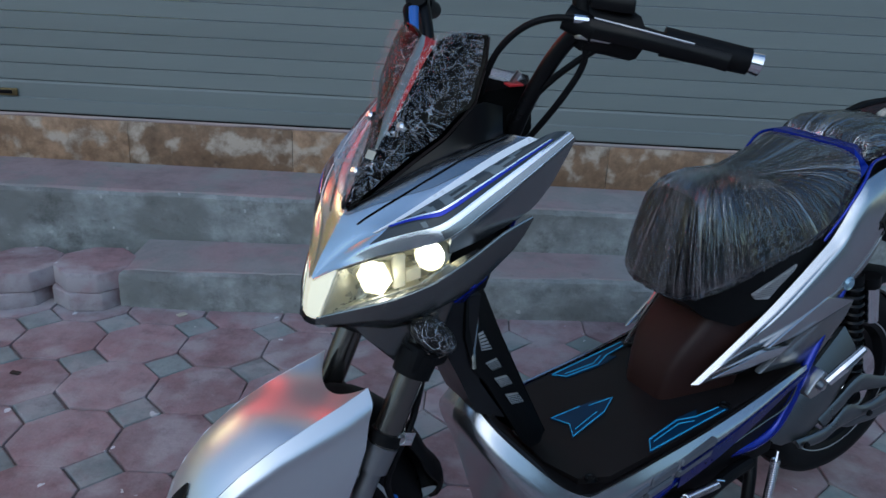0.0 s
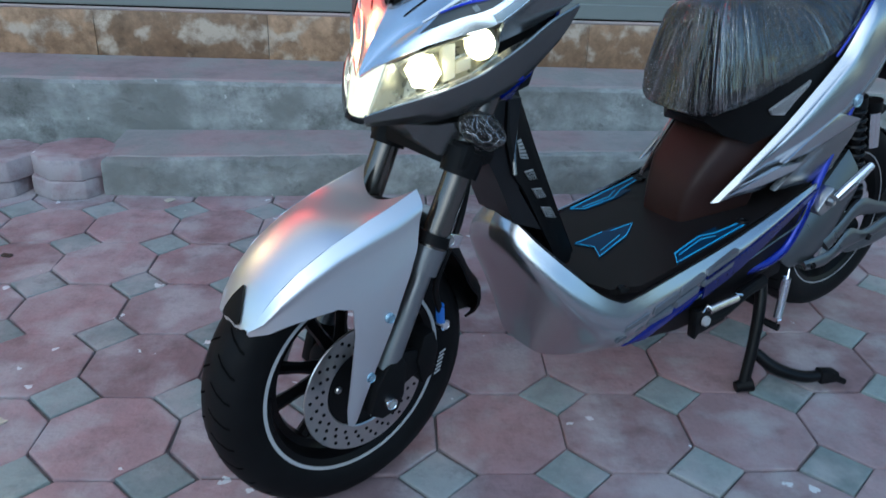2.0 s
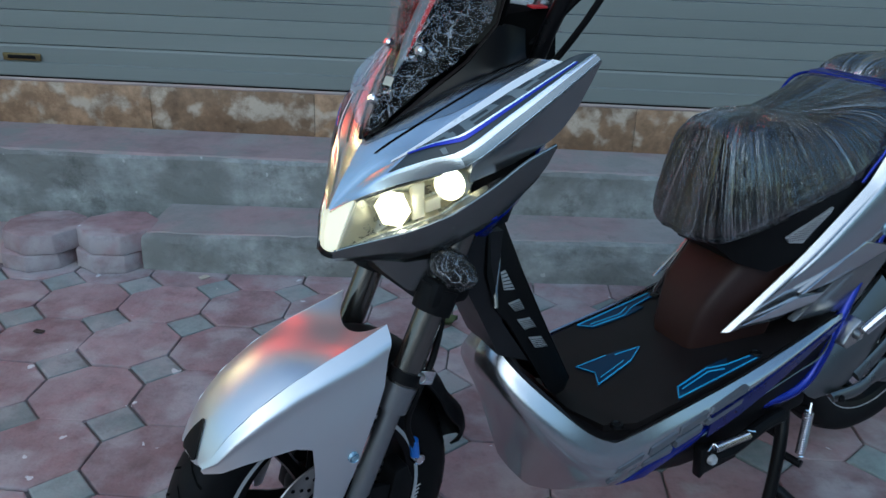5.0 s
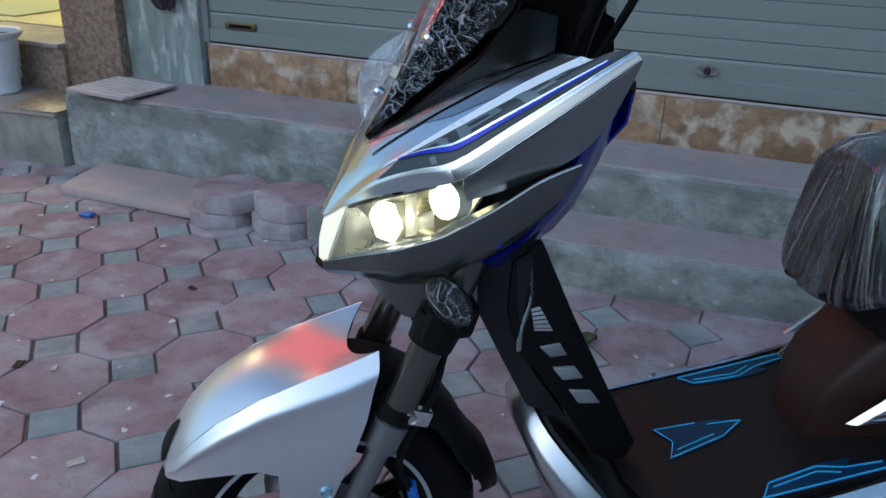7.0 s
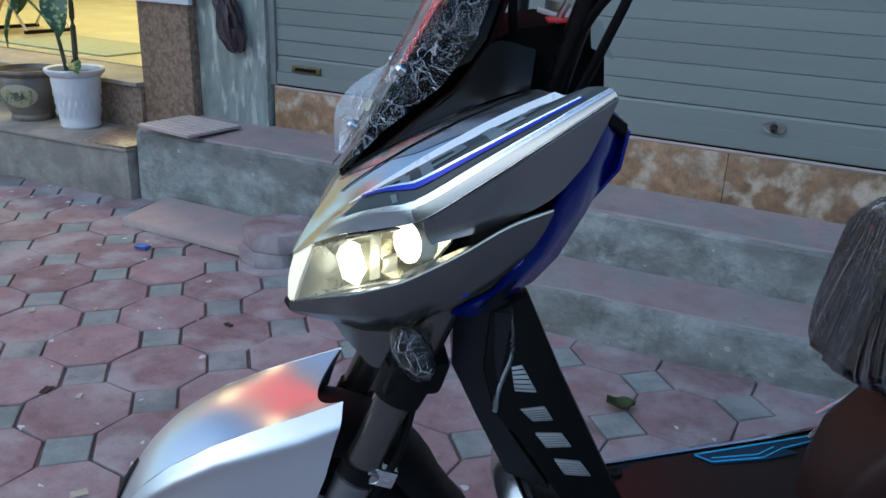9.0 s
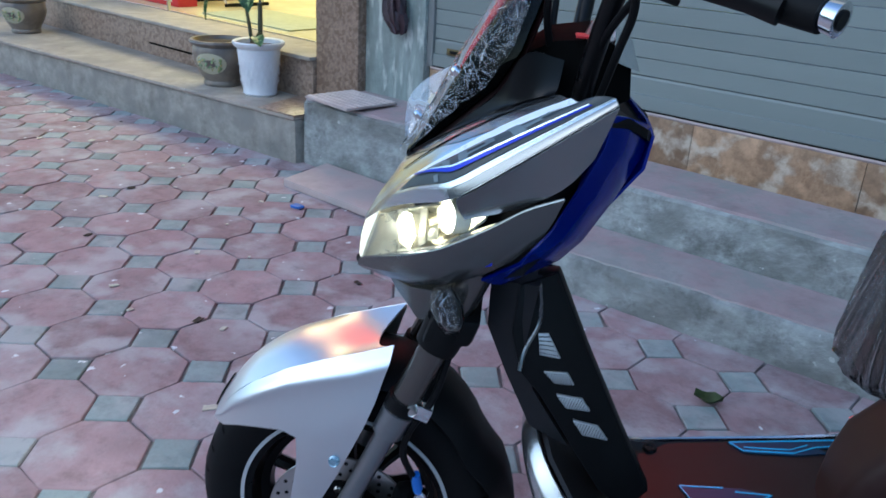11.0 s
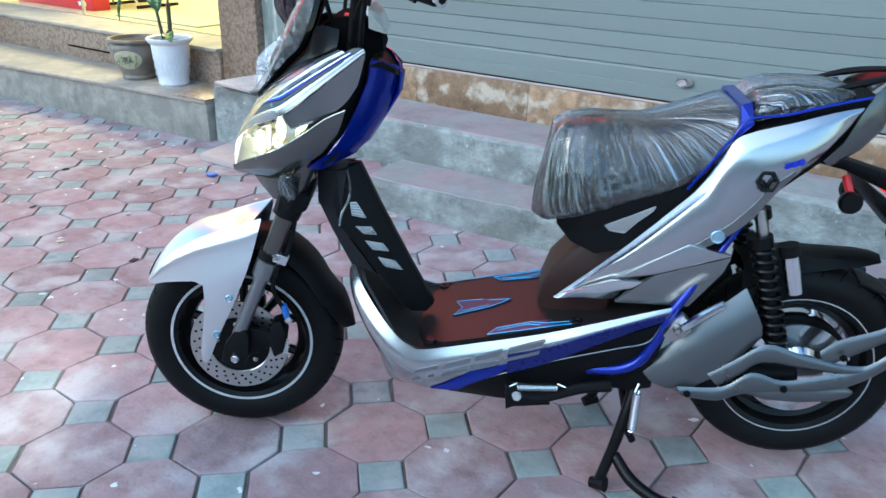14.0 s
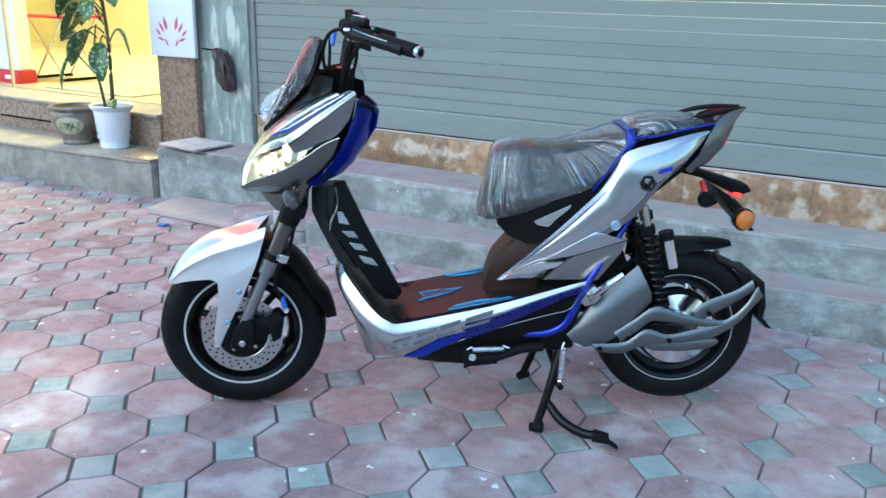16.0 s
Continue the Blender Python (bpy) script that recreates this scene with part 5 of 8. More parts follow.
for side in (1, -1):
    CW = cowl_side(side)
    # silver brow: from the nose, over the lamp, back to the pointed tail
    levels = [0, 0.25, 0.5, 0.75, 1, 1.5, 2, 2.2, 2.4, 2.6, 2.8, 3, 3.3, 3.7, 4]
    brow = part("cowl_brow", sheet([[cowl_at(i / 56, k) for i in range(57)] for k in levels], 0.002, CW, side), M["silver"], scooter, "silver headlamp brow panel", angle=38)

    def strip(s0, s1, lo, hi, lift, name, material, label="", n=14, m_=4):
        rows = []
        for j in range(m_ + 1):
            rows.append([cowl_at(s0 + (s1 - s0) * i / n, lo(i / n) + (hi(i / n) - lo(i / n)) * j / m_, lift) for i in range(n + 1)])
        return part(name, sheet(rows, 0, CW, side), material, brow, label, angle=50)
    # both creases get their sky highlight as a pale painted strip
    strip(0.36, 0.999, lambda q: 1.88 - 0.38 * min(1, 1.6 * q), lambda q: 2.04, 0.0016, "upper_stripe", M["white_highlight"], "upper crease with a painted sky highlight", n=28)
    strip(0.40, 0.999, lambda q: 3.06 + 0.08 * q, lambda q: 3.22 + 0.22 * min(1, 3 * q), 0.0012, "lower_stripe", M["pale_line_and_highlight"], "lower crease with a painted sky highlight", n=28)
    # deck strip with the screen's dark reflection put into its colour
    strip(0.40, 0.985, lambda q: 0.04, lambda q: 0.20 + 1.26 * min(1, 1.7 * q), 0.0006, "brow_deck", M["silver_mirror_dim"], "inner deck darkened for the reflected screen", n=28)
    strip(0.36, 0.97, lambda q: 0.66 + 0.10 * q, lambda q: 0.71 + 0.10 * q, 0.0012, "panel_gap", M["groove"], n=24, m_=1)
    # outer edge of the brow, darkened in colour for the paving it mirrors
    strip(0.55, 0.999, lambda q: 3.46, lambda q: 4.0, 0.0014, "brow_edge", M["silver_dark_and_reflection"], "lower brow edge darkened for reflected paving", n=20)
    # dark decal between the stripes, with a blue line and plain pale shapes
    strip(0.286, 0.998, lambda q: 3 - min(1.0, q * 0.712 / 0.144) if q < 0.999 else 2.0, lambda q: 3.0, 0.0016, "dark_decal", M["dark_decal"], "dark grey decal with pale shapes", n=40)
    blue_k = lambda q: 2.08 + 0.58 * q / 0.31 if q < 0.31 else 2.66 + 0.22 * (q - 0.31) / 0.69
    strip(0.415, 0.95, blue_k, lambda q: blue_k(q) + 0.18 - 0.10 * q, 0.0040, "blue_stripe", M["blue_decal"], "blue stripe", n=30)
    strip(0.42, 0.95, lambda q: blue_k(q) - 0.07, blue_k, 0.0036, "silver_line", M["pale_line_and_highlight"], n=30)
    for s0, s1, lo, hi in ((0.50, 0.522, 2.70, 2.96), (0.50, 0.565, 2.10, 2.26), (0.545, 0.575, 2.26, 2.50), (0.50, 0.55, 2.42, 2.52), (0.605, 0.635, 2.10, 2.62), (0.635, 0.715, 2.08, 2.22), (0.69, 0.718, 2.22, 2.44), (0.635, 0.70, 2.36, 2.46), (0.765, 0.80, 2.06, 2.68), (0.80, 0.85, 2.36, 2.54), (0.845, 0.885, 2.20, 2.40), (0.885, 0.925, 2.08, 2.24)):
        strip(s0, s1, lambda q: lo, lambda q: hi, 0.0028, "decal_shape", M["grey_decal"], n=5, m_=2)
    # flank under the brow edge, the paving's dark reflection put into its colour
    edge = [(u + 0.001, v - 0.002, z - 0.001) for u, v, z in COWL[4][16::4]]
    part("cowl_flank", sheet(fine([edge, [(0.169, 0.116, 0.788), (0.228, 0.124, 0.822), (0.284, 0.137, 0.864), (0.332, 0.143, 0.910)], [(0.176, 0.104, 0.772), (0.236, 0.112, 0.794), (0.288, 0.127, 0.828), (0.318, 0.133, 0.868)]], 3, 3), 0.004, CW, side), M["silver_dark_and_reflection"], scooter, "silver cowl flank darkened for reflected paving", angle=40)
    # cheek panel under the lamp
    up = [(0.020, 0.014, 0.662), (0.055, 0.052, 0.684), (0.100, 0.088, 0.706), (0.150, 0.110, 0.730), (0.205, 0.122, 0.765), (0.250, 0.128, 0.797), (0.292, 0.132, 0.817)]
    mid = [(0.019, 0.015, 0.655), (0.055, 0.052, 0.668), (0.100, 0.085, 0.682), (0.150, 0.106, 0.697), (0.205, 0.116, 0.721), (0.245, 0.120, 0.751), (0.282, 0.126, 0.792)]
    dn = [(0.024, 0.012, 0.650), (0.065, 0.040, 0.655), (0.110, 0.068, 0.662), (0.155, 0.088, 0.677), (0.200, 0.098, 0.700), (0.235, 0.105, 0.726), (0.270, 0.117, 0.767)]
    cheek = part("cowl_cheek", sheet([up, mid, dn], 0.004, CW, side), M["gunmetal"], scooter, "gunmetal cheek panel under the lamp", angle=40)
    part("cheek_lip", tube([CW(u, v * side, z) for u, v, z in up], 0.0022, 8, 4), M["silver_dark_and_reflection"], cheek)
    for k in range(7):
        u0 = 0.150 + 0.0095 * k
        part("cheek_mark", panel([(u0, 0.1090 + 0.15 * (u0 - 0.15), 0.697 + 0.35 * (u0 - 0.15)), (u0 + 0.0075, 0.1100 + 0.15 * (u0 - 0.15), 0.6995 + 0.35 * (u0 - 0.15)), (u0 + 0.0075, 0.1105 + 0.15 * (u0 - 0.15), 0.7035 + 0.35 * (u0 - 0.15)), (u0, 0.1095 + 0.15 * (u0 - 0.15), 0.701 + 0.35 * (u0 - 0.15))], 0.001, side, 0, CW), M["black"] if k < 4 else M["blue_decal"], cheek)
    # blue rear fairing
    part("blue_fairing", sheet([
        [(0.336, 0.084, 0.906), (0.328, 0.082, 0.866), (0.308, 0.084, 0.818), (0.280, 0.090, 0.760), (0.246, 0.096, 0.716), (0.200, 0.092, 0.686)],
        [(0.352, 0.068, 0.902), (0.346, 0.066, 0.860), (0.322, 0.066, 0.804), (0.292, 0.075, 0.750), (0.262, 0.078, 0.714), (0.214, 0.086, 0.681)],
        [(0.378, 0.014, 0.884), (0.376, 0.012, 0.846), (0.346, 0.030, 0.787), (0.316, 0.044, 0.737), (0.290, 0.050, 0.709), (0.224, 0.080, 0.679)],
        [(0.386, -0.02, 0.872), (0.380, -0.02, 0.830), (0.346, 0.0, 0.775), (0.314, 0.0, 0.726), (0.282, 0.0, 0.700), (0.228, 0.0, 0.676)]], 0.004, B, side), M["blue"], scooter, "glossy blue fairing panel", angle=40)
    part("fairing_cap", panel([(0.330, 0.0, 0.902), (0.334, 0.084, 0.904), (0.352, 0.068, 0.901), (0.376, 0.044, 0.885), (0.384, 0.0, 0.871)], 0.01, side, 0, B, inset=(0, 0, -0.012)), M["black"], scooter)
    # headlamp: lit nose lens, two lamps before faceted reflectors, clear window
    lens_in = [(0.046, 0.026, 0.737), (0.070, 0.048, 0.752), (0.100, 0.076, 0.768), (0.132, 0.099, 0.782), (0.164, 0.115, 0.797)]
    lens_out = [(0.022, 0.018, 0.662), (0.054, 0.048, 0.684), (0.092, 0.078, 0.704), (0.132, 0.101, 0.724), (0.170, 0.111, 0.750)]
    bowl = part("headlamp_bowl", sheet([[(u + 0.014, v * 0.90, z) for u, v, z in lens_in], [(u + 0.040, v * 0.66, z * 0.6 + z2 * 0.4) for (u, v, z), (_, _, z2) in zip(lens_in, lens_out)], [(u + 0.034, v * 0.68, z * 0.25 + z2 * 0.75) for (u, v, z), (_, _, z2) in zip(lens_in, lens_out)], [(u + 0.012, v * 0.90, z) for u, v, z in lens_out]], 0.003, CW, side), M["bowl"], scooter, "pale gold faceted bowl behind the headlamp lens", angle=12)
    part("nose_lens", sheet(fine([[(0.020, -0.005, 0.713), (0.032, 0.010, 0.725), (0.046, 0.026, 0.737)], [(0.0135, -0.004, 0.686), (0.024, 0.009, 0.694), (0.034, 0.022, 0.700)], [(0.012, -0.0035, 0.660), (0.016, 0.006, 0.660), (0.022, 0.018, 0.662)]], 3, 3), 0.003, CW, side), M["lamp_warm"], bowl, "lit cream nose lens", angle=60)
    part("bowl_front", sheet([[(0.048, 0.026, 0.735), (0.036, 0.0225, 0.702), (0.024, 0.0172, 0.664)], [(0.061, 0.0228, 0.736), (0.066, 0.019, 0.704), (0.040, 0.016, 0.664)], [(0.090, 0.018, 0.720), (0.094, 0.016, 0.704), (0.075, 0.014, 0.680)]], 0.002, CW, side), M["bowl"], bowl, angle=20)
    part("nose_rib", tube([CW(u, v * side, z) for u, v, z in ((0.048, 0.026, 0.735), (0.036, 0.023, 0.702), (0.023, 0.018, 0.663))], 0.0022, 8), M["reflector"], bowl)
    part("nose_lip", tube([CW(u, v * side, z) for u, v, z in ((0.0115, -0.003, 0.655), (0.016, 0.006, 0.654), (0.022, 0.015, 0.655))], 0.0042, 8), M["black"], bowl, "black lip under the nose lens")
    face = Vector((-0.74, 0.66, 0.05))
    for u, v, z, r, seg in ((0.092, 0.050, 0.727, 0.025, 6), (0.153, 0.096, 0.768, 0.020, 20)):
        n = (CW(u + face.x, (v + face.y) * side, z + face.z) - CW(u, v * side, z)).normalized()
        m = Matrix.Translation(CW(u, v * side, z)) @ n.to_track_quat("Z", "Y").to_matrix().to_4x4()
        proj = part("lamp_projector", lathe([(0, 0.004), (r * 0.7, 0.0035), (r * 0.94, 0.001), (r, -0.004)], seg, m), M["lamp_hot"], bowl, "lit headlamp")
        part("projector_ring", lathe([(r * 1.01, -0.002), (r * 1.10, 0.002), (r * 1.16, -0.004), (r * 1.16, -0.020), (r * 1.01, -0.020)], seg, m, True), M["reflector"], proj, "pale gold lamp surround", angle=25)
    for pts in (((0.112, 0.066, 0.764), (0.124, 0.080, 0.768), (0.124, 0.083, 0.722), (0.112, 0.072, 0.714)), ((0.1255, 0.079, 0.742), (0.142, 0.092, 0.752), (0.142, 0.094, 0.735), (0.1255, 0.082, 0.726))):
        part("lamp_bracket", panel(pts, 0.010, side, 0.0012, CW), M["reflector"], bowl, "pale gold bracket beside the lamp")
    for u, v, z, r in ((0.036, 0.012, 0.690, 0.20), (0.100, 0.070, 0.732, 0.30)):
        bulb_ = new("headlamp_bulb", bpy.data.lights.new("headlamp_bulb", "POINT"))
        bulb_.data.energy, bulb_.data.color, bulb_.data.shadow_soft_size = 0.12 * r, (1.0, 0.93, 0.76), 0.006
        bulb_.matrix_world = scooter.matrix_world @ Matrix.Translation(CW(u, v * side, z))
    part("lamp_shelf", sheet([[(u + 0.010, v * 0.90, z + 0.001) for u, v, z in lens_out] + [(0.215, 0.110, 0.772)], [(u, v + 0.001, z + 0.002) for u, v, z in up[:4]] + [(0.186, 0.1185, 0.754), (0.222, 0.125, 0.778)]], 0.003, CW, side), M["silver"], cheek, "silver ledge under the lamp", angle=50)
    part("headlamp_lens", sheet([lens_in, [(u - 0.002, v + 0.003, (z + z2) / 2) for (u, v, z), (_, _, z2) in zip(lens_in, lens_out)], lens_out], 0, CW, side), M["clear"], bowl, "clear lens", angle=50, shadow=False)
    # front indicator, wrapped
    def bulb(scale, crinkle):
        rings = []
        for t, r in ((0, 0.010), (0.15, 0.017), (0.4, 0.022), (0.7, 0.020), (0.9, 0.012), (1.0, 0.003)):
            rings.append([B(0.140 + 0.042 * t + r * scale * 0.5 * math.cos(q), (0.075 + 0.056 * t) * side + r * 0.5 * math.cos(q) * -side * scale, 0.652 - 0.012 * t + r * scale * (1 + crinkle * math.sin(5 * q + 9 * t)) * math.sin(q)) for q in (2 * math.pi * j / 18 for j in range(18))])
        return loft(rings)
    ind = part("front_indicator", bulb(1.0, 0.0), M["black"], scooter, "front indicator in clear film", angle=60)
    part("film_cover", bulb(1.25, 0.12), M["film"], ind, "crinkled clear film", angle=60, shadow=False)
# chin under the lamps
part("cowl_chin", loft(rings_along([
    [(0.068, 0.040, 0.652), (0.068, -0.040, 0.652), (0.080, -0.042, 0.634), (0.080, 0.042, 0.634)],
    [(0.105, 0.066, 0.652), (0.105, -0.066, 0.652), (0.112, -0.060, 0.606), (0.112, 0.060, 0.606)],
    [(0.150, 0.074, 0.655), (0.150, -0.074, 0.655), (0.146, -0.066, 0.600), (0.146, 0.066, 0.600)],
    [(0.190, 0.06, 0.660), (0.190, -0.06, 0.660), (0.180, -0.05, 0.602), (0.180, 0.05, 0.602)]])), M["gunmetal"], scooter, "gunmetal chin box under the lamps")
# -- windscreen --
rows = []
for (cu, cz), (eu, ev, ez) in (((0.074, 0.812), (0.082, 0.010, 0.815)), ((0.092, 0.838), (0.110, 0.024, 0.841)), ((0.116, 0.885), (0.150, 0.047, 0.882)), ((0.143, 0.938), (0.186, 0.070, 0.918)), ((0.170, 0.985), (0.213, 0.098, 0.968)), ((0.190, 1.015), (0.230, 0.096, 1.020)), ((0.204, 1.026), (0.241, 0.084, 1.054))):
    rows.append([(cu + (eu - cu) * s * s * (0.55 if s < 0 else 1), s * ev * (1.14 if s < 0 else 1), cz + (ez - cz) * abs(s) ** 1.3 + 0.014 * math.sin(math.pi * min(1, abs(s))) * (1 if cz > 1.02 else 0.3)) for s in (-1, -0.75, -0.5, -0.25, 0, 0.25, 0.5, 0.75, 1)])
for side in (1, -1):
    CW = cowl_side(side)
    top = [F(*rows[i][8 if side > 0 else 0]) + Vector((0.006, 0, -0.003)) for i in range(5)] + [F(0.262, 0.100 * side, 0.960)]
    low = [CW(p[0], p[1] * side, p[2]) for p in (cowl_at(q, w, 0.003) for q, w in ((0.43, 0.03), (0.53, 0.16), (0.64, 0.30), (0.76, 0.42), (0.87, 0.50), (0.985, 0.55)))]
    mids = [[a.lerp(b, f) - Vector((0, 0, 0.010 * math.sin(math.pi * f))) for a, b in zip(top, low)] for f in (0.3, 0.65)]
    part("screen_base", sheet(fine([[tuple(p) for p in r] for r in (top, *mids, low)], 4, 3), 0.003, lambda u, v, z: Vector((u, v, z))), M["black_gloss"], scooter, "black base under the windscreen", angle=60)
screen = part("windscreen", sheet(rows, 0.003, F), M["smoke"], scooter, "smoked windscreen in crinkled film", angle=60)
wr = []
for i, r in enumerate(rows):
    wr.append([(u - 0.009 + 0.003 * noise.noise((u * 60, v * 60, z * 50)), v * 1.04, zz + 0.004 + 0.006 * noise.noise((u * 70, v * 50, 3))) for u, v, zz in r for z in (zz,)])

bm = sheet(wr, 0, F)
bmesh.ops.subdivide_edges(bm, edges=bm.edges[:], cuts=3, use_grid_fill=True, smooth=0.5)
for v in bm.verts:
    v.co += 0.0022 * noise.noise_vector(v.co * 45)

part("film_wrap", bm, M["film"], screen, "crinkled clear film", angle=60, shadow=False)
bm = sheet([[(u + 0.006, v * 0.97, z - 0.003) for u, v, z in r] for r in rows], 0.003, F)
part("screen_backing", bm, M["screen_back"], screen, "black inner screen panel", angle=60)
for u, v, z in ((0.146, 0.040, 0.926), (0.146, -0.040, 0.926), (0.098, 0.001, 0.860)):
    n = F(-0.8, v * 2, 0.5).normalized()
    m = Matrix.Translation(F(u - 0.010, v, z + 0.004)) @ n.to_track_quat("Z", "Y").to_matrix().to_4x4()
    part("screen_bolt", lathe([(0, 0.006), (0.004, 0.006), (0.007, 0.003), (0.007, -0.004)], 14, m), M["chrome"], screen, "chrome screen bolt")
mark = part("screen_label", sheet([[(u - 0.0115, v, z + 0.0045) for u, v, z in ((0.1165, 0.006, 0.890), (0.1185, 0.013, 0.8897), (0.1210, 0.020, 0.889))], [(u - 0.0115, v, z + 0.0045) for u, v, z in ((0.111, 0.006, 0.879), (0.113, 0.013, 0.8787), (0.1155, 0.020, 0.878))]], 0, F), M["litter"], screen, "small pale label")
spine = tuple((u + 0.004, z, w) for u, z, w in ((0.105, 0.858, 0.002), (0.124, 0.902, 0.008), (0.140, 0.945, 0.011), (0.164, 0.990, 0.011), (0.186, 1.032, 0.009), (0.192, 1.044, 0.003)))
part("screen_spine", sheet([[(u - 0.004 * (1 - abs(w)), w * hw, z + 0.002 * (1 - abs(w))) for u, z, hw in spine] for w in (-1, -0.5, 0, 0.5, 1)], 0.002, F), M["grey_decal"], screen, "pale spine of the screen", angle=60)
# spine sides, red in colour to stand for the glow on them
for side in (1, -1):
    part("spine_side", sheet([[(u, hw, z) for u, z, hw in spine], [(u + 0.012, hw + 0.010, z - 0.006) for u, z, hw in spine], [(u + 0.020, hw + 0.022 + 0.004, z - 0.008) for u, z, hw in spine]], 0.002, F, side), M["red_glow_colour"], screen, "glossy spine side coloured for the red glow", angle=60)
flap = bmesh.new()
grid = []
for i in range(13):
    f = i / 12
    line_ = []
    for j in range(9):
        g = j / 8
        reach = math.sin(math.pi * (0.12 + 0.80 * f)) * g
        p = Vector((0.080 + 0.062 * f - 0.030 * reach, -0.008 - 0.034 * f - 0.010 * reach, 0.826 + 0.100 * f + 0.012 * reach))
        p += 0.008 * noise.noise_vector(Vector((f * 1.6, g * 1.4, 2.0))) + 0.0015 * noise.noise_vector(Vector((f * 5, g * 5, 7.0)))
        line_.append(flap.verts.new(F(*p)))
    grid.append(line_)
for a, b in zip(grid, grid[1:]):
    for j in range(8):
        flap.faces.new((a[j], a[j + 1], b[j + 1], b[j]))
part("film_flap", flap, M["film_loose"], screen, "loose flap of clear film", angle=25, shadow=False)
# -- dash and handlebar --
part("dash_shroud", loft([[F(u, v, z) for u, v, z in r] for r in (
    [(0.165, 0.030, 0.86), (0.165, -0.030, 0.86), (0.180, -0.030, 0.935), (0.180, 0.030, 0.935)],
    [(0.24, 0.082, 0.885), (0.24, -0.082, 0.885), (0.250, -0.080, 0.978), (0.250, 0.080, 0.978)],
    [(0.30, 0.10, 0.90), (0.30, -0.10, 0.90), (0.305, -0.095, 0.985), (0.305, 0.095, 0.985)],
    [(0.345, 0.07, 0.915), (0.345, -0.07, 0.915), (0.340, -0.07, 0.965), (0.340, 0.07, 0.965)])]), M["groove"], scooter, "black dash shroud")
part("dash_display", panel([(0.300, -0.055, 0.990), (0.300, 0.055, 0.990), (0.318, 0.055, 0.980), (0.318, -0.055, 0.980)], 0.004, 1, 0.001, F, inset=(-0.001, 0, -0.006)), M["white"], scooter, "pale dash display")
part("dash_cover", loft([[F(u, v, z) for u, v, z in r] for r in (
    [(0.318, 0.098, 0.962), (0.318, -0.098, 0.962), (0.3165, -0.086, 0.997), (0.3165, 0.086, 0.997)],
    [(0.351, 0.074, 0.948), (0.351, -0.074, 0.948), (0.340, -0.060, 0.982), (0.340, 0.060, 0.982)])]), M["silver"], scooter, "silver dash cover")
part("ignition_key", tube([F(0.285, 0.085, 0.985), F(0.292, 0.095, 1.005)], 0.004, 8), M["steel"], scooter)
part("key_tag", panel([(0.272, 0.086, 0.990), (0.298, 0.084, 0.990), (0.298, 0.100, 0.988), (0.272, 0.100, 0.988)], 0.003, 1, 0.001, F, inset=(0, 0, -0.003)), M["red_plastic"], scooter, "red key tag")
for side in (1, -1):
    bar = part("handlebar", tube([F(0.283, 0.092 * side, 0.900), F(0.293, 0.120 * side, 0.975), F(0.305, 0.155 * side, 1.040), F(0.318, 0.187 * side, 1.074), F(0.337, 0.217 * side, 1.076), F(0.375, 0.275 * side, 1.062), F(0.442, 0.340 * side, 1.046)], 0.0115, 14), M["black_gloss"], scooter, "black raised handlebar")
    part("grip", tube([F(0.372, 0.268 * side, 1.0635), F(0.448, 0.343 * side, 1.046)], [0.0185, 0.0165], 18), M["rubber"], bar, "black rubber grip")
    part("bar_end", tube([F(0.446, 0.341 * side, 1.0465), F(0.458, 0.353 * side, 1.0430)], [0.0130, 0.0150], 18), M["chrome"], bar, "chrome bar end")
    part("bar_end_hole", tube([F(0.4575, 0.3525 * side, 1.0432), F(0.4590, 0.3540 * side, 1.0427)], 0.0085, 14), M["black"], bar)
    part("switch_box", loft([[F(0.312 + du, (0.185 + dv) * side + 0.022 * math.cos(a) * side, 1.078 + dz + 0.030 * math.sin(a) - 0.004) for a in (2 * math.pi * j / 12 for j in range(12))] for du, dv, dz in ((0, 0, 0), (0.02, 0.024, -0.003), (0.040, 0.050, -0.008))]), M["black"], bar, "black switch box", angle=50)
    part("switch", panel([(0.325, 0.205, 1.102), (0.345, 0.235, 1.098), (0.362, 0.222, 1.097), (0.342, 0.192, 1.101)], 0.012, side, 0.002, F, inset=(0, 0, -0.012)), M["bluegrey"] if side > 0 else M["black"], bar)
    lever = part("brake_lever", tube([F(0.305, 0.205 * side, 1.074), F(0.338, 0.255 * side, 1.066), F(0.385, 0.305 * side, 1.054), F(0.415, 0.338 * side, 1.045)], [0.0125, 0.0115, 0.0105, 0.0115], 10, 8, 0.42), M["black_gloss"], scooter, "black brake lever")
    part("lever_edge", tube([F(0.310, 0.208 * side, 1.0865), F(0.338, 0.257 * side, 1.0775), F(0.385, 0.307 * side, 1.0645)], 0.0016, 6), M["steel"], lever, "worn bright edge")
    part("lever_clamp", tube([F(0.296, 0.172 * side, 1.085), F(0.318, 0.205 * side, 1.070)], 0.017, 12), M["black"], lever)
    part("mirror_boss", tube([F(0.315, 0.182 * side, 1.09), F(0.312, 0.178 * side, 1.125)], [0.014, 0.012], 12), M["black"], lever)
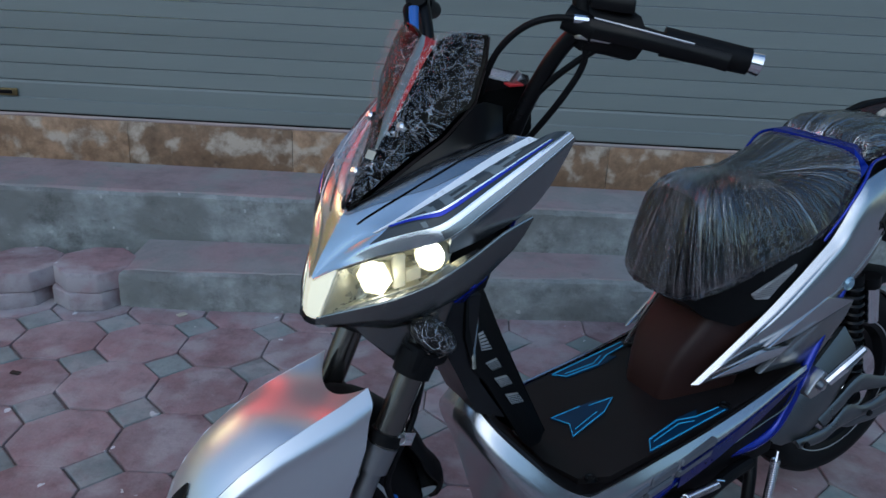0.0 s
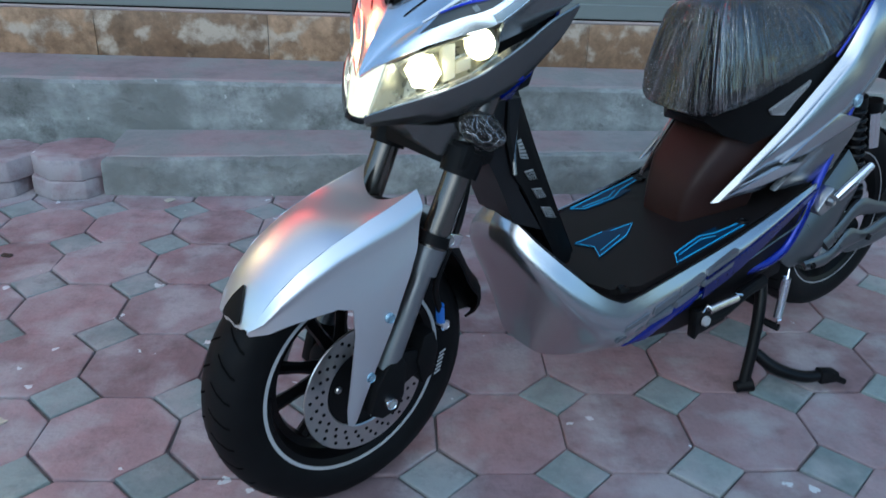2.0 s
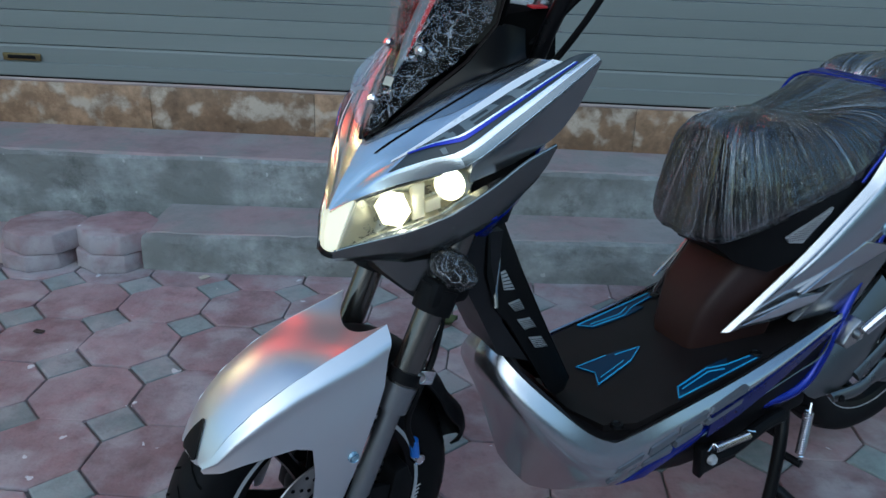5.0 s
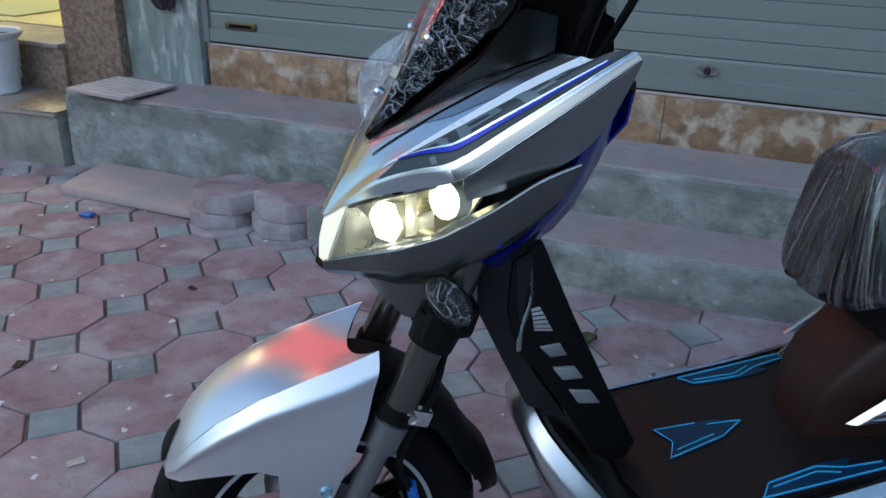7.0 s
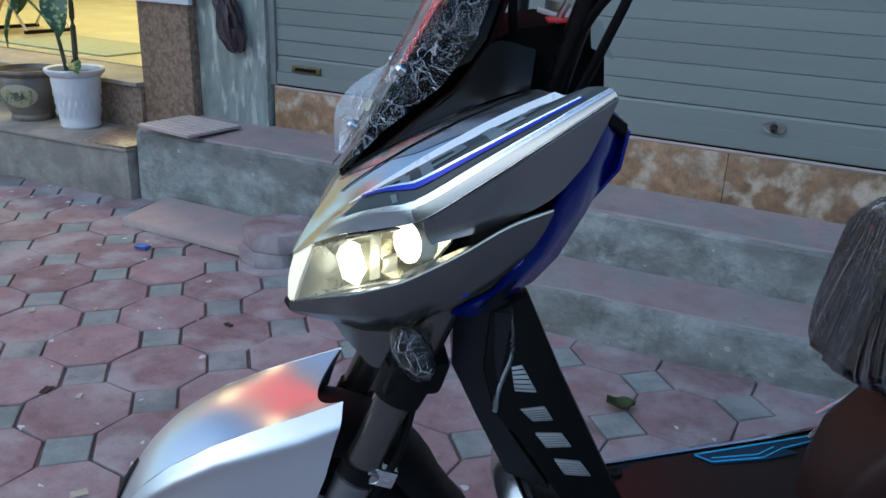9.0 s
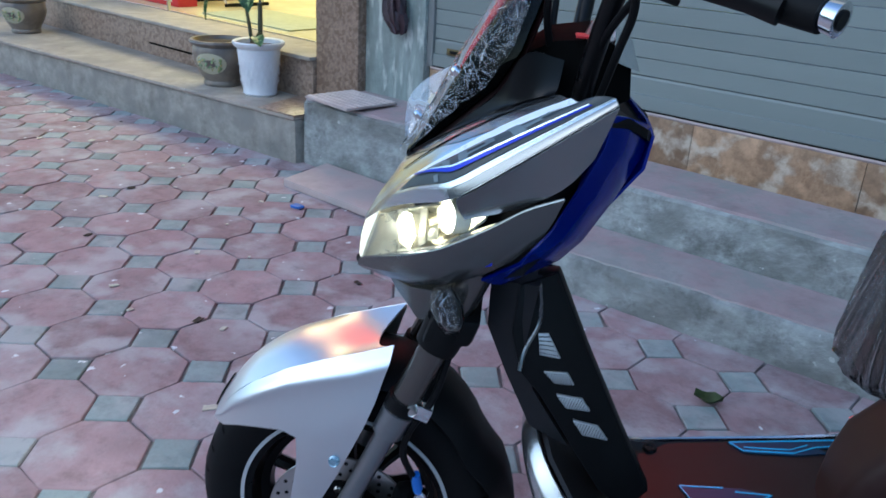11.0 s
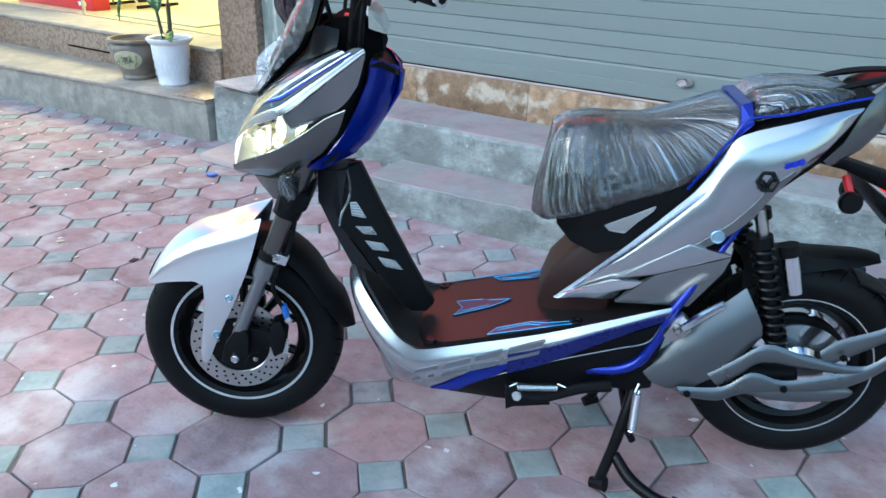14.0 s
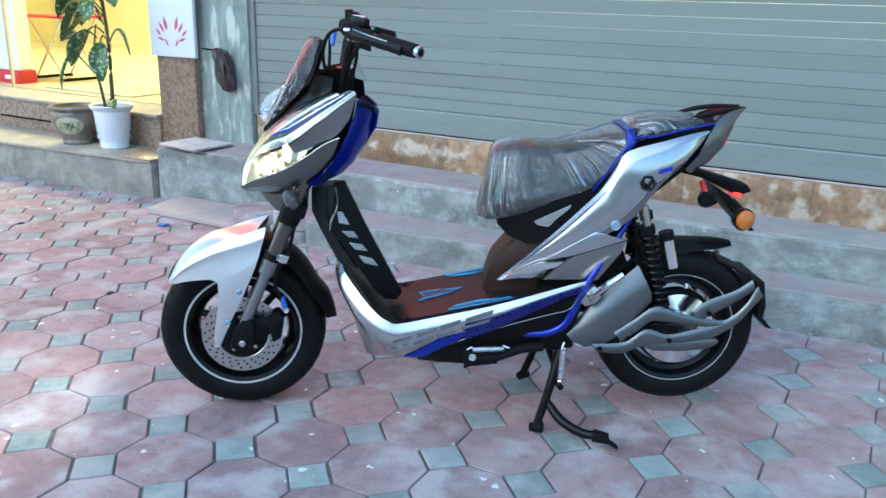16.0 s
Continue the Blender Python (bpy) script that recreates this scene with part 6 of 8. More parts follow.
for pts in ([(0.300, 0.197, 1.083), (0.275, 0.172, 1.084), (0.254, 0.145, 1.072), (0.241, 0.115, 1.044), (0.238, 0.092, 1.008), (0.250, 0.060, 0.950)], [(0.330, 0.213, 1.055), (0.318, 0.185, 1.034), (0.303, 0.150, 1.002), (0.290, 0.105, 0.955), (0.270, 0.070, 0.920)], [(0.309, 0.195, 1.072), (0.320, 0.188, 1.030), (0.312, 0.165, 0.982), (0.300, 0.115, 0.915), (0.280, 0.090, 0.885)], [(0.30, -0.19, 1.072), (0.262, -0.15, 1.06), (0.255, -0.10, 1.0), (0.250, -0.05, 0.92)]):
    part("control_cable", tube([F(*p) for p in pts], 0.0046, 10), M["black"], scooter, "black control cable")
for side in (1, -1):
    mc = part("master_cylinder", hexa([F(0.318, 0.190 * side, 1.098), F(0.350, 0.236 * side, 1.094), F(0.336, 0.250 * side, 1.094), F(0.304, 0.204 * side, 1.098)], [F(0.318, 0.190 * side, 1.117), F(0.350, 0.236 * side, 1.112), F(0.336, 0.250 * side, 1.112), F(0.304, 0.204 * side, 1.117)], 0.003), M["black_gloss"], scooter, "black brake fluid reservoir with a bright cap")
    part("reservoir_cap", hexa([F(0.320, 0.196 * side, 1.1175), F(0.346, 0.233 * side, 1.1135), F(0.336, 0.243 * side, 1.1135), F(0.310, 0.206 * side, 1.1175)], [F(0.320, 0.196 * side, 1.121), F(0.346, 0.233 * side, 1.117), F(0.336, 0.243 * side, 1.117), F(0.310, 0.206 * side, 1.121)], 0.001), M["bluegrey"], mc)
    part("lever_pivot", panel([(0.296, 0.198, 1.060), (0.326, 0.226, 1.056), (0.330, 0.226, 1.072), (0.300, 0.198, 1.078)], 0.010, side, 0.002, F), M["steel"], mc, "alloy lever pivot")
part("cable_ferrule", tube([F(0.306, 0.202, 1.083), F(0.292, 0.190, 1.084)], 0.0062, 10), M["chrome"], scooter, "chrome cable ferrule")
part("master_fitting", tube([F(0.27, -0.14, 1.07), F(0.262, -0.125, 1.03)], 0.008, 10), M["blue_plastic"], scooter, "blue brake hose fitting")

# -- leg shield --
for side in (1, -1):
    ls = part("leg_shield_side", panel([(0.245, 0.050, 0.668), (0.289, 0.014, 0.676), (0.339, 0.012, 0.569), (0.398, 0.012, 0.453), (0.450, 0.012, 0.355), (0.436, 0.020, 0.338), (0.405, 0.036, 0.345), (0.380, 0.046, 0.368), (0.285, 0.060, 0.515), (0.255, 0.064, 0.550), (0.240, 0.060, 0.605)], 0.010, side, 0.003), M["black"], scooter, "black leg shield with mesh vents")
    part("leg_shield_rim", tube([B(u, v * side, z) for u, v, z in ((0.268, 0.034, 0.668), (0.2735, 0.036, 0.616), (0.259, 0.056, 0.578), (0.2555, 0.066, 0.553))], 0.004, 8), M["gunmetal"], ls)
    quads = (((0.274, 0.039, 0.599), (0.287, 0.032, 0.598), (0.307, 0.032, 0.562), (0.279, 0.045, 0.571)), ((0.287, 0.048, 0.548), (0.318, 0.032, 0.542), (0.329, 0.031, 0.524), (0.303, 0.044, 0.530)), ((0.307, 0.047, 0.515), (0.342, 0.030, 0.504), (0.355, 0.029, 0.486), (0.322, 0.045, 0.495)), ((0.333, 0.044, 0.477), (0.368, 0.029, 0.464), (0.384, 0.026, 0.442), (0.348, 0.042, 0.455)))
    for a, b, c, d in quads:
        vent = part("vent", panel([(u, v + 0.0045, z) for u, v, z in (a, b, c, d)], 0.005, side, 0.0006), M["mesh"], ls, "perforated silver vent")
        dots = bmesh.new()
        for i in range(9):
            for j in range(5):
                s, t = (i + 0.7) / 9.4, (j + 0.7 + 0.0 * i) / 5.4
                u, v, z = ((a[q] * (1 - s) + b[q] * s) * (1 - t) + (d[q] * (1 - s) + c[q] * s) * t for q in range(3))
                v += 0.0049
                add(dots, hexa([B(u + 0.0011 * math.cos(q), v * side, z + 0.0011 * math.sin(q)) for q in (0.8, 2.4, 3.9, 5.5)], [B(u + 0.0011 * math.cos(q), (v + 0.0004) * side, z + 0.0011 * math.sin(q)) for q in (0.8, 2.4, 3.9, 5.5)]))
        tagged(part("perforation", dots, M["black"], vent), kind="stuff")
part("leg_shield_centre", panel([(0.262, 0.012, 0.672), (0.291, 0.012, 0.678), (0.341, 0.012, 0.570), (0.400, 0.012, 0.454), (0.452, 0.012, 0.355), (0.437, 0.012, 0.337), (0.39, 0.012, 0.37), (0.31, 0.012, 0.55)], 0.024, 1, 0.003), M["black"], scooter)
part("neck_cover", loft(rings_along([
    [(0.205, 0.035, 0.665), (0.205, -0.035, 0.665), (0.27, -0.05, 0.67), (0.27, 0.05, 0.67)],
    [(0.205, 0.04, 0.60), (0.205, -0.04, 0.60), (0.26, -0.056, 0.59), (0.26, 0.056, 0.59)],
    [(0.235, 0.05, 0.54), (0.235, -0.05, 0.54), (0.275, -0.056, 0.52), (0.275, 0.056, 0.52)],
    [(0.275, 0.05, 0.46), (0.275, -0.05, 0.46), (0.33, -0.055, 0.44), (0.33, 0.055, 0.44)]])), M["dark_plastic"], scooter, "dark plastic neck cover")

# -- floor tub --
rim = [(0.276, 0.0, 0.470), (0.281, 0.035, 0.462), (0.300, 0.078, 0.432), (0.345, 0.122, 0.385), (0.388, 0.150, 0.346), (0.422, 0.163, 0.328), (0.450, 0.168, 0.3255), (0.556, 0.168, 0.348), (0.691, 0.166, 0.378), (0.80, 0.163, 0.409), (0.900, 0.158, 0.438), (0.955, 0.154, 0.452)]
hipl = [(0.262, 0.0, 0.425), (0.268, 0.045, 0.42), (0.29, 0.095, 0.385), (0.338, 0.14, 0.33), (0.385, 0.165, 0.295), (0.425, 0.176, 0.28), (0.455, 0.18, 0.282), (0.556, 0.18, 0.318), (0.691, 0.178, 0.354), (0.8, 0.175, 0.396), (0.9, 0.1635, 0.428), (0.955, 0.156, 0.444)]
waist = [(0.3, 0.0, 0.345), (0.303, 0.04, 0.34), (0.316, 0.075, 0.315), (0.35, 0.115, 0.27), (0.39, 0.146, 0.245), (0.425, 0.158, 0.238), (0.465, 0.164, 0.24), (0.556, 0.171, 0.284), (0.691, 0.173, 0.326), (0.8, 0.17, 0.378), (0.9, 0.1611, 0.42), (0.955, 0.155, 0.438)]
keel = [(0.345, 0.0, 0.190), (0.347, 0.030, 0.190), (0.352, 0.055, 0.190), (0.372, 0.085, 0.196), (0.400, 0.112, 0.206), (0.430, 0.128, 0.212), (0.470, 0.140, 0.218), (0.556, 0.160, 0.276), (0.691, 0.164, 0.322), (0.80, 0.162, 0.375), (0.900, 0.157, 0.418), (0.955, 0.153, 0.436)]
for side in (1, -1):
    tub = part("floor_tub", sheet(fine([rim, hipl, waist, keel], 3, 4), 0.004, B, side), M["body_silver"], scooter, "silver floor tub side", angle=50)
    part("blue_swoosh", panel([(u, v + 0.007, z) for u, v, z in ((0.462, 0.143, 0.220), (0.50, 0.152, 0.243), (0.552, 0.1665, 0.284), (0.60, 0.168, 0.296), (0.640, 0.1685, 0.306), (0.599, 0.166, 0.276), (0.555, 0.158, 0.250), (0.516, 0.148, 0.222))], 0.016, side, 0.001), M["blue"], tub, "blue swoosh")
    band_rows = []
    for f in (0.0, 0.35, 0.7, 1.0):
        band_rows.append([(p.x, max(p.y, q.y) + 0.0035 - 0.004 * f, p.z - 0.003 + (q.z - 0.008 - p.z) * f) for p, q in zip(smooth_path(hipl[7:], 4)[2:], smooth_path(keel[7:], 4)[2:])])
    part("blue_stripe", sheet(band_rows, 0.003, B, side), M["navy"], tub, "blue stripe", angle=50)
    part("belly_panel", sheet([[(0.50, 0.145, 0.226), (0.56, 0.158, 0.256), (0.63, 0.164, 0.288), (0.72, 0.165, 0.331), (0.80, 0.162, 0.362), (0.90, 0.157, 0.398), (0.95, 0.152, 0.42)], [(0.50, 0.13, 0.205), (0.56, 0.145, 0.225), (0.63, 0.152, 0.245), (0.72, 0.155, 0.28), (0.80, 0.153, 0.30), (0.90, 0.148, 0.32), (0.93, 0.145, 0.33)], [(0.50, 0.10, 0.190), (0.56, 0.115, 0.190), (0.63, 0.125, 0.191), (0.72, 0.13, 0.20), (0.80, 0.13, 0.23), (0.88, 0.125, 0.25), (0.90, 0.12, 0.26)]], 0.004, B, side), M["black"], scooter, "black belly panel", angle=50)
    part("belly_line", tube([B(u, v * side, z) for u, v, z in ((0.555, 0.1585, 0.252), (0.62, 0.165, 0.280), (0.72, 0.1665, 0.318), (0.84, 0.162, 0.352), (0.905, 0.158, 0.370), (0.93, 0.156, 0.41))], 0.0022, 6), M["gunmetal"], tub)
    # plain slanted bars in place of the big lettering
    for k, (u0, u1, z0, hgt) in enumerate(((0.424, 0.472, 0.250, 0.036), (0.488, 0.540, 0.266, 0.042), (0.550, 0.602, 0.290, 0.040), (0.616, 0.688, 0.316, 0.034))):
        for f0, f1 in ((0.0, 0.26), (0.60, 0.92)):
            pts = [(u0 + 0.012 * f0, z0 + hgt * f0), (u1 + 0.012 * f0, z0 + hgt * f0 + (u1 - u0) * 0.34), (u1 + 0.012 * f1, z0 + hgt * f1 + (u1 - u0) * 0.34), (u0 + 0.012 * f1, z0 + hgt * f1)]
            part("lettering_bar", panel([(u, 0.1705 - 0.3 * max(0, 0.29 - z) * (1 if u < 0.5 else 0.25) + 0.0130, z) for u, z in pts], 0.010, side, 0), M["letter_grey"], tub, "plain dark grey lettering bar")
    for k in range(8):
        part("small_mark", panel([(0.885 + 0.007 * k, 0.1600, 0.408 + 0.0025 * k), (0.890 + 0.007 * k, 0.1597, 0.410 + 0.0025 * k), (0.892 + 0.007 * k, 0.1597, 0.415 + 0.0025 * k), (0.887 + 0.007 * k, 0.1600, 0.413 + 0.0025 * k)], 0.001, side, 0), M["white_line"], tub)
inner_floor = []
for i, (u, v, z) in enumerate(rim):
    inner_floor.append([(u + (0.012 if i < 4 else 0.0), s * max(0, v - 0.008), z - 0.004 - (0.008 if abs(s) < 0.95 else 0) * min(1, i / 3)) for s in (-1, -0.93, -0.86, -0.5, 0, 0.5, 0.86, 0.93, 1)])
part("floor_board", sheet(inner_floor, 0.006, B), M["mat_brown"], scooter, "black floor board", angle=50)


def floor_z(u):
    return 0.3185 + (u - 0.45) * 0.2175


def floor_patch(pts, lift, thick, name, material, parent, label=""):
    hi = [B(u, v, floor_z(u) + lift) for u, v in pts]
    lo = [B(u, v, floor_z(u) + lift - thick) for u, v in pts]
    bm = hexa(lo, hi)
    return part(name, bm, material, parent, label)


mat_ob = floor_patch([(0.425, 0.05), (0.445, 0.12), (0.49, 0.148), (0.60, 0.150), (0.80, 0.148), (0.93, 0.140), (0.93, -0.140), (0.80, -0.148), (0.60, -0.150), (0.49, -0.148), (0.445, -0.12), (0.425, -0.05)], 0.008, 0.012, "floor_mat", M["mat_brown"], scooter, "dark reddish-brown rubber floor mat")
for side in (1, -1):
    def fp(pts, lift, name, material, parent, label=""):
        return floor_patch([(u, v * side) for u, v in pts], lift, 0.002, name, material, parent, label)
    s1 = fp([(0.578, 0.146), (0.598, 0.118), (0.672, 0.108), (0.715, 0.112), (0.705, 0.124), (0.752, 0.130), (0.758, 0.146)], 0.0105, "floor_sticker", M["sticker"], mat_ob, "blue floor sticker")
    for a, b, w in (((0.580, 0.1445), (0.752, 0.1445), 0.0012), ((0.600, 0.121), (0.668, 0.1125), 0.0012), ((0.668, 0.1125), (0.700, 0.1265), 0.0010), ((0.700, 0.1265), (0.748, 0.1320), 0.0010), ((0.600, 0.1300), (0.664, 0.1215), 0.0009), ((0.664, 0.1215), (0.690, 0.1330), 0.0009), ((0.580, 0.1440), (0.599, 0.1200), 0.0008)):
        d = Vector((b[0] - a[0], b[1] - a[1])).normalized()
        fp([(a[0] - d.y * w, a[1] + d.x * w), (b[0] - d.y * w, b[1] + d.x * w), (b[0] + d.y * w, b[1] - d.x * w), (a[0] + d.y * w, a[1] - d.x * w)], 0.0118, "sticker_line", M["sticker_line"], s1)
    for u in (0.461, 0.763):
        part("floor_screw", lathe([(0, 0.003), (0.005, 0.003), (0.007, 0.005), (0.0105, 0.005), (0.012, 0)], 16, Matrix.Translation(B(u, 0.133 * side, floor_z(u) + 0.008))), M["black_gloss"], mat_ob)
c = floor_patch([(0.498, -0.037), (0.515, 0.0), (0.497, 0.033), (0.585, 0.014), (0.625, -0.012), (0.585, -0.028)], 0.0105, 0.002, "floor_sticker", M["sticker"], mat_ob, "blue arrow sticker")
for a, b, w in (((0.500, 0.0315), (0.585, 0.0125), 0.0012), ((0.585, 0.0125), (0.623, -0.0115), 0.0010), ((0.500, -0.0350), (0.560, -0.0290), 0.0010), ((0.515, 0.0180), (0.575, 0.0040), 0.0009), ((0.575, -0.0200), (0.620, -0.0120), 0.0010), ((0.500, 0.0320), (0.5155, 0.0), 0.0007), ((0.500, -0.0350), (0.5155, 0.0), 0.0007)):
    d = Vector((b[0] - a[0], b[1] - a[1])).normalized()
    floor_patch([(a[0] - d.y * w, a[1] + d.x * w), (b[0] - d.y * w, b[1] + d.x * w), (b[0] + d.y * w, b[1] - d.x * w), (a[0] + d.y * w, a[1] - d.x * w)], 0.0118, 0.001, "sticker_line", M["sticker_line"], c)
part("belly_tray", panel([(0.43, 0.10, 0.215), (0.47, 0.10, 0.31), (0.93, 0.10, 0.41), (0.93, 0.10, 0.26), (0.62, 0.10, 0.190), (0.45, 0.10, 0.196)], 0.20, 1, 0.004), M["black"], scooter)

# -- seat post, under-seat cover, seat --
post_rings = []
for u0, u1, hw0, hw1, z0, z1 in ((0.684, 0.83, 0.050, 0.100, 0.352, 0.39), (0.682, 0.835, 0.052, 0.106, 0.395, 0.42), (0.688, 0.845, 0.056, 0.110, 0.435, 0.46), (0.705, 0.87, 0.065, 0.110, 0.480, 0.51), (0.748, 0.90, 0.066, 0.110, 0.530, 0.56), (0.79, 0.94, 0.064, 0.100, 0.585, 0.66)):
    ring = []
    for k in range(32):
        a = 2 * math.pi * k / 32
        c, d = (math.copysign(abs(q) ** 0.26, q) for q in (math.cos(a), math.sin(a)))
        f = (1 - c) / 2
        ring.append(B(u1 + (u0 - u1) * f, d * (hw1 + (hw0 - hw1) * f), z1 + (z0 - z1) * f))
    post_rings.append(ring)
part("seat_post", loft(post_rings), M["post"], scooter, "brown seat post fairing", angle=60)


def seat_ring(u, zb, zt, wb, wt, sq=0.5):
    """A closed cross-section of the seat."""
    pts = []
    for j in range(24):
        a = 2 * math.pi * j / 24
        c, s = math.cos(a), math.sin(a)
        x = math.copysign(abs(c) ** sq, c)
        y = math.copysign(abs(s) ** sq, s)
        t = (y + 1) / 2
        pts.append((x * (wb + (wt - wb) * t), zb + (zt - zb) * t))
    return [(u, v, z) for v, z in pts]


def seat_rings(sections, at, lift=0.0):
    out = []
    for (u0, zb, u1, zt, wb, wt) in sections:
        r = []
        for (_, v, z) in seat_ring(0, zb - lift, zt + lift, wb + lift, wt + lift):
            t = (z - zb) / (zt - zb)
            r.append(at(u0 + (u1 - u0) * t, v, z))
        out.append(r)
    return out


SEAT = [(0.684, 0.604, 0.702, 0.752, 0.06, 0.0423), (0.68, 0.594, 0.694, 0.776, 0.094, 0.0589), (0.694, 0.594, 0.714, 0.79, 0.108, 0.0622), (0.74, 0.604, 0.765, 0.798, 0.116, 0.0714), (0.8, 0.624, 0.82, 0.795, 0.124, 0.0773), (0.86, 0.646, 0.87, 0.794, 0.13, 0.084), (0.92, 0.67, 0.925, 0.808, 0.134, 0.0907), (0.965, 0.694, 0.975, 0.825, 0.134, 0.0949), (1.0, 0.735, 1.01, 0.836, 0.132, 0.0949), (1.028, 0.785, 1.028, 0.838, 0.124, 0.0994), (1.036, 0.8, 1.036, 0.832, 0.11, 0.092)]
seat = part("seat", loft(seat_rings(SEAT, B)), M["vinyl"], scooter, "black vinyl seat under clear film", angle=60)
bm = loft(seat_rings([(SEAT[0][0] - 0.022, SEAT[0][1] - 0.004, SEAT[0][2] - 0.012, SEAT[0][3] - 0.010, 0.05, 0.036)] + SEAT[1:], B, 0.006))
bmesh.ops.subdivide_edges(bm, edges=bm.edges[:], cuts=7, use_grid_fill=True)
for v in bm.verts:
    p = v.co
    drape = min(1.0, max(0.0, 0.80 - p.z) * 12.0 + 0.08)
    az = math.atan2(p.y, p.x - (0.8 - p.z) * 0.35 - 0.80) * 7
    f = 1 - 2.4 * abs(noise.noise((az, p.z * 1.5, 1.0))) ** 0.8
    n = Vector((-0.8 if p.x < 0.72 else 0, p.y * 8, 0.15)).normalized()
    v.co += n * 0.0050 * f * drape
part("film_cover", bm, M["film_seat"], seat, "clear film stretched in folds", angle=60, shadow=False)
part("under_seat_cover", loft(rings_along([
    [(0.705, 0.05, 0.620), (0.705, -0.05, 0.620), (0.712, -0.045, 0.575), (0.712, 0.045, 0.575)],
    [(0.735, 0.088, 0.628), (0.735, -0.088, 0.628), (0.74, -0.075, 0.550), (0.74, 0.075, 0.550)],
    [(0.785, 0.106, 0.640), (0.785, -0.106, 0.640), (0.79, -0.10, 0.535), (0.79, 0.10, 0.535)],
    [(0.845, 0.118, 0.660), (0.845, -0.118, 0.660), (0.848, -0.114, 0.556), (0.848, 0.114, 0.556)],
    [(0.945, 0.124, 0.695), (0.945, -0.124, 0.695), (0.95, -0.12, 0.64), (0.95, 0.12, 0.64)],
    [(1.0, 0.122, 0.75), (1.0, -0.122, 0.75), (1.0, -0.12, 0.70), (1.0, 0.12, 0.70)]])), M["black"], scooter, "black cover under the seat")
for side in (1, -1):
    frame_ = part("mesh_window", panel([(0.803, 0.1165, 0.602), (0.897, 0.1255, 0.650), (0.893, 0.1255, 0.640), (0.862, 0.123, 0.612), (0.842, 0.1205, 0.589), (0.812, 0.117, 0.592)], 0.006, side, 0.001), M["mesh"], scooter, "silver mesh window under the seat")
    dots = bmesh.new()
    poly = [(0.803, 0.602), (0.897, 0.650), (0.862, 0.612), (0.842, 0.589), (0.812, 0.592)]
    for i in range(22):
        for j in range(16):
            u, z = 0.803 + 0.0043 * i + 0.00215 * (j % 2), 0.589 + 0.0040 * j
            inside = (z - 0.604) < (u - 0.805) * 0.49 and (z - 0.593) > (u - 0.846) * 1.02 and z > 0.593
            if inside:
                v = 0.1170 + (u - 0.803) * 0.098
                add(dots, hexa([B(u + 0.0012 * math.cos(q), v * side, z + 0.0012 * math.sin(q)) for q in (0, 1.57, 3.14, 4.71)], [B(u + 0.0012 * math.cos(q), (v + 0.0005) * side, z + 0.0012 * math.sin(q)) for q in (0, 1.57, 3.14, 4.71)]))
    tagged(part("perforation", dots, M["black"], frame_), kind="stuff")

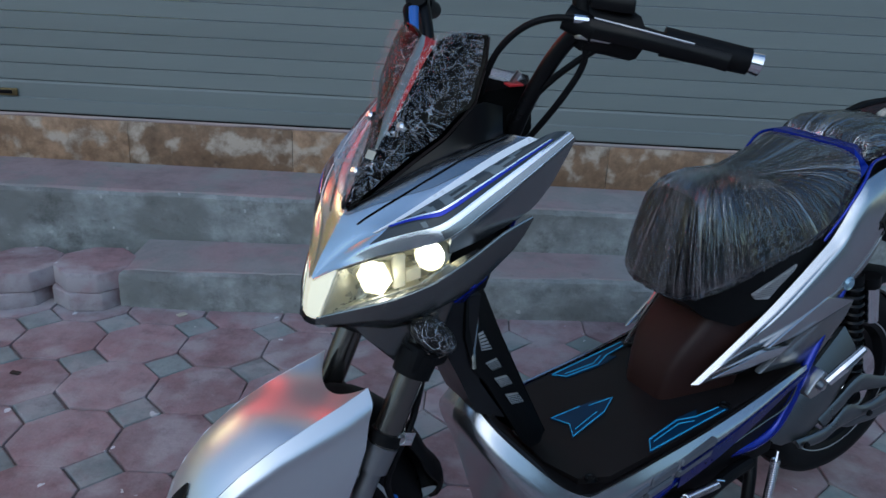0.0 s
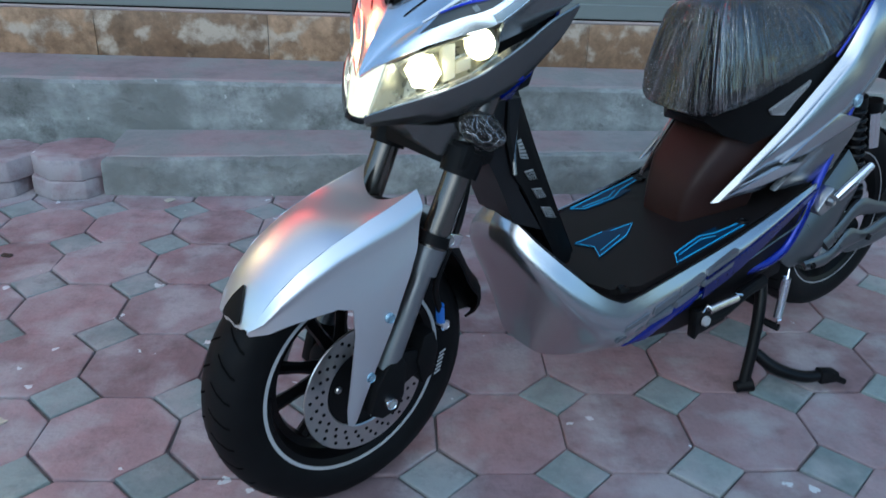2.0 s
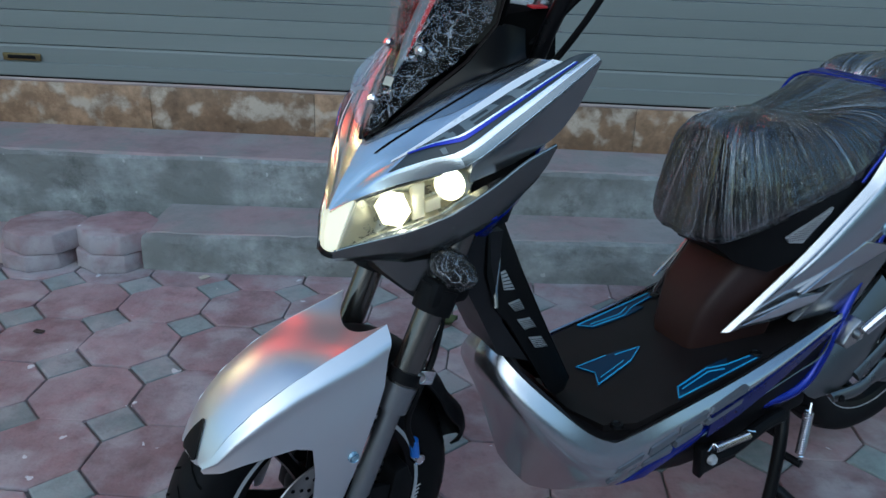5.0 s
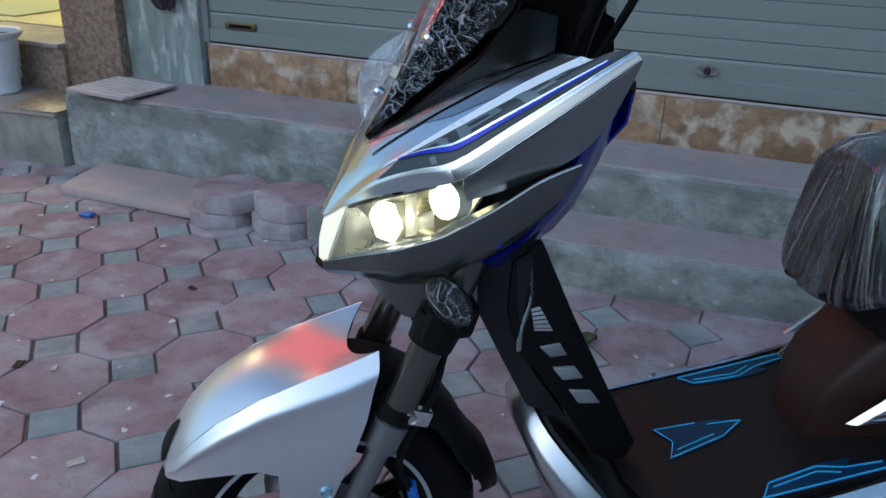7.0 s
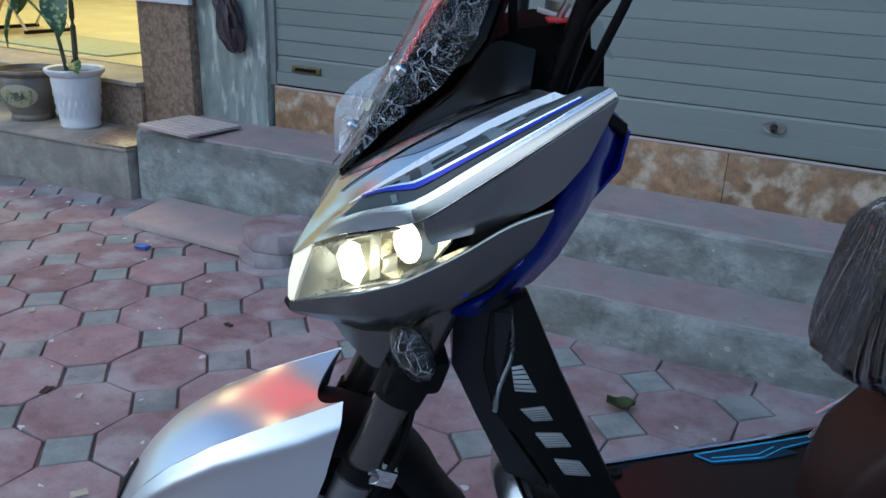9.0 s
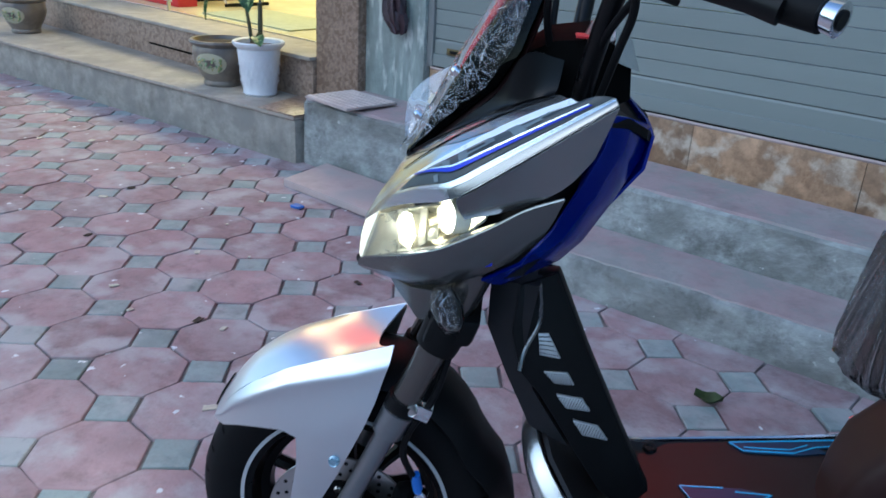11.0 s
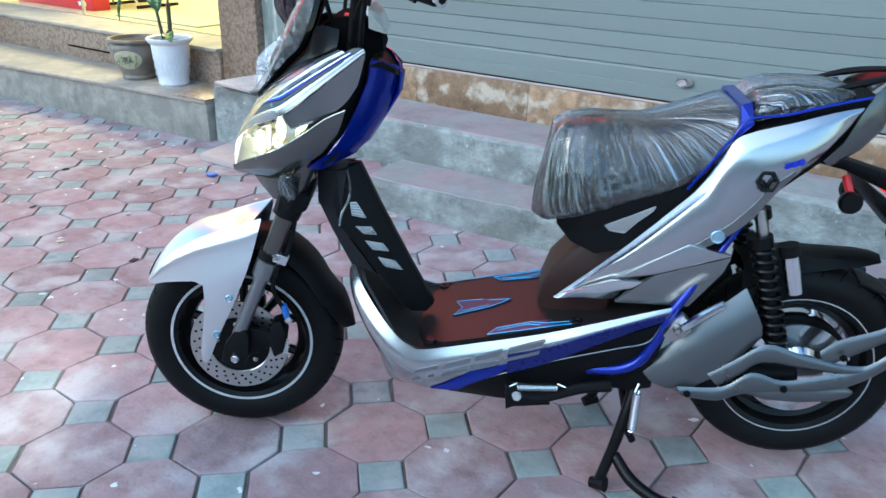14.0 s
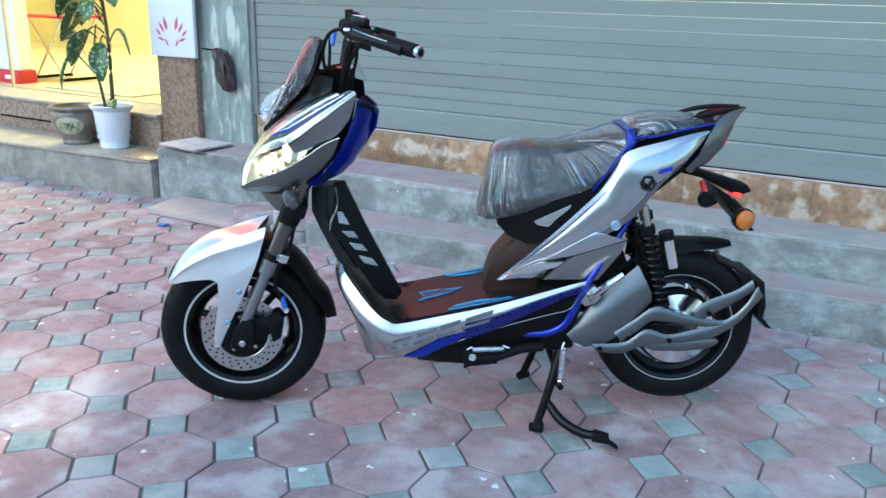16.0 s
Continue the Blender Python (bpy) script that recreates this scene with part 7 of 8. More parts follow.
# -- rear bodywork --
for side in (1, -1):
    sil = part("side_panel", sheet(fine([
        [(0.712, 0.092, 0.428), (0.786, 0.106, 0.5), (0.857, 0.119, 0.571), (0.949, 0.130, 0.669), (0.976, 0.132, 0.703), (1.004, 0.134, 0.757), (1.033, 0.132, 0.797), (1.13, 0.122, 0.824), (1.2, 0.1103, 0.842), (1.25, 0.102, 0.851)],
        [(0.722, 0.1, 0.43), (0.795, 0.116, 0.5), (0.865, 0.1305, 0.568), (0.955, 0.1415, 0.662), (0.984, 0.144, 0.6955), (1.011, 0.1465, 0.746), (1.0445, 0.1445, 0.7825), (1.135, 0.134, 0.8105), (1.2, 0.1198, 0.8305), (1.245, 0.107, 0.8445)],
        [(0.73, 0.102, 0.432), (0.8, 0.122, 0.5), (0.868, 0.139, 0.565), (0.957, 0.149, 0.655), (0.99, 0.151, 0.688), (1.022, 0.153, 0.735), (1.056, 0.151, 0.768), (1.14, 0.14, 0.797), (1.2, 0.1233, 0.819), (1.24, 0.106, 0.838)],
        [(0.77, 0.11, 0.44), (0.84, 0.1315, 0.5), (0.905, 0.149, 0.555), (0.985, 0.158, 0.628), (1.018, 0.159, 0.66), (1.05, 0.159, 0.7), (1.085, 0.156, 0.735), (1.148, 0.146, 0.768), (1.195, 0.1293, 0.793), (1.228, 0.11, 0.818)],
        [(0.8072, 0.1178, 0.4436), (0.864, 0.1345, 0.5), (0.9368, 0.149, 0.558), (0.997, 0.1556, 0.6052), (1.0312, 0.156, 0.633), (1.0632, 0.1548, 0.667), (1.097, 0.1512, 0.7092), (1.148, 0.1424, 0.7482), (1.186, 0.1291, 0.7732), (1.2142, 0.1142, 0.7982)],
        [(0.832, 0.118, 0.446), (0.88, 0.1315, 0.5), (0.958, 0.144, 0.56), (1.005, 0.149, 0.59), (1.04, 0.149, 0.615), (1.072, 0.147, 0.645), (1.105, 0.143, 0.692), (1.148, 0.135, 0.735), (1.18, 0.124, 0.76), (1.205, 0.112, 0.785)]], 3, 3), 0.005, B, side), M["body_silver"], scooter, "silver rear side panel", angle=50)
    part("lower_strip", sheet(fine([
        [(0.9368, 0.1515, 0.558), (0.997, 0.1581, 0.6052), (1.0312, 0.1585, 0.633), (1.0632, 0.1573, 0.667), (1.097, 0.1537, 0.7092), (1.135, 0.147, 0.738)],
        [(0.958, 0.1466, 0.558), (1.005, 0.1516, 0.588), (1.04, 0.1516, 0.613), (1.072, 0.1496, 0.643), (1.105, 0.1456, 0.690), (1.140, 0.139, 0.730)]], 3, 3), 0.002, B, side), M["silver_dark_and_reflection"], sil, "dark silver lower strip", angle=50)
    lower = part("side_fin", panel([(0.832, 0.148, 0.503), (0.962, 0.157, 0.588), (1.046, 0.157, 0.567), (0.905, 0.152, 0.518)], 0.016, side, 0.003), M["body_silver"], scooter, "silver upper fin on the side panel")
    part("fin_lower", panel([(0.834, 0.140, 0.446), (0.865, 0.150, 0.482), (0.905, 0.152, 0.5165), (1.045, 0.1555, 0.565), (1.035, 0.152, 0.53), (0.978, 0.148, 0.450)], 0.016, side, 0.003), M["silver_dark_and_reflection"], lower, "dark silver lower fin")
    part("fin_blade", panel([(0.730, 0.120, 0.450), (0.822, 0.146, 0.497), (0.886, 0.153, 0.502), (0.865, 0.152, 0.486), (0.80, 0.138, 0.464)], 0.010, side, 0.002), M["silver"], lower, "bright silver blade")
    part("round_badge", bolt(B, 1.012, 0.1565, 0.606, 0.014, 0.004, side), M["bluegrey"], sil, "pale blue round button")
    em = part("emblem", lathe([(0.012, 0), (0.022, 0), (0.022, 0.003), (0.0165, 0.003)], 6, Matrix.Translation(B(1.085, 0.1575 * side, 0.720)) @ (B(0.06, side * 1.0, 0.25)).normalized().to_track_quat("Z", "Y").to_matrix().to_4x4(), True), M["black_gloss"], sil, "small dark hexagonal emblem")
    part("emblem_mark", panel([(u, v + 0.0140, z) for u, v, z in ((1.073, 0.1465, 0.726), (1.080, 0.1465, 0.722), (1.085, 0.1465, 0.712), (1.090, 0.1462, 0.722), (1.097, 0.146, 0.728), (1.087, 0.1465, 0.704), (1.083, 0.1468, 0.704))], 0.003, side, 0), M["black"], em)
    for k in range(3):
        part("blue_mark", panel([(1.113 + 0.012 * k, 0.1560 - 0.002 * k, 0.744 + 0.003 * k), (1.123 + 0.012 * k, 0.1547 - 0.002 * k, 0.7465 + 0.003 * k), (1.124 + 0.012 * k, 0.1540 - 0.002 * k, 0.757 + 0.003 * k), (1.114 + 0.012 * k, 0.1550 - 0.002 * k, 0.7545 + 0.003 * k)], 0.002, side, 0), M["blue_decal"], sil)
    part("blue_trim", tube([B(u, v * side, z) for u, v, z in ((0.950, 0.130, 0.690), (0.985, 0.136, 0.745), (1.018, 0.136, 0.795), (1.045, 0.128, 0.828), (1.110, 0.118, 0.836), (1.180, 0.108, 0.852), (1.262, 0.094, 0.868))], 0.0032, 10), M["blue"], sil, "glossy blue edge trim")
    part("grab_rail", sheet([
        [(1.195, 0.104, 0.748), (1.225, 0.106, 0.785), (1.250, 0.098, 0.838), (1.275, 0.082, 0.874), (1.310, 0.058, 0.894), (1.366, 0.026, 0.905)],
        [(1.205, 0.104, 0.740), (1.245, 0.106, 0.770), (1.283, 0.098, 0.812), (1.308, 0.082, 0.850), (1.330, 0.060, 0.876), (1.367, 0.024, 0.901)],
        [(1.215, 0.088, 0.734), (1.262, 0.090, 0.768), (1.298, 0.080, 0.806), (1.320, 0.064, 0.846), (1.337, 0.044, 0.872), (1.366, 0.016, 0.898)]], 0.006, B, side), M["gunmetal"], scooter, "gunmetal grab rail", angle=50)
    part("rail_wing", tube([B(u, v * side, z) for u, v, z in ((1.362, 0.018, 0.901), (1.310, 0.044, 0.897), (1.260, 0.058, 0.888), (1.205, 0.062, 0.874))], [0.004, 0.006, 0.007, 0.004], 8, 8, 1.5), M["black"], scooter, "black grab rail wing")
    part("inner_frame_tube", tube([B(u, v * side, z) for u, v, z in ((0.790, 0.140, 0.290), (0.850, 0.146, 0.296), (0.895, 0.150, 0.322), (0.925, 0.152, 0.378), (0.950, 0.150, 0.44), (1.000, 0.140, 0.522), (1.045, 0.132, 0.60), (1.085, 0.126, 0.672), (1.13, 0.112, 0.73))], [0.0115, 0.0115, 0.0115, 0.011, 0.010, 0.008, 0.007, 0.006, 0.005], 14), M["blue"], scooter, "glossy blue frame tube")
part("tail_core", loft(rings_along([
    [(0.93, 0.095, 0.44), (0.93, -0.095, 0.44), (0.88, -0.11, 0.56), (0.88, 0.11, 0.56)],
    [(1.03, 0.11, 0.55), (1.03, -0.11, 0.55), (0.98, -0.125, 0.71), (0.98, 0.125, 0.71)],
    [(1.10, 0.105, 0.665), (1.10, -0.105, 0.665), (1.05, -0.12, 0.80), (1.05, 0.12, 0.80)],
    [(1.20, 0.085, 0.742), (1.20, -0.085, 0.742), (1.18, -0.095, 0.842), (1.18, 0.095, 0.842)],
    [(1.29, 0.07, 0.80), (1.29, -0.07, 0.80), (1.28, -0.08, 0.868), (1.28, 0.08, 0.868)]])), M["black"], scooter, "black tail core")
PAD = [(1.050, 0.812, 1.056, 0.846, 0.06, 0.05), (1.060, 0.815, 1.07, 0.864, 0.10, 0.08), (1.10, 0.826, 1.105, 0.874, 0.106, 0.088), (1.15, 0.838, 1.155, 0.876, 0.098, 0.082), (1.21, 0.85, 1.215, 0.874, 0.086, 0.07), (1.245, 0.858, 1.245, 0.868, 0.06, 0.05)]
pad = part("pillion_pad", loft(seat_rings(PAD, B)), M["vinyl"], scooter, "small black pillion pad under clear film", angle=60)
bm = loft(seat_rings(PAD, B, 0.006))
bmesh.ops.subdivide_edges(bm, edges=bm.edges[:], cuts=2, use_grid_fill=True, smooth=0.3)
for v in bm.verts:
    v.co += 0.004 * noise.noise_vector(v.co * 40)
part("film_cover", bm, M["film_seat"], pad, "crinkled clear film", angle=60, shadow=False)
part("seat_hump", loft(rings_along([
    [(1.030, 0.118, 0.79), (1.030, -0.118, 0.79), (1.036, -0.09, 0.846), (1.036, 0.09, 0.846)],
    [(1.058, 0.112, 0.815), (1.058, -0.112, 0.815), (1.056, -0.08, 0.850), (1.056, 0.08, 0.850)]])), M["blue"], scooter, "blue strip between the seats")
part("tail_lamp", loft(rings_along([
    [(1.256, 0.075, 0.775), (1.256, -0.075, 0.775), (1.288, -0.08, 0.822), (1.288, 0.08, 0.822)],
    [(1.282, 0.06, 0.772), (1.282, -0.06, 0.772), (1.314, -0.065, 0.818), (1.314, 0.065, 0.818)]])), M["red_lens"], scooter, "lit red tail lamp")

# -- plate holder and rear indicators --
arm = part("plate_arm", panel([(1.215, 0.025, 0.748), (1.250, 0.025, 0.735), (1.400, 0.025, 0.692), (1.415, 0.025, 0.672), (1.375, 0.025, 0.660), (1.27, 0.025, 0.708), (1.21, 0.025, 0.722)], 0.05, 1, 0.005), M["black"], scooter, "black plate holder arm")
part("plate_board", panel([(1.305, 0.075, 0.690), (1.335, 0.075, 0.672), (1.415, 0.075, 0.575), (1.402, 0.075, 0.572), (1.32, 0.075, 0.655)], 0.15, 1, 0.003), M["black"], arm)
part("plate_lamp", box(-0.012, 0.012, -0.03, 0.03, -0.006, 0.006, 0.002), M["red_lens"], arm, "small red plate lamp").matrix_local = pose(1.372, 0, 0.664, 0, 10, 0)
for side in (1, -1):
    stalk = part("rear_indicator", tube([B(1.345, 0.07 * side, 0.655), B(1.358, 0.128 * side, 0.632)], [0.010, 0.013], 12), M["black"], scooter, "rear indicator with an orange lens")
    m = Matrix.Translation(B(1.358, 0.140 * side, 0.622)) @ B(0.25, 0.97 * side, 0.0).normalized().to_track_quat("Z", "Y").to_matrix().to_4x4()
    part("indicator_lens", lathe([(0, 0.016), (0.014, 0.014), (0.025, 0.006), (0.0275, -0.002), (0.0275, -0.012)], 26, m), M["orange"], stalk, "round orange lens")
    part("indicator_shell", lathe([(0.029, 0.0), (0.031, -0.006), (0.026, -0.026), (0.012, -0.036), (0, -0.036)], 26, m), M["black"], stalk)
    if side < 0:
        continue
    part("side_reflector", lathe([(0, 0.008), (0.020, 0.007), (0.023, 0.0), (0.021, -0.012), (0, -0.014)], 24, Matrix.Translation(B(1.268, 0.085 * side, 0.662)) @ B(0, side, 0).to_track_quat("Z", "Y").to_matrix().to_4x4()), M["black_gloss"], stalk, "round dark reflector")
    part("reflector_arm", tube([B(1.268, 0.08 * side, 0.672), B(1.262, 0.05 * side, 0.705)], 0.008, 8), M["red_plastic"], stalk)

def band(top, bot, v, side, thick=0.014, bulge=0.006):
    """A flat cast bar between an upper and a lower edge, rounded outwards."""
    top, bot = smooth_path([(u, 0, z) for u, z in top], 4), smooth_path([(u, 0, z) for u, z in bot], 4)
    rows = []
    for t in (0, 0.12, 0.35, 0.65, 0.88, 1.0):
        out = bulge * (1 - abs(2 * t - 1) ** 2.5)
        rows.append([(a.x + (b.x - a.x) * t, v + out, a.z + (b.z - a.z) * t) for a, b in zip(top, bot)])
    return sheet(rows, thick, B, side)


# -- rear wheel, swingarm, shocks, hugger --
rw, rm = wheel(B, 1.236, 0.012, 0.277, 0.229, "rear_wheel", True)
rows = []
for i in range(9):
    t = i / 8
    u, z = 1.10 + 0.28 * t, 0.555 - 0.06 * (2 * t - 0.8) ** 2 + 0.012 * t
    z = 0.53 - 0.05 * max(0, 0.35 - t) - (0.004 if t > 0.9 else 0)
    w = 0.065 - 0.02 * t
    rows.append([(u - (0.05 * t if abs(s) == 1 else 0.01 * t * abs(s)), s * w, z - (0.055 * (1 - t * 0.75) if abs(s) == 1 else 0.006 * abs(s))) for s in (-1, -0.75, -0.35, 0, 0.35, 0.75, 1)])
part("rear_hugger", sheet(rows, 0.004), M["black"], scooter, "black rear hugger", angle=50)
for side in (1, -1):
    sh = part("rear_shock", tube([B(1.098, 0.095 * side, 0.645), B(1.175, 0.108 * side, 0.335)], 0.011, 12), M["steel"], scooter, "black rear shock absorber with coil spring")
    n = 170
    coil = []
    for i in range(n):
        t = i / (n - 1)
        c = Vector(B(1.112, 0.098 * side, 0.575)).lerp(B(1.170, 0.107 * side, 0.365), t)
        a = t * 2 * math.pi * 11
        coil.append(c + Vector((math.cos(a) * 0.0195, math.sin(a) * 0.0195, math.cos(a) * 0.006)))
    part("coil_spring", tube(coil, 0.0048, 6, 1), M["black_gloss"], sh, "black coil spring")
    part("spring_core", tube([B(1.112, 0.098 * side, 0.575), B(1.170, 0.107 * side, 0.365)], 0.0145, 12), M["black"], sh)
    part("top_cap", tube([B(1.106, 0.097 * side, 0.590), B(1.1115, 0.098 * side, 0.568)], 0.025, 16), M["black"], sh)
    part("base_cap", tube([B(1.168, 0.107 * side, 0.376), B(1.178, 0.108 * side, 0.335)], [0.023, 0.017], 16), M["black"], sh)
    part("reservoir", tube([B(1.166, 0.106 * side, 0.560), B(1.188, 0.110 * side, 0.478)], 0.0165, 16), M["chrome"], sh, "chrome reservoir")
    part("reservoir_cap", tube([B(1.161, 0.105 * side, 0.578), B(1.167, 0.106 * side, 0.556)], 0.020, 16), M["black"], sh)
    # swingarm pod and guard bars
    pod = part("swingarm_cover", sheet([
        [(0.905, 0.118, 0.295), (0.955, 0.124, 0.352), (1.011, 0.126, 0.412), (1.092, 0.120, 0.486)],
        [(0.910, 0.134, 0.284), (0.970, 0.146, 0.330), (1.035, 0.148, 0.385), (1.112, 0.138, 0.448)],
        [(0.925, 0.138, 0.268), (0.995, 0.150, 0.300), (1.055, 0.152, 0.348), (1.130, 0.140, 0.412)],
        [(0.960, 0.130, 0.248), (1.010, 0.142, 0.262), (1.062, 0.144, 0.300), (1.135, 0.132, 0.385)]], 0.012, B, side), M["grey_guard"], scooter, "grey swingarm cover", angle=50)
    part("swingarm_bar", tube([B(0.93, 0.095 * side, 0.285), B(1.08, 0.10 * side, 0.285), B(1.225, 0.09 * side, 0.279)], 0.022, 12), M["black"], scooter, "black swingarm")
    g1 = part("wheel_guard", band([(0.978, 0.266), (1.068, 0.272), (1.122, 0.310), (1.184, 0.296), (1.250, 0.310), (1.315, 0.330), (1.360, 0.356), (1.391, 0.392), (1.413, 0.438)], [(0.990, 0.243), (1.060, 0.238), (1.110, 0.258), (1.186, 0.270), (1.250, 0.276), (1.311, 0.290), (1.370, 0.330), (1.405, 0.375), (1.433, 0.412)], 0.148, side), M["grey_guard"], scooter, "grey cast rear wheel guard", angle=50)
    part("upper_bar", band([(1.035, 0.300), (1.085, 0.335), (1.143, 0.376), (1.213, 0.358), (1.304, 0.340), (1.356, 0.343)], [(1.060, 0.272), (1.100, 0.302), (1.140, 0.334), (1.218, 0.327), (1.304, 0.318), (1.350, 0.325)], 0.146, side), M["grey_guard"], g1, angle=50)
    part("rear_bar", band([(1.248, 0.366), (1.285, 0.395), (1.356, 0.424), (1.400, 0.456)], [(1.262, 0.330), (1.309, 0.358), (1.369, 0.396), (1.410, 0.425)], 0.142, side), M["grey_guard"], g1, angle=50)
    part("guard_pod", loft([[B(1.125 + 0.205 * t, (0.136 + r * 0.6 * math.cos(a)) * side, 0.256 + 0.016 * t + r * math.sin(a)) for a in (2 * math.pi * j / 12 for j in range(12))] for t, r in ((0, 0.004), (0.15, 0.016), (0.5, 0.023), (0.8, 0.02), (0.95, 0.012), (1.0, 0.004))]), M["grey_guard"], g1, angle=60)
    for u, z in ((0.998, 0.256), (1.187, 0.282), (1.288, 0.363)):
        part("guard_bolt", bolt(B, u, 0.158, z, 0.0075, 0.005, side), M["black"], g1)
part("rear_mudguard", sheet([[(1.335, s * 0.05, 0.490 - 0.01 * abs(s)) for s in (-1, 0, 1)], [(1.385, s * 0.055, 0.470 - 0.01 * abs(s)) for s in (-1, 0, 1)], [(1.425, s * 0.06, 0.440) for s in (-1, 0, 1)], [(1.445, s * 0.06, 0.41) for s in (-1, 0, 1)], [(1.452, s * 0.05, 0.37) for s in (-1, 0, 1)]], 0.005), M["black"], scooter, "black rear mudguard", angle=50)
part("mudguard_bracket", panel([(1.428, 0.09, 0.436), (1.458, 0.09, 0.432), (1.472, 0.09, 0.36), (1.468, 0.09, 0.325), (1.500, 0.09, 0.290), (1.478, 0.09, 0.296), (1.450, 0.09, 0.330), (1.452, 0.09, 0.38)], 0.18, 1, 0.003), M["black"], scooter)

# -- foot peg --
for side in (1, -1):
    peg = part("foot_peg", panel([(0.930, 0.180, 0.398), (0.945, 0.182, 0.425), (0.965, 0.182, 0.445), (0.978, 0.182, 0.435), (0.985, 0.182, 0.412), (0.970, 0.18, 0.395), (0.945, 0.18, 0.386)], 0.03, side, 0.004), M["steel"], scooter, "folded alloy pillion foot peg")
    part("peg_bar", tube([B(0.965, 0.190 * side, 0.425), B(0.995, 0.198 * side, 0.455), B(1.032, 0.205 * side, 0.488)], [0.009, 0.010, 0.008], 10), M["chrome"], peg)
    part("peg_pivot", bolt(B, 0.955, 0.182, 0.418, 0.009, 0.012, side), M["steel"], peg)

# -- stands --
for side in (1, -1):
    cs = part("centre_stand_leg", tube([B(0.905, 0.10 * side, 0.262), B(0.885, 0.13 * side, 0.185), B(0.862, 0.15 * side, 0.105), B(0.836, 0.165 * side, 0.022)], [0.014, 0.013, 0.012, 0.012], 12), M["black_gloss"], scooter, "black centre stand leg")
    part("stand_foot", tube([B(0.820, 0.158 * side, 0.014), B(0.850, 0.174 * side, 0.022)], [0.012, 0.017], 12), M["black"], cs)
    if side > 0:
        part("stand_pedal", tube([B(0.866, 0.15, 0.085), B(0.90, 0.19, 0.052), B(0.95, 0.225, 0.035), B(0.995, 0.245, 0.037)], [0.012, 0.014, 0.013, 0.012], 12), M["black_gloss"], cs)
        part("pedal_pad", hexa([B(0.980, 0.226, 0.022), B(1.026, 0.240, 0.022), B(1.020, 0.268, 0.022), B(0.974, 0.254, 0.022)], [B(0.982, 0.228, 0.052), B(1.022, 0.242, 0.046), B(1.016, 0.266, 0.046), B(0.976, 0.252, 0.052)], 0.004), M["rubber"], cs, "black rubber pedal pad")
        part("pedal_pad", hexa([B(0.985, 0.235, 0.030), B(1.000, 0.262, 0.030), B(1.046, 0.270, 0.006), B(1.040, 0.250, 0.006)], [B(0.985, 0.235, 0.050), B(1.000, 0.262, 0.050), B(1.044, 0.272, 0.022), B(1.038, 0.250, 0.022)], 0.004), M["black"], cs)
part("stand_cross_tube", tube([B(0.885, -0.13, 0.185), B(0.885, 0.13, 0.185)], 0.011, 10), M["black"], scooter)


def spring(p0, p1, r, turns, wire, name, label):
    p0, p1 = Vector(p0), Vector(p1)
    ax = (p1 - p0).normalized()
    s = ax.orthogonal().normalized()
    t_ = ax.cross(s)
    pts = [p0 + (p1 - p0) * 0.0]
    for i in range(turns * 8 + 1):
        f = i / (turns * 8)
        a = 2 * math.pi * i / 8
        pts.append(p0 + (p1 - p0) * (0.14 + 0.72 * f) + (s * math.cos(a) + t_ * math.sin(a)) * r)
    pts.append(p1)
    return part(name, tube(pts, wire, 5, 1), M["chrome"], scooter, label)


spring(B(0.897, 0.168, 0.278), B(0.892, 0.172, 0.148), 0.0075, 18, 0.0022, "stand_spring", "chrome stand spring")
part("stand_lug", tube([B(0.885, 0.14, 0.15), B(0.895, 0.178, 0.146)], 0.008, 10), M["black"], scooter)
side_st = part("side_stand", tube([B(0.640, 0.165, 0.235), B(0.70, 0.165, 0.228), B(0.78, 0.158, 0.252), B(0.842, 0.15, 0.258)], [0.013, 0.012, 0.013, 0.014], 10), M["black"], scooter, "folded black side stand")
part("side_stand_plate", panel([(0.622, 0.175, 0.258), (0.638, 0.175, 0.258), (0.700, 0.170, 0.245), (0.72, 0.170, 0.212), (0.64, 0.175, 0.204), (0.626, 0.178, 0.198)], 0.02, 1, 0.003), M["black"], side_st)
part("side_stand_bolt", bolt(B, 0.648, 0.176, 0.234, 0.010, 0.008), M["white_line"], side_st, "pale pivot bolt")
spring(B(0.632, 0.180, 0.258), B(0.748, 0.176, 0.262), 0.0070, 16, 0.0021, "side_stand_spring", "chrome side stand spring")
part("stand_mount", panel([(0.80, 0.13, 0.30), (0.93, 0.13, 0.31), (0.93, 0.13, 0.245), (0.88, 0.13, 0.235), (0.80, 0.13, 0.245)], 0.26, 1, 0.005), M["black"], scooter)

# light cast by the headlamp and the tail lamp
hl = new("headlamp_light", bpy.data.lights.new("headlamp_light", "SPOT"))
hl.data.energy, hl.data.spot_size, hl.data.spot_blend, hl.data.color, hl.data.shadow_soft_size = 42, radians(100), 0.8, (1.0, 0.95, 0.84), 0.03
hl.matrix_world = scooter.matrix_world @ look(B(-0.01, 0.03, 0.70), B(-1.0, 0.1, 0.35))

# ---- paving: octagons with small squares between ----
PX, PY, X0, Y0 = 0.2466, 0.2457, 0.4022, 2.467
SHEAR = 0.0064
paving = thing("paving", "octagonal red pavers with grey-green square infill", "paving", kind="structure")
GAP = 0.004
CUT = 0.1017 / math.sqrt(2)


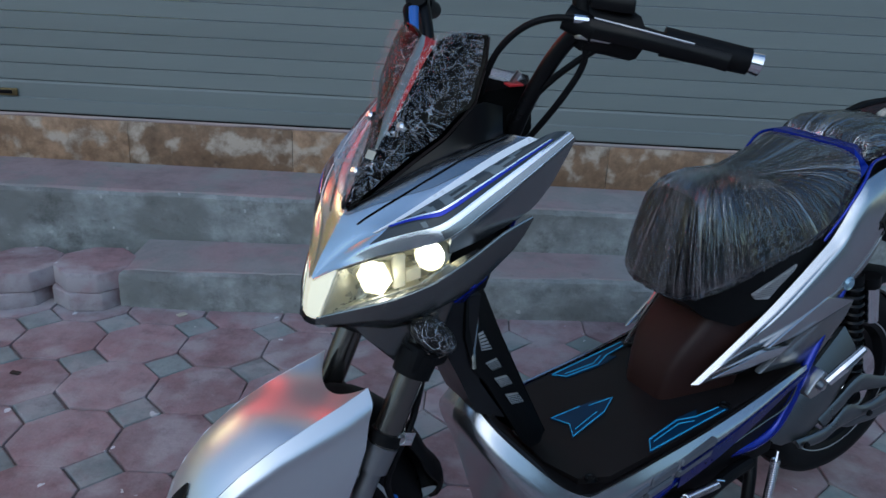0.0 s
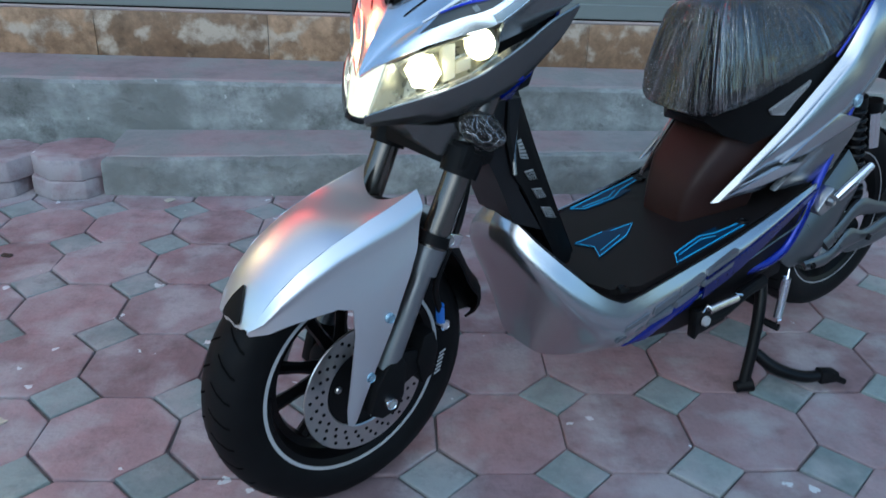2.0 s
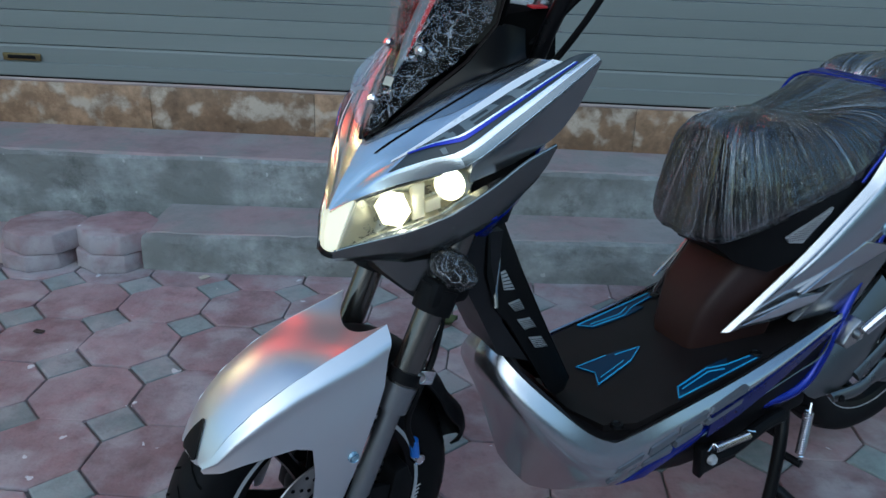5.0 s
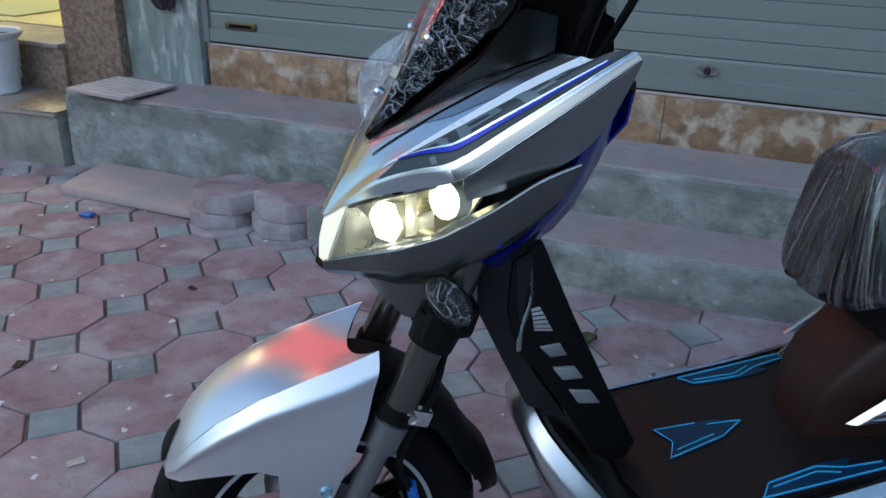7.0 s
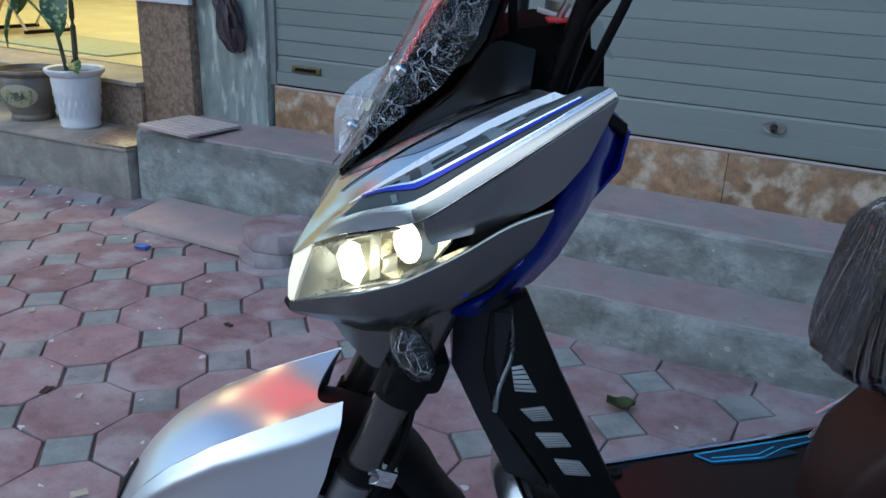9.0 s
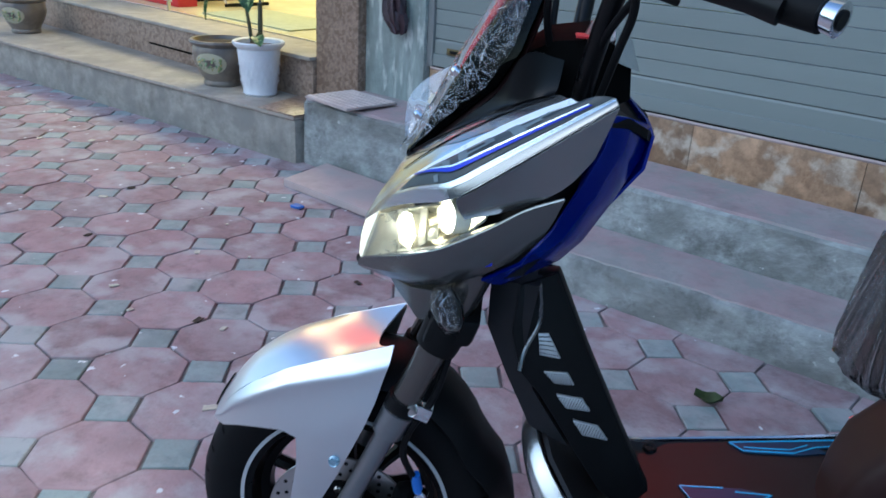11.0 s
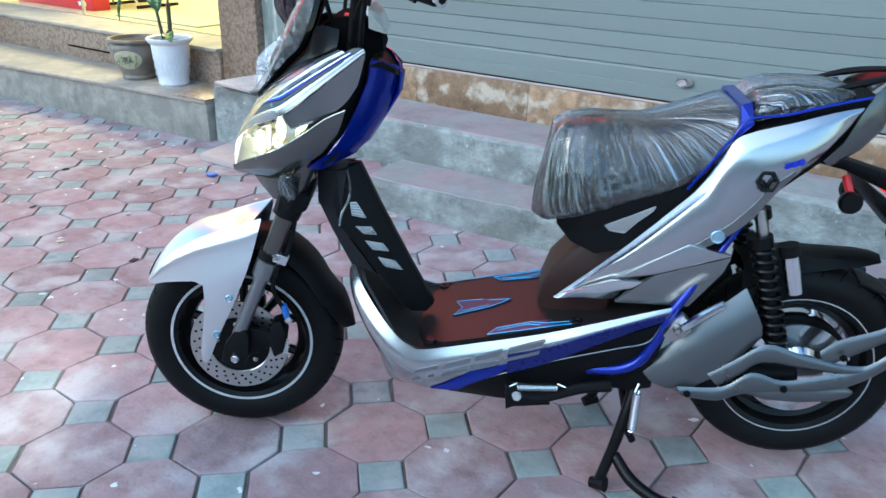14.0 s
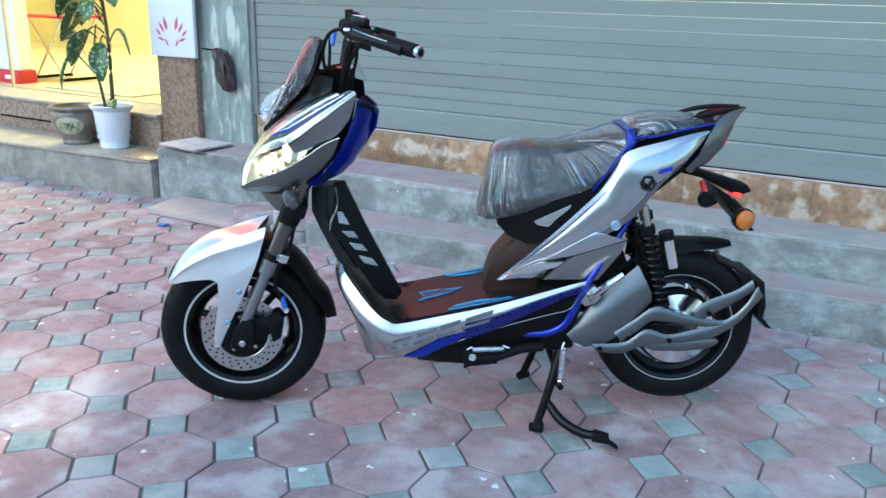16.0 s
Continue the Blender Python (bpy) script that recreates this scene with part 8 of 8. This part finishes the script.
def paver_mesh(outline, seed):
    bm = prism(outline, -0.03, 0.0, 0.0)
    top = [e for e in bm.edges if all(abs(v.co.z) < 1e-6 for v in e.verts)]
    bmesh.ops.bevel(bm, geom=top, offset=0.004, segments=2, affect="EDGES", profile=0.6)
    for v in bm.verts:
        if v.co.z > -0.02:
            v.co += 0.0022 * noise.noise_vector(v.co * 14 + Vector((seed * 7.3, 0, 0)))
    for f in bm.faces:
        f.smooth = False
    return bm


h, k = PX / 2 - GAP / 2, PY / 2 - GAP / 2
cu = CUT + GAP * 0.15
oct_outline = [(h, -k + cu), (h, k - cu), (h - cu, k), (-h + cu, k), (-h, k - cu), (-h, -k + cu), (-h + cu, -k), (h - cu, -k)]
sq = CUT - GAP * 0.75
sq_outline = [(sq, 0), (0, sq), (-sq, 0), (0, -sq)]
variants = {}
for name, outline, material in (("octagon_paver", oct_outline, M["paver"]), ("square_paver", sq_outline, M["paver_green"])):
    variants[name] = []
    for s in range(6):
        bm = paver_mesh(outline, s + (20 if name == "square_paver" else 0))
        me = bpy.data.meshes.new(name)
        bm.to_mesh(me)
        bm.free()
        me.materials.append(material)
        variants[name].append(me)
random.seed(3)
rest = {"octagon_paver": [], "square_paver": []}
for i in range(-40, 30):
    for j in range(-34, 8):
        for name, ox, oy in (("square_paver", 0, 0), ("octagon_paver", 0.5, 0.5)):
            x, y = X0 + (i + ox) * PX, Y0 + (j + oy) * PY + (i + ox) * SHEAR
            if y > (3.90 + 0.072 * max(0.0, x + 0.35) if x > -0.7 else 4.06):
                continue
            tilt = pose(x + random.uniform(-0.002, 0.002), y + random.uniform(-0.002, 0.002), random.uniform(-0.0025, 0.001), random.uniform(-0.4, 0.4), random.uniform(-0.4, 0.4), random.uniform(-0.7, 0.7) + random.choice((0, 180)))
            me = random.choice(variants[name])
            if -1.75 < x < 1.75 and 1.55 < y < 3.85:
                ob = new(name, me)
                ob.parent = paving
                ob.matrix_local = tilt
            else:
                rest[name].append((me, tilt))
for name, items in rest.items():
    verts, faces = [], []
    for me, m in items:
        base = len(verts)
        verts += [m @ v.co for v in me.vertices]
        faces += [[base + n for n in p.vertices] for p in me.polygons]
    me = bpy.data.meshes.new("far_pavers")
    me.from_pydata([tuple(v) for v in verts], [], faces)
    me.materials.append(M["paver"] if name == "octagon_paver" else M["paver_green"])
    ob = new("far_pavers", me)
    ob.parent = paving
    tagged(ob, "red octagonal pavers" if name == "octagon_paver" else "grey-green square pavers", kind="stuff")
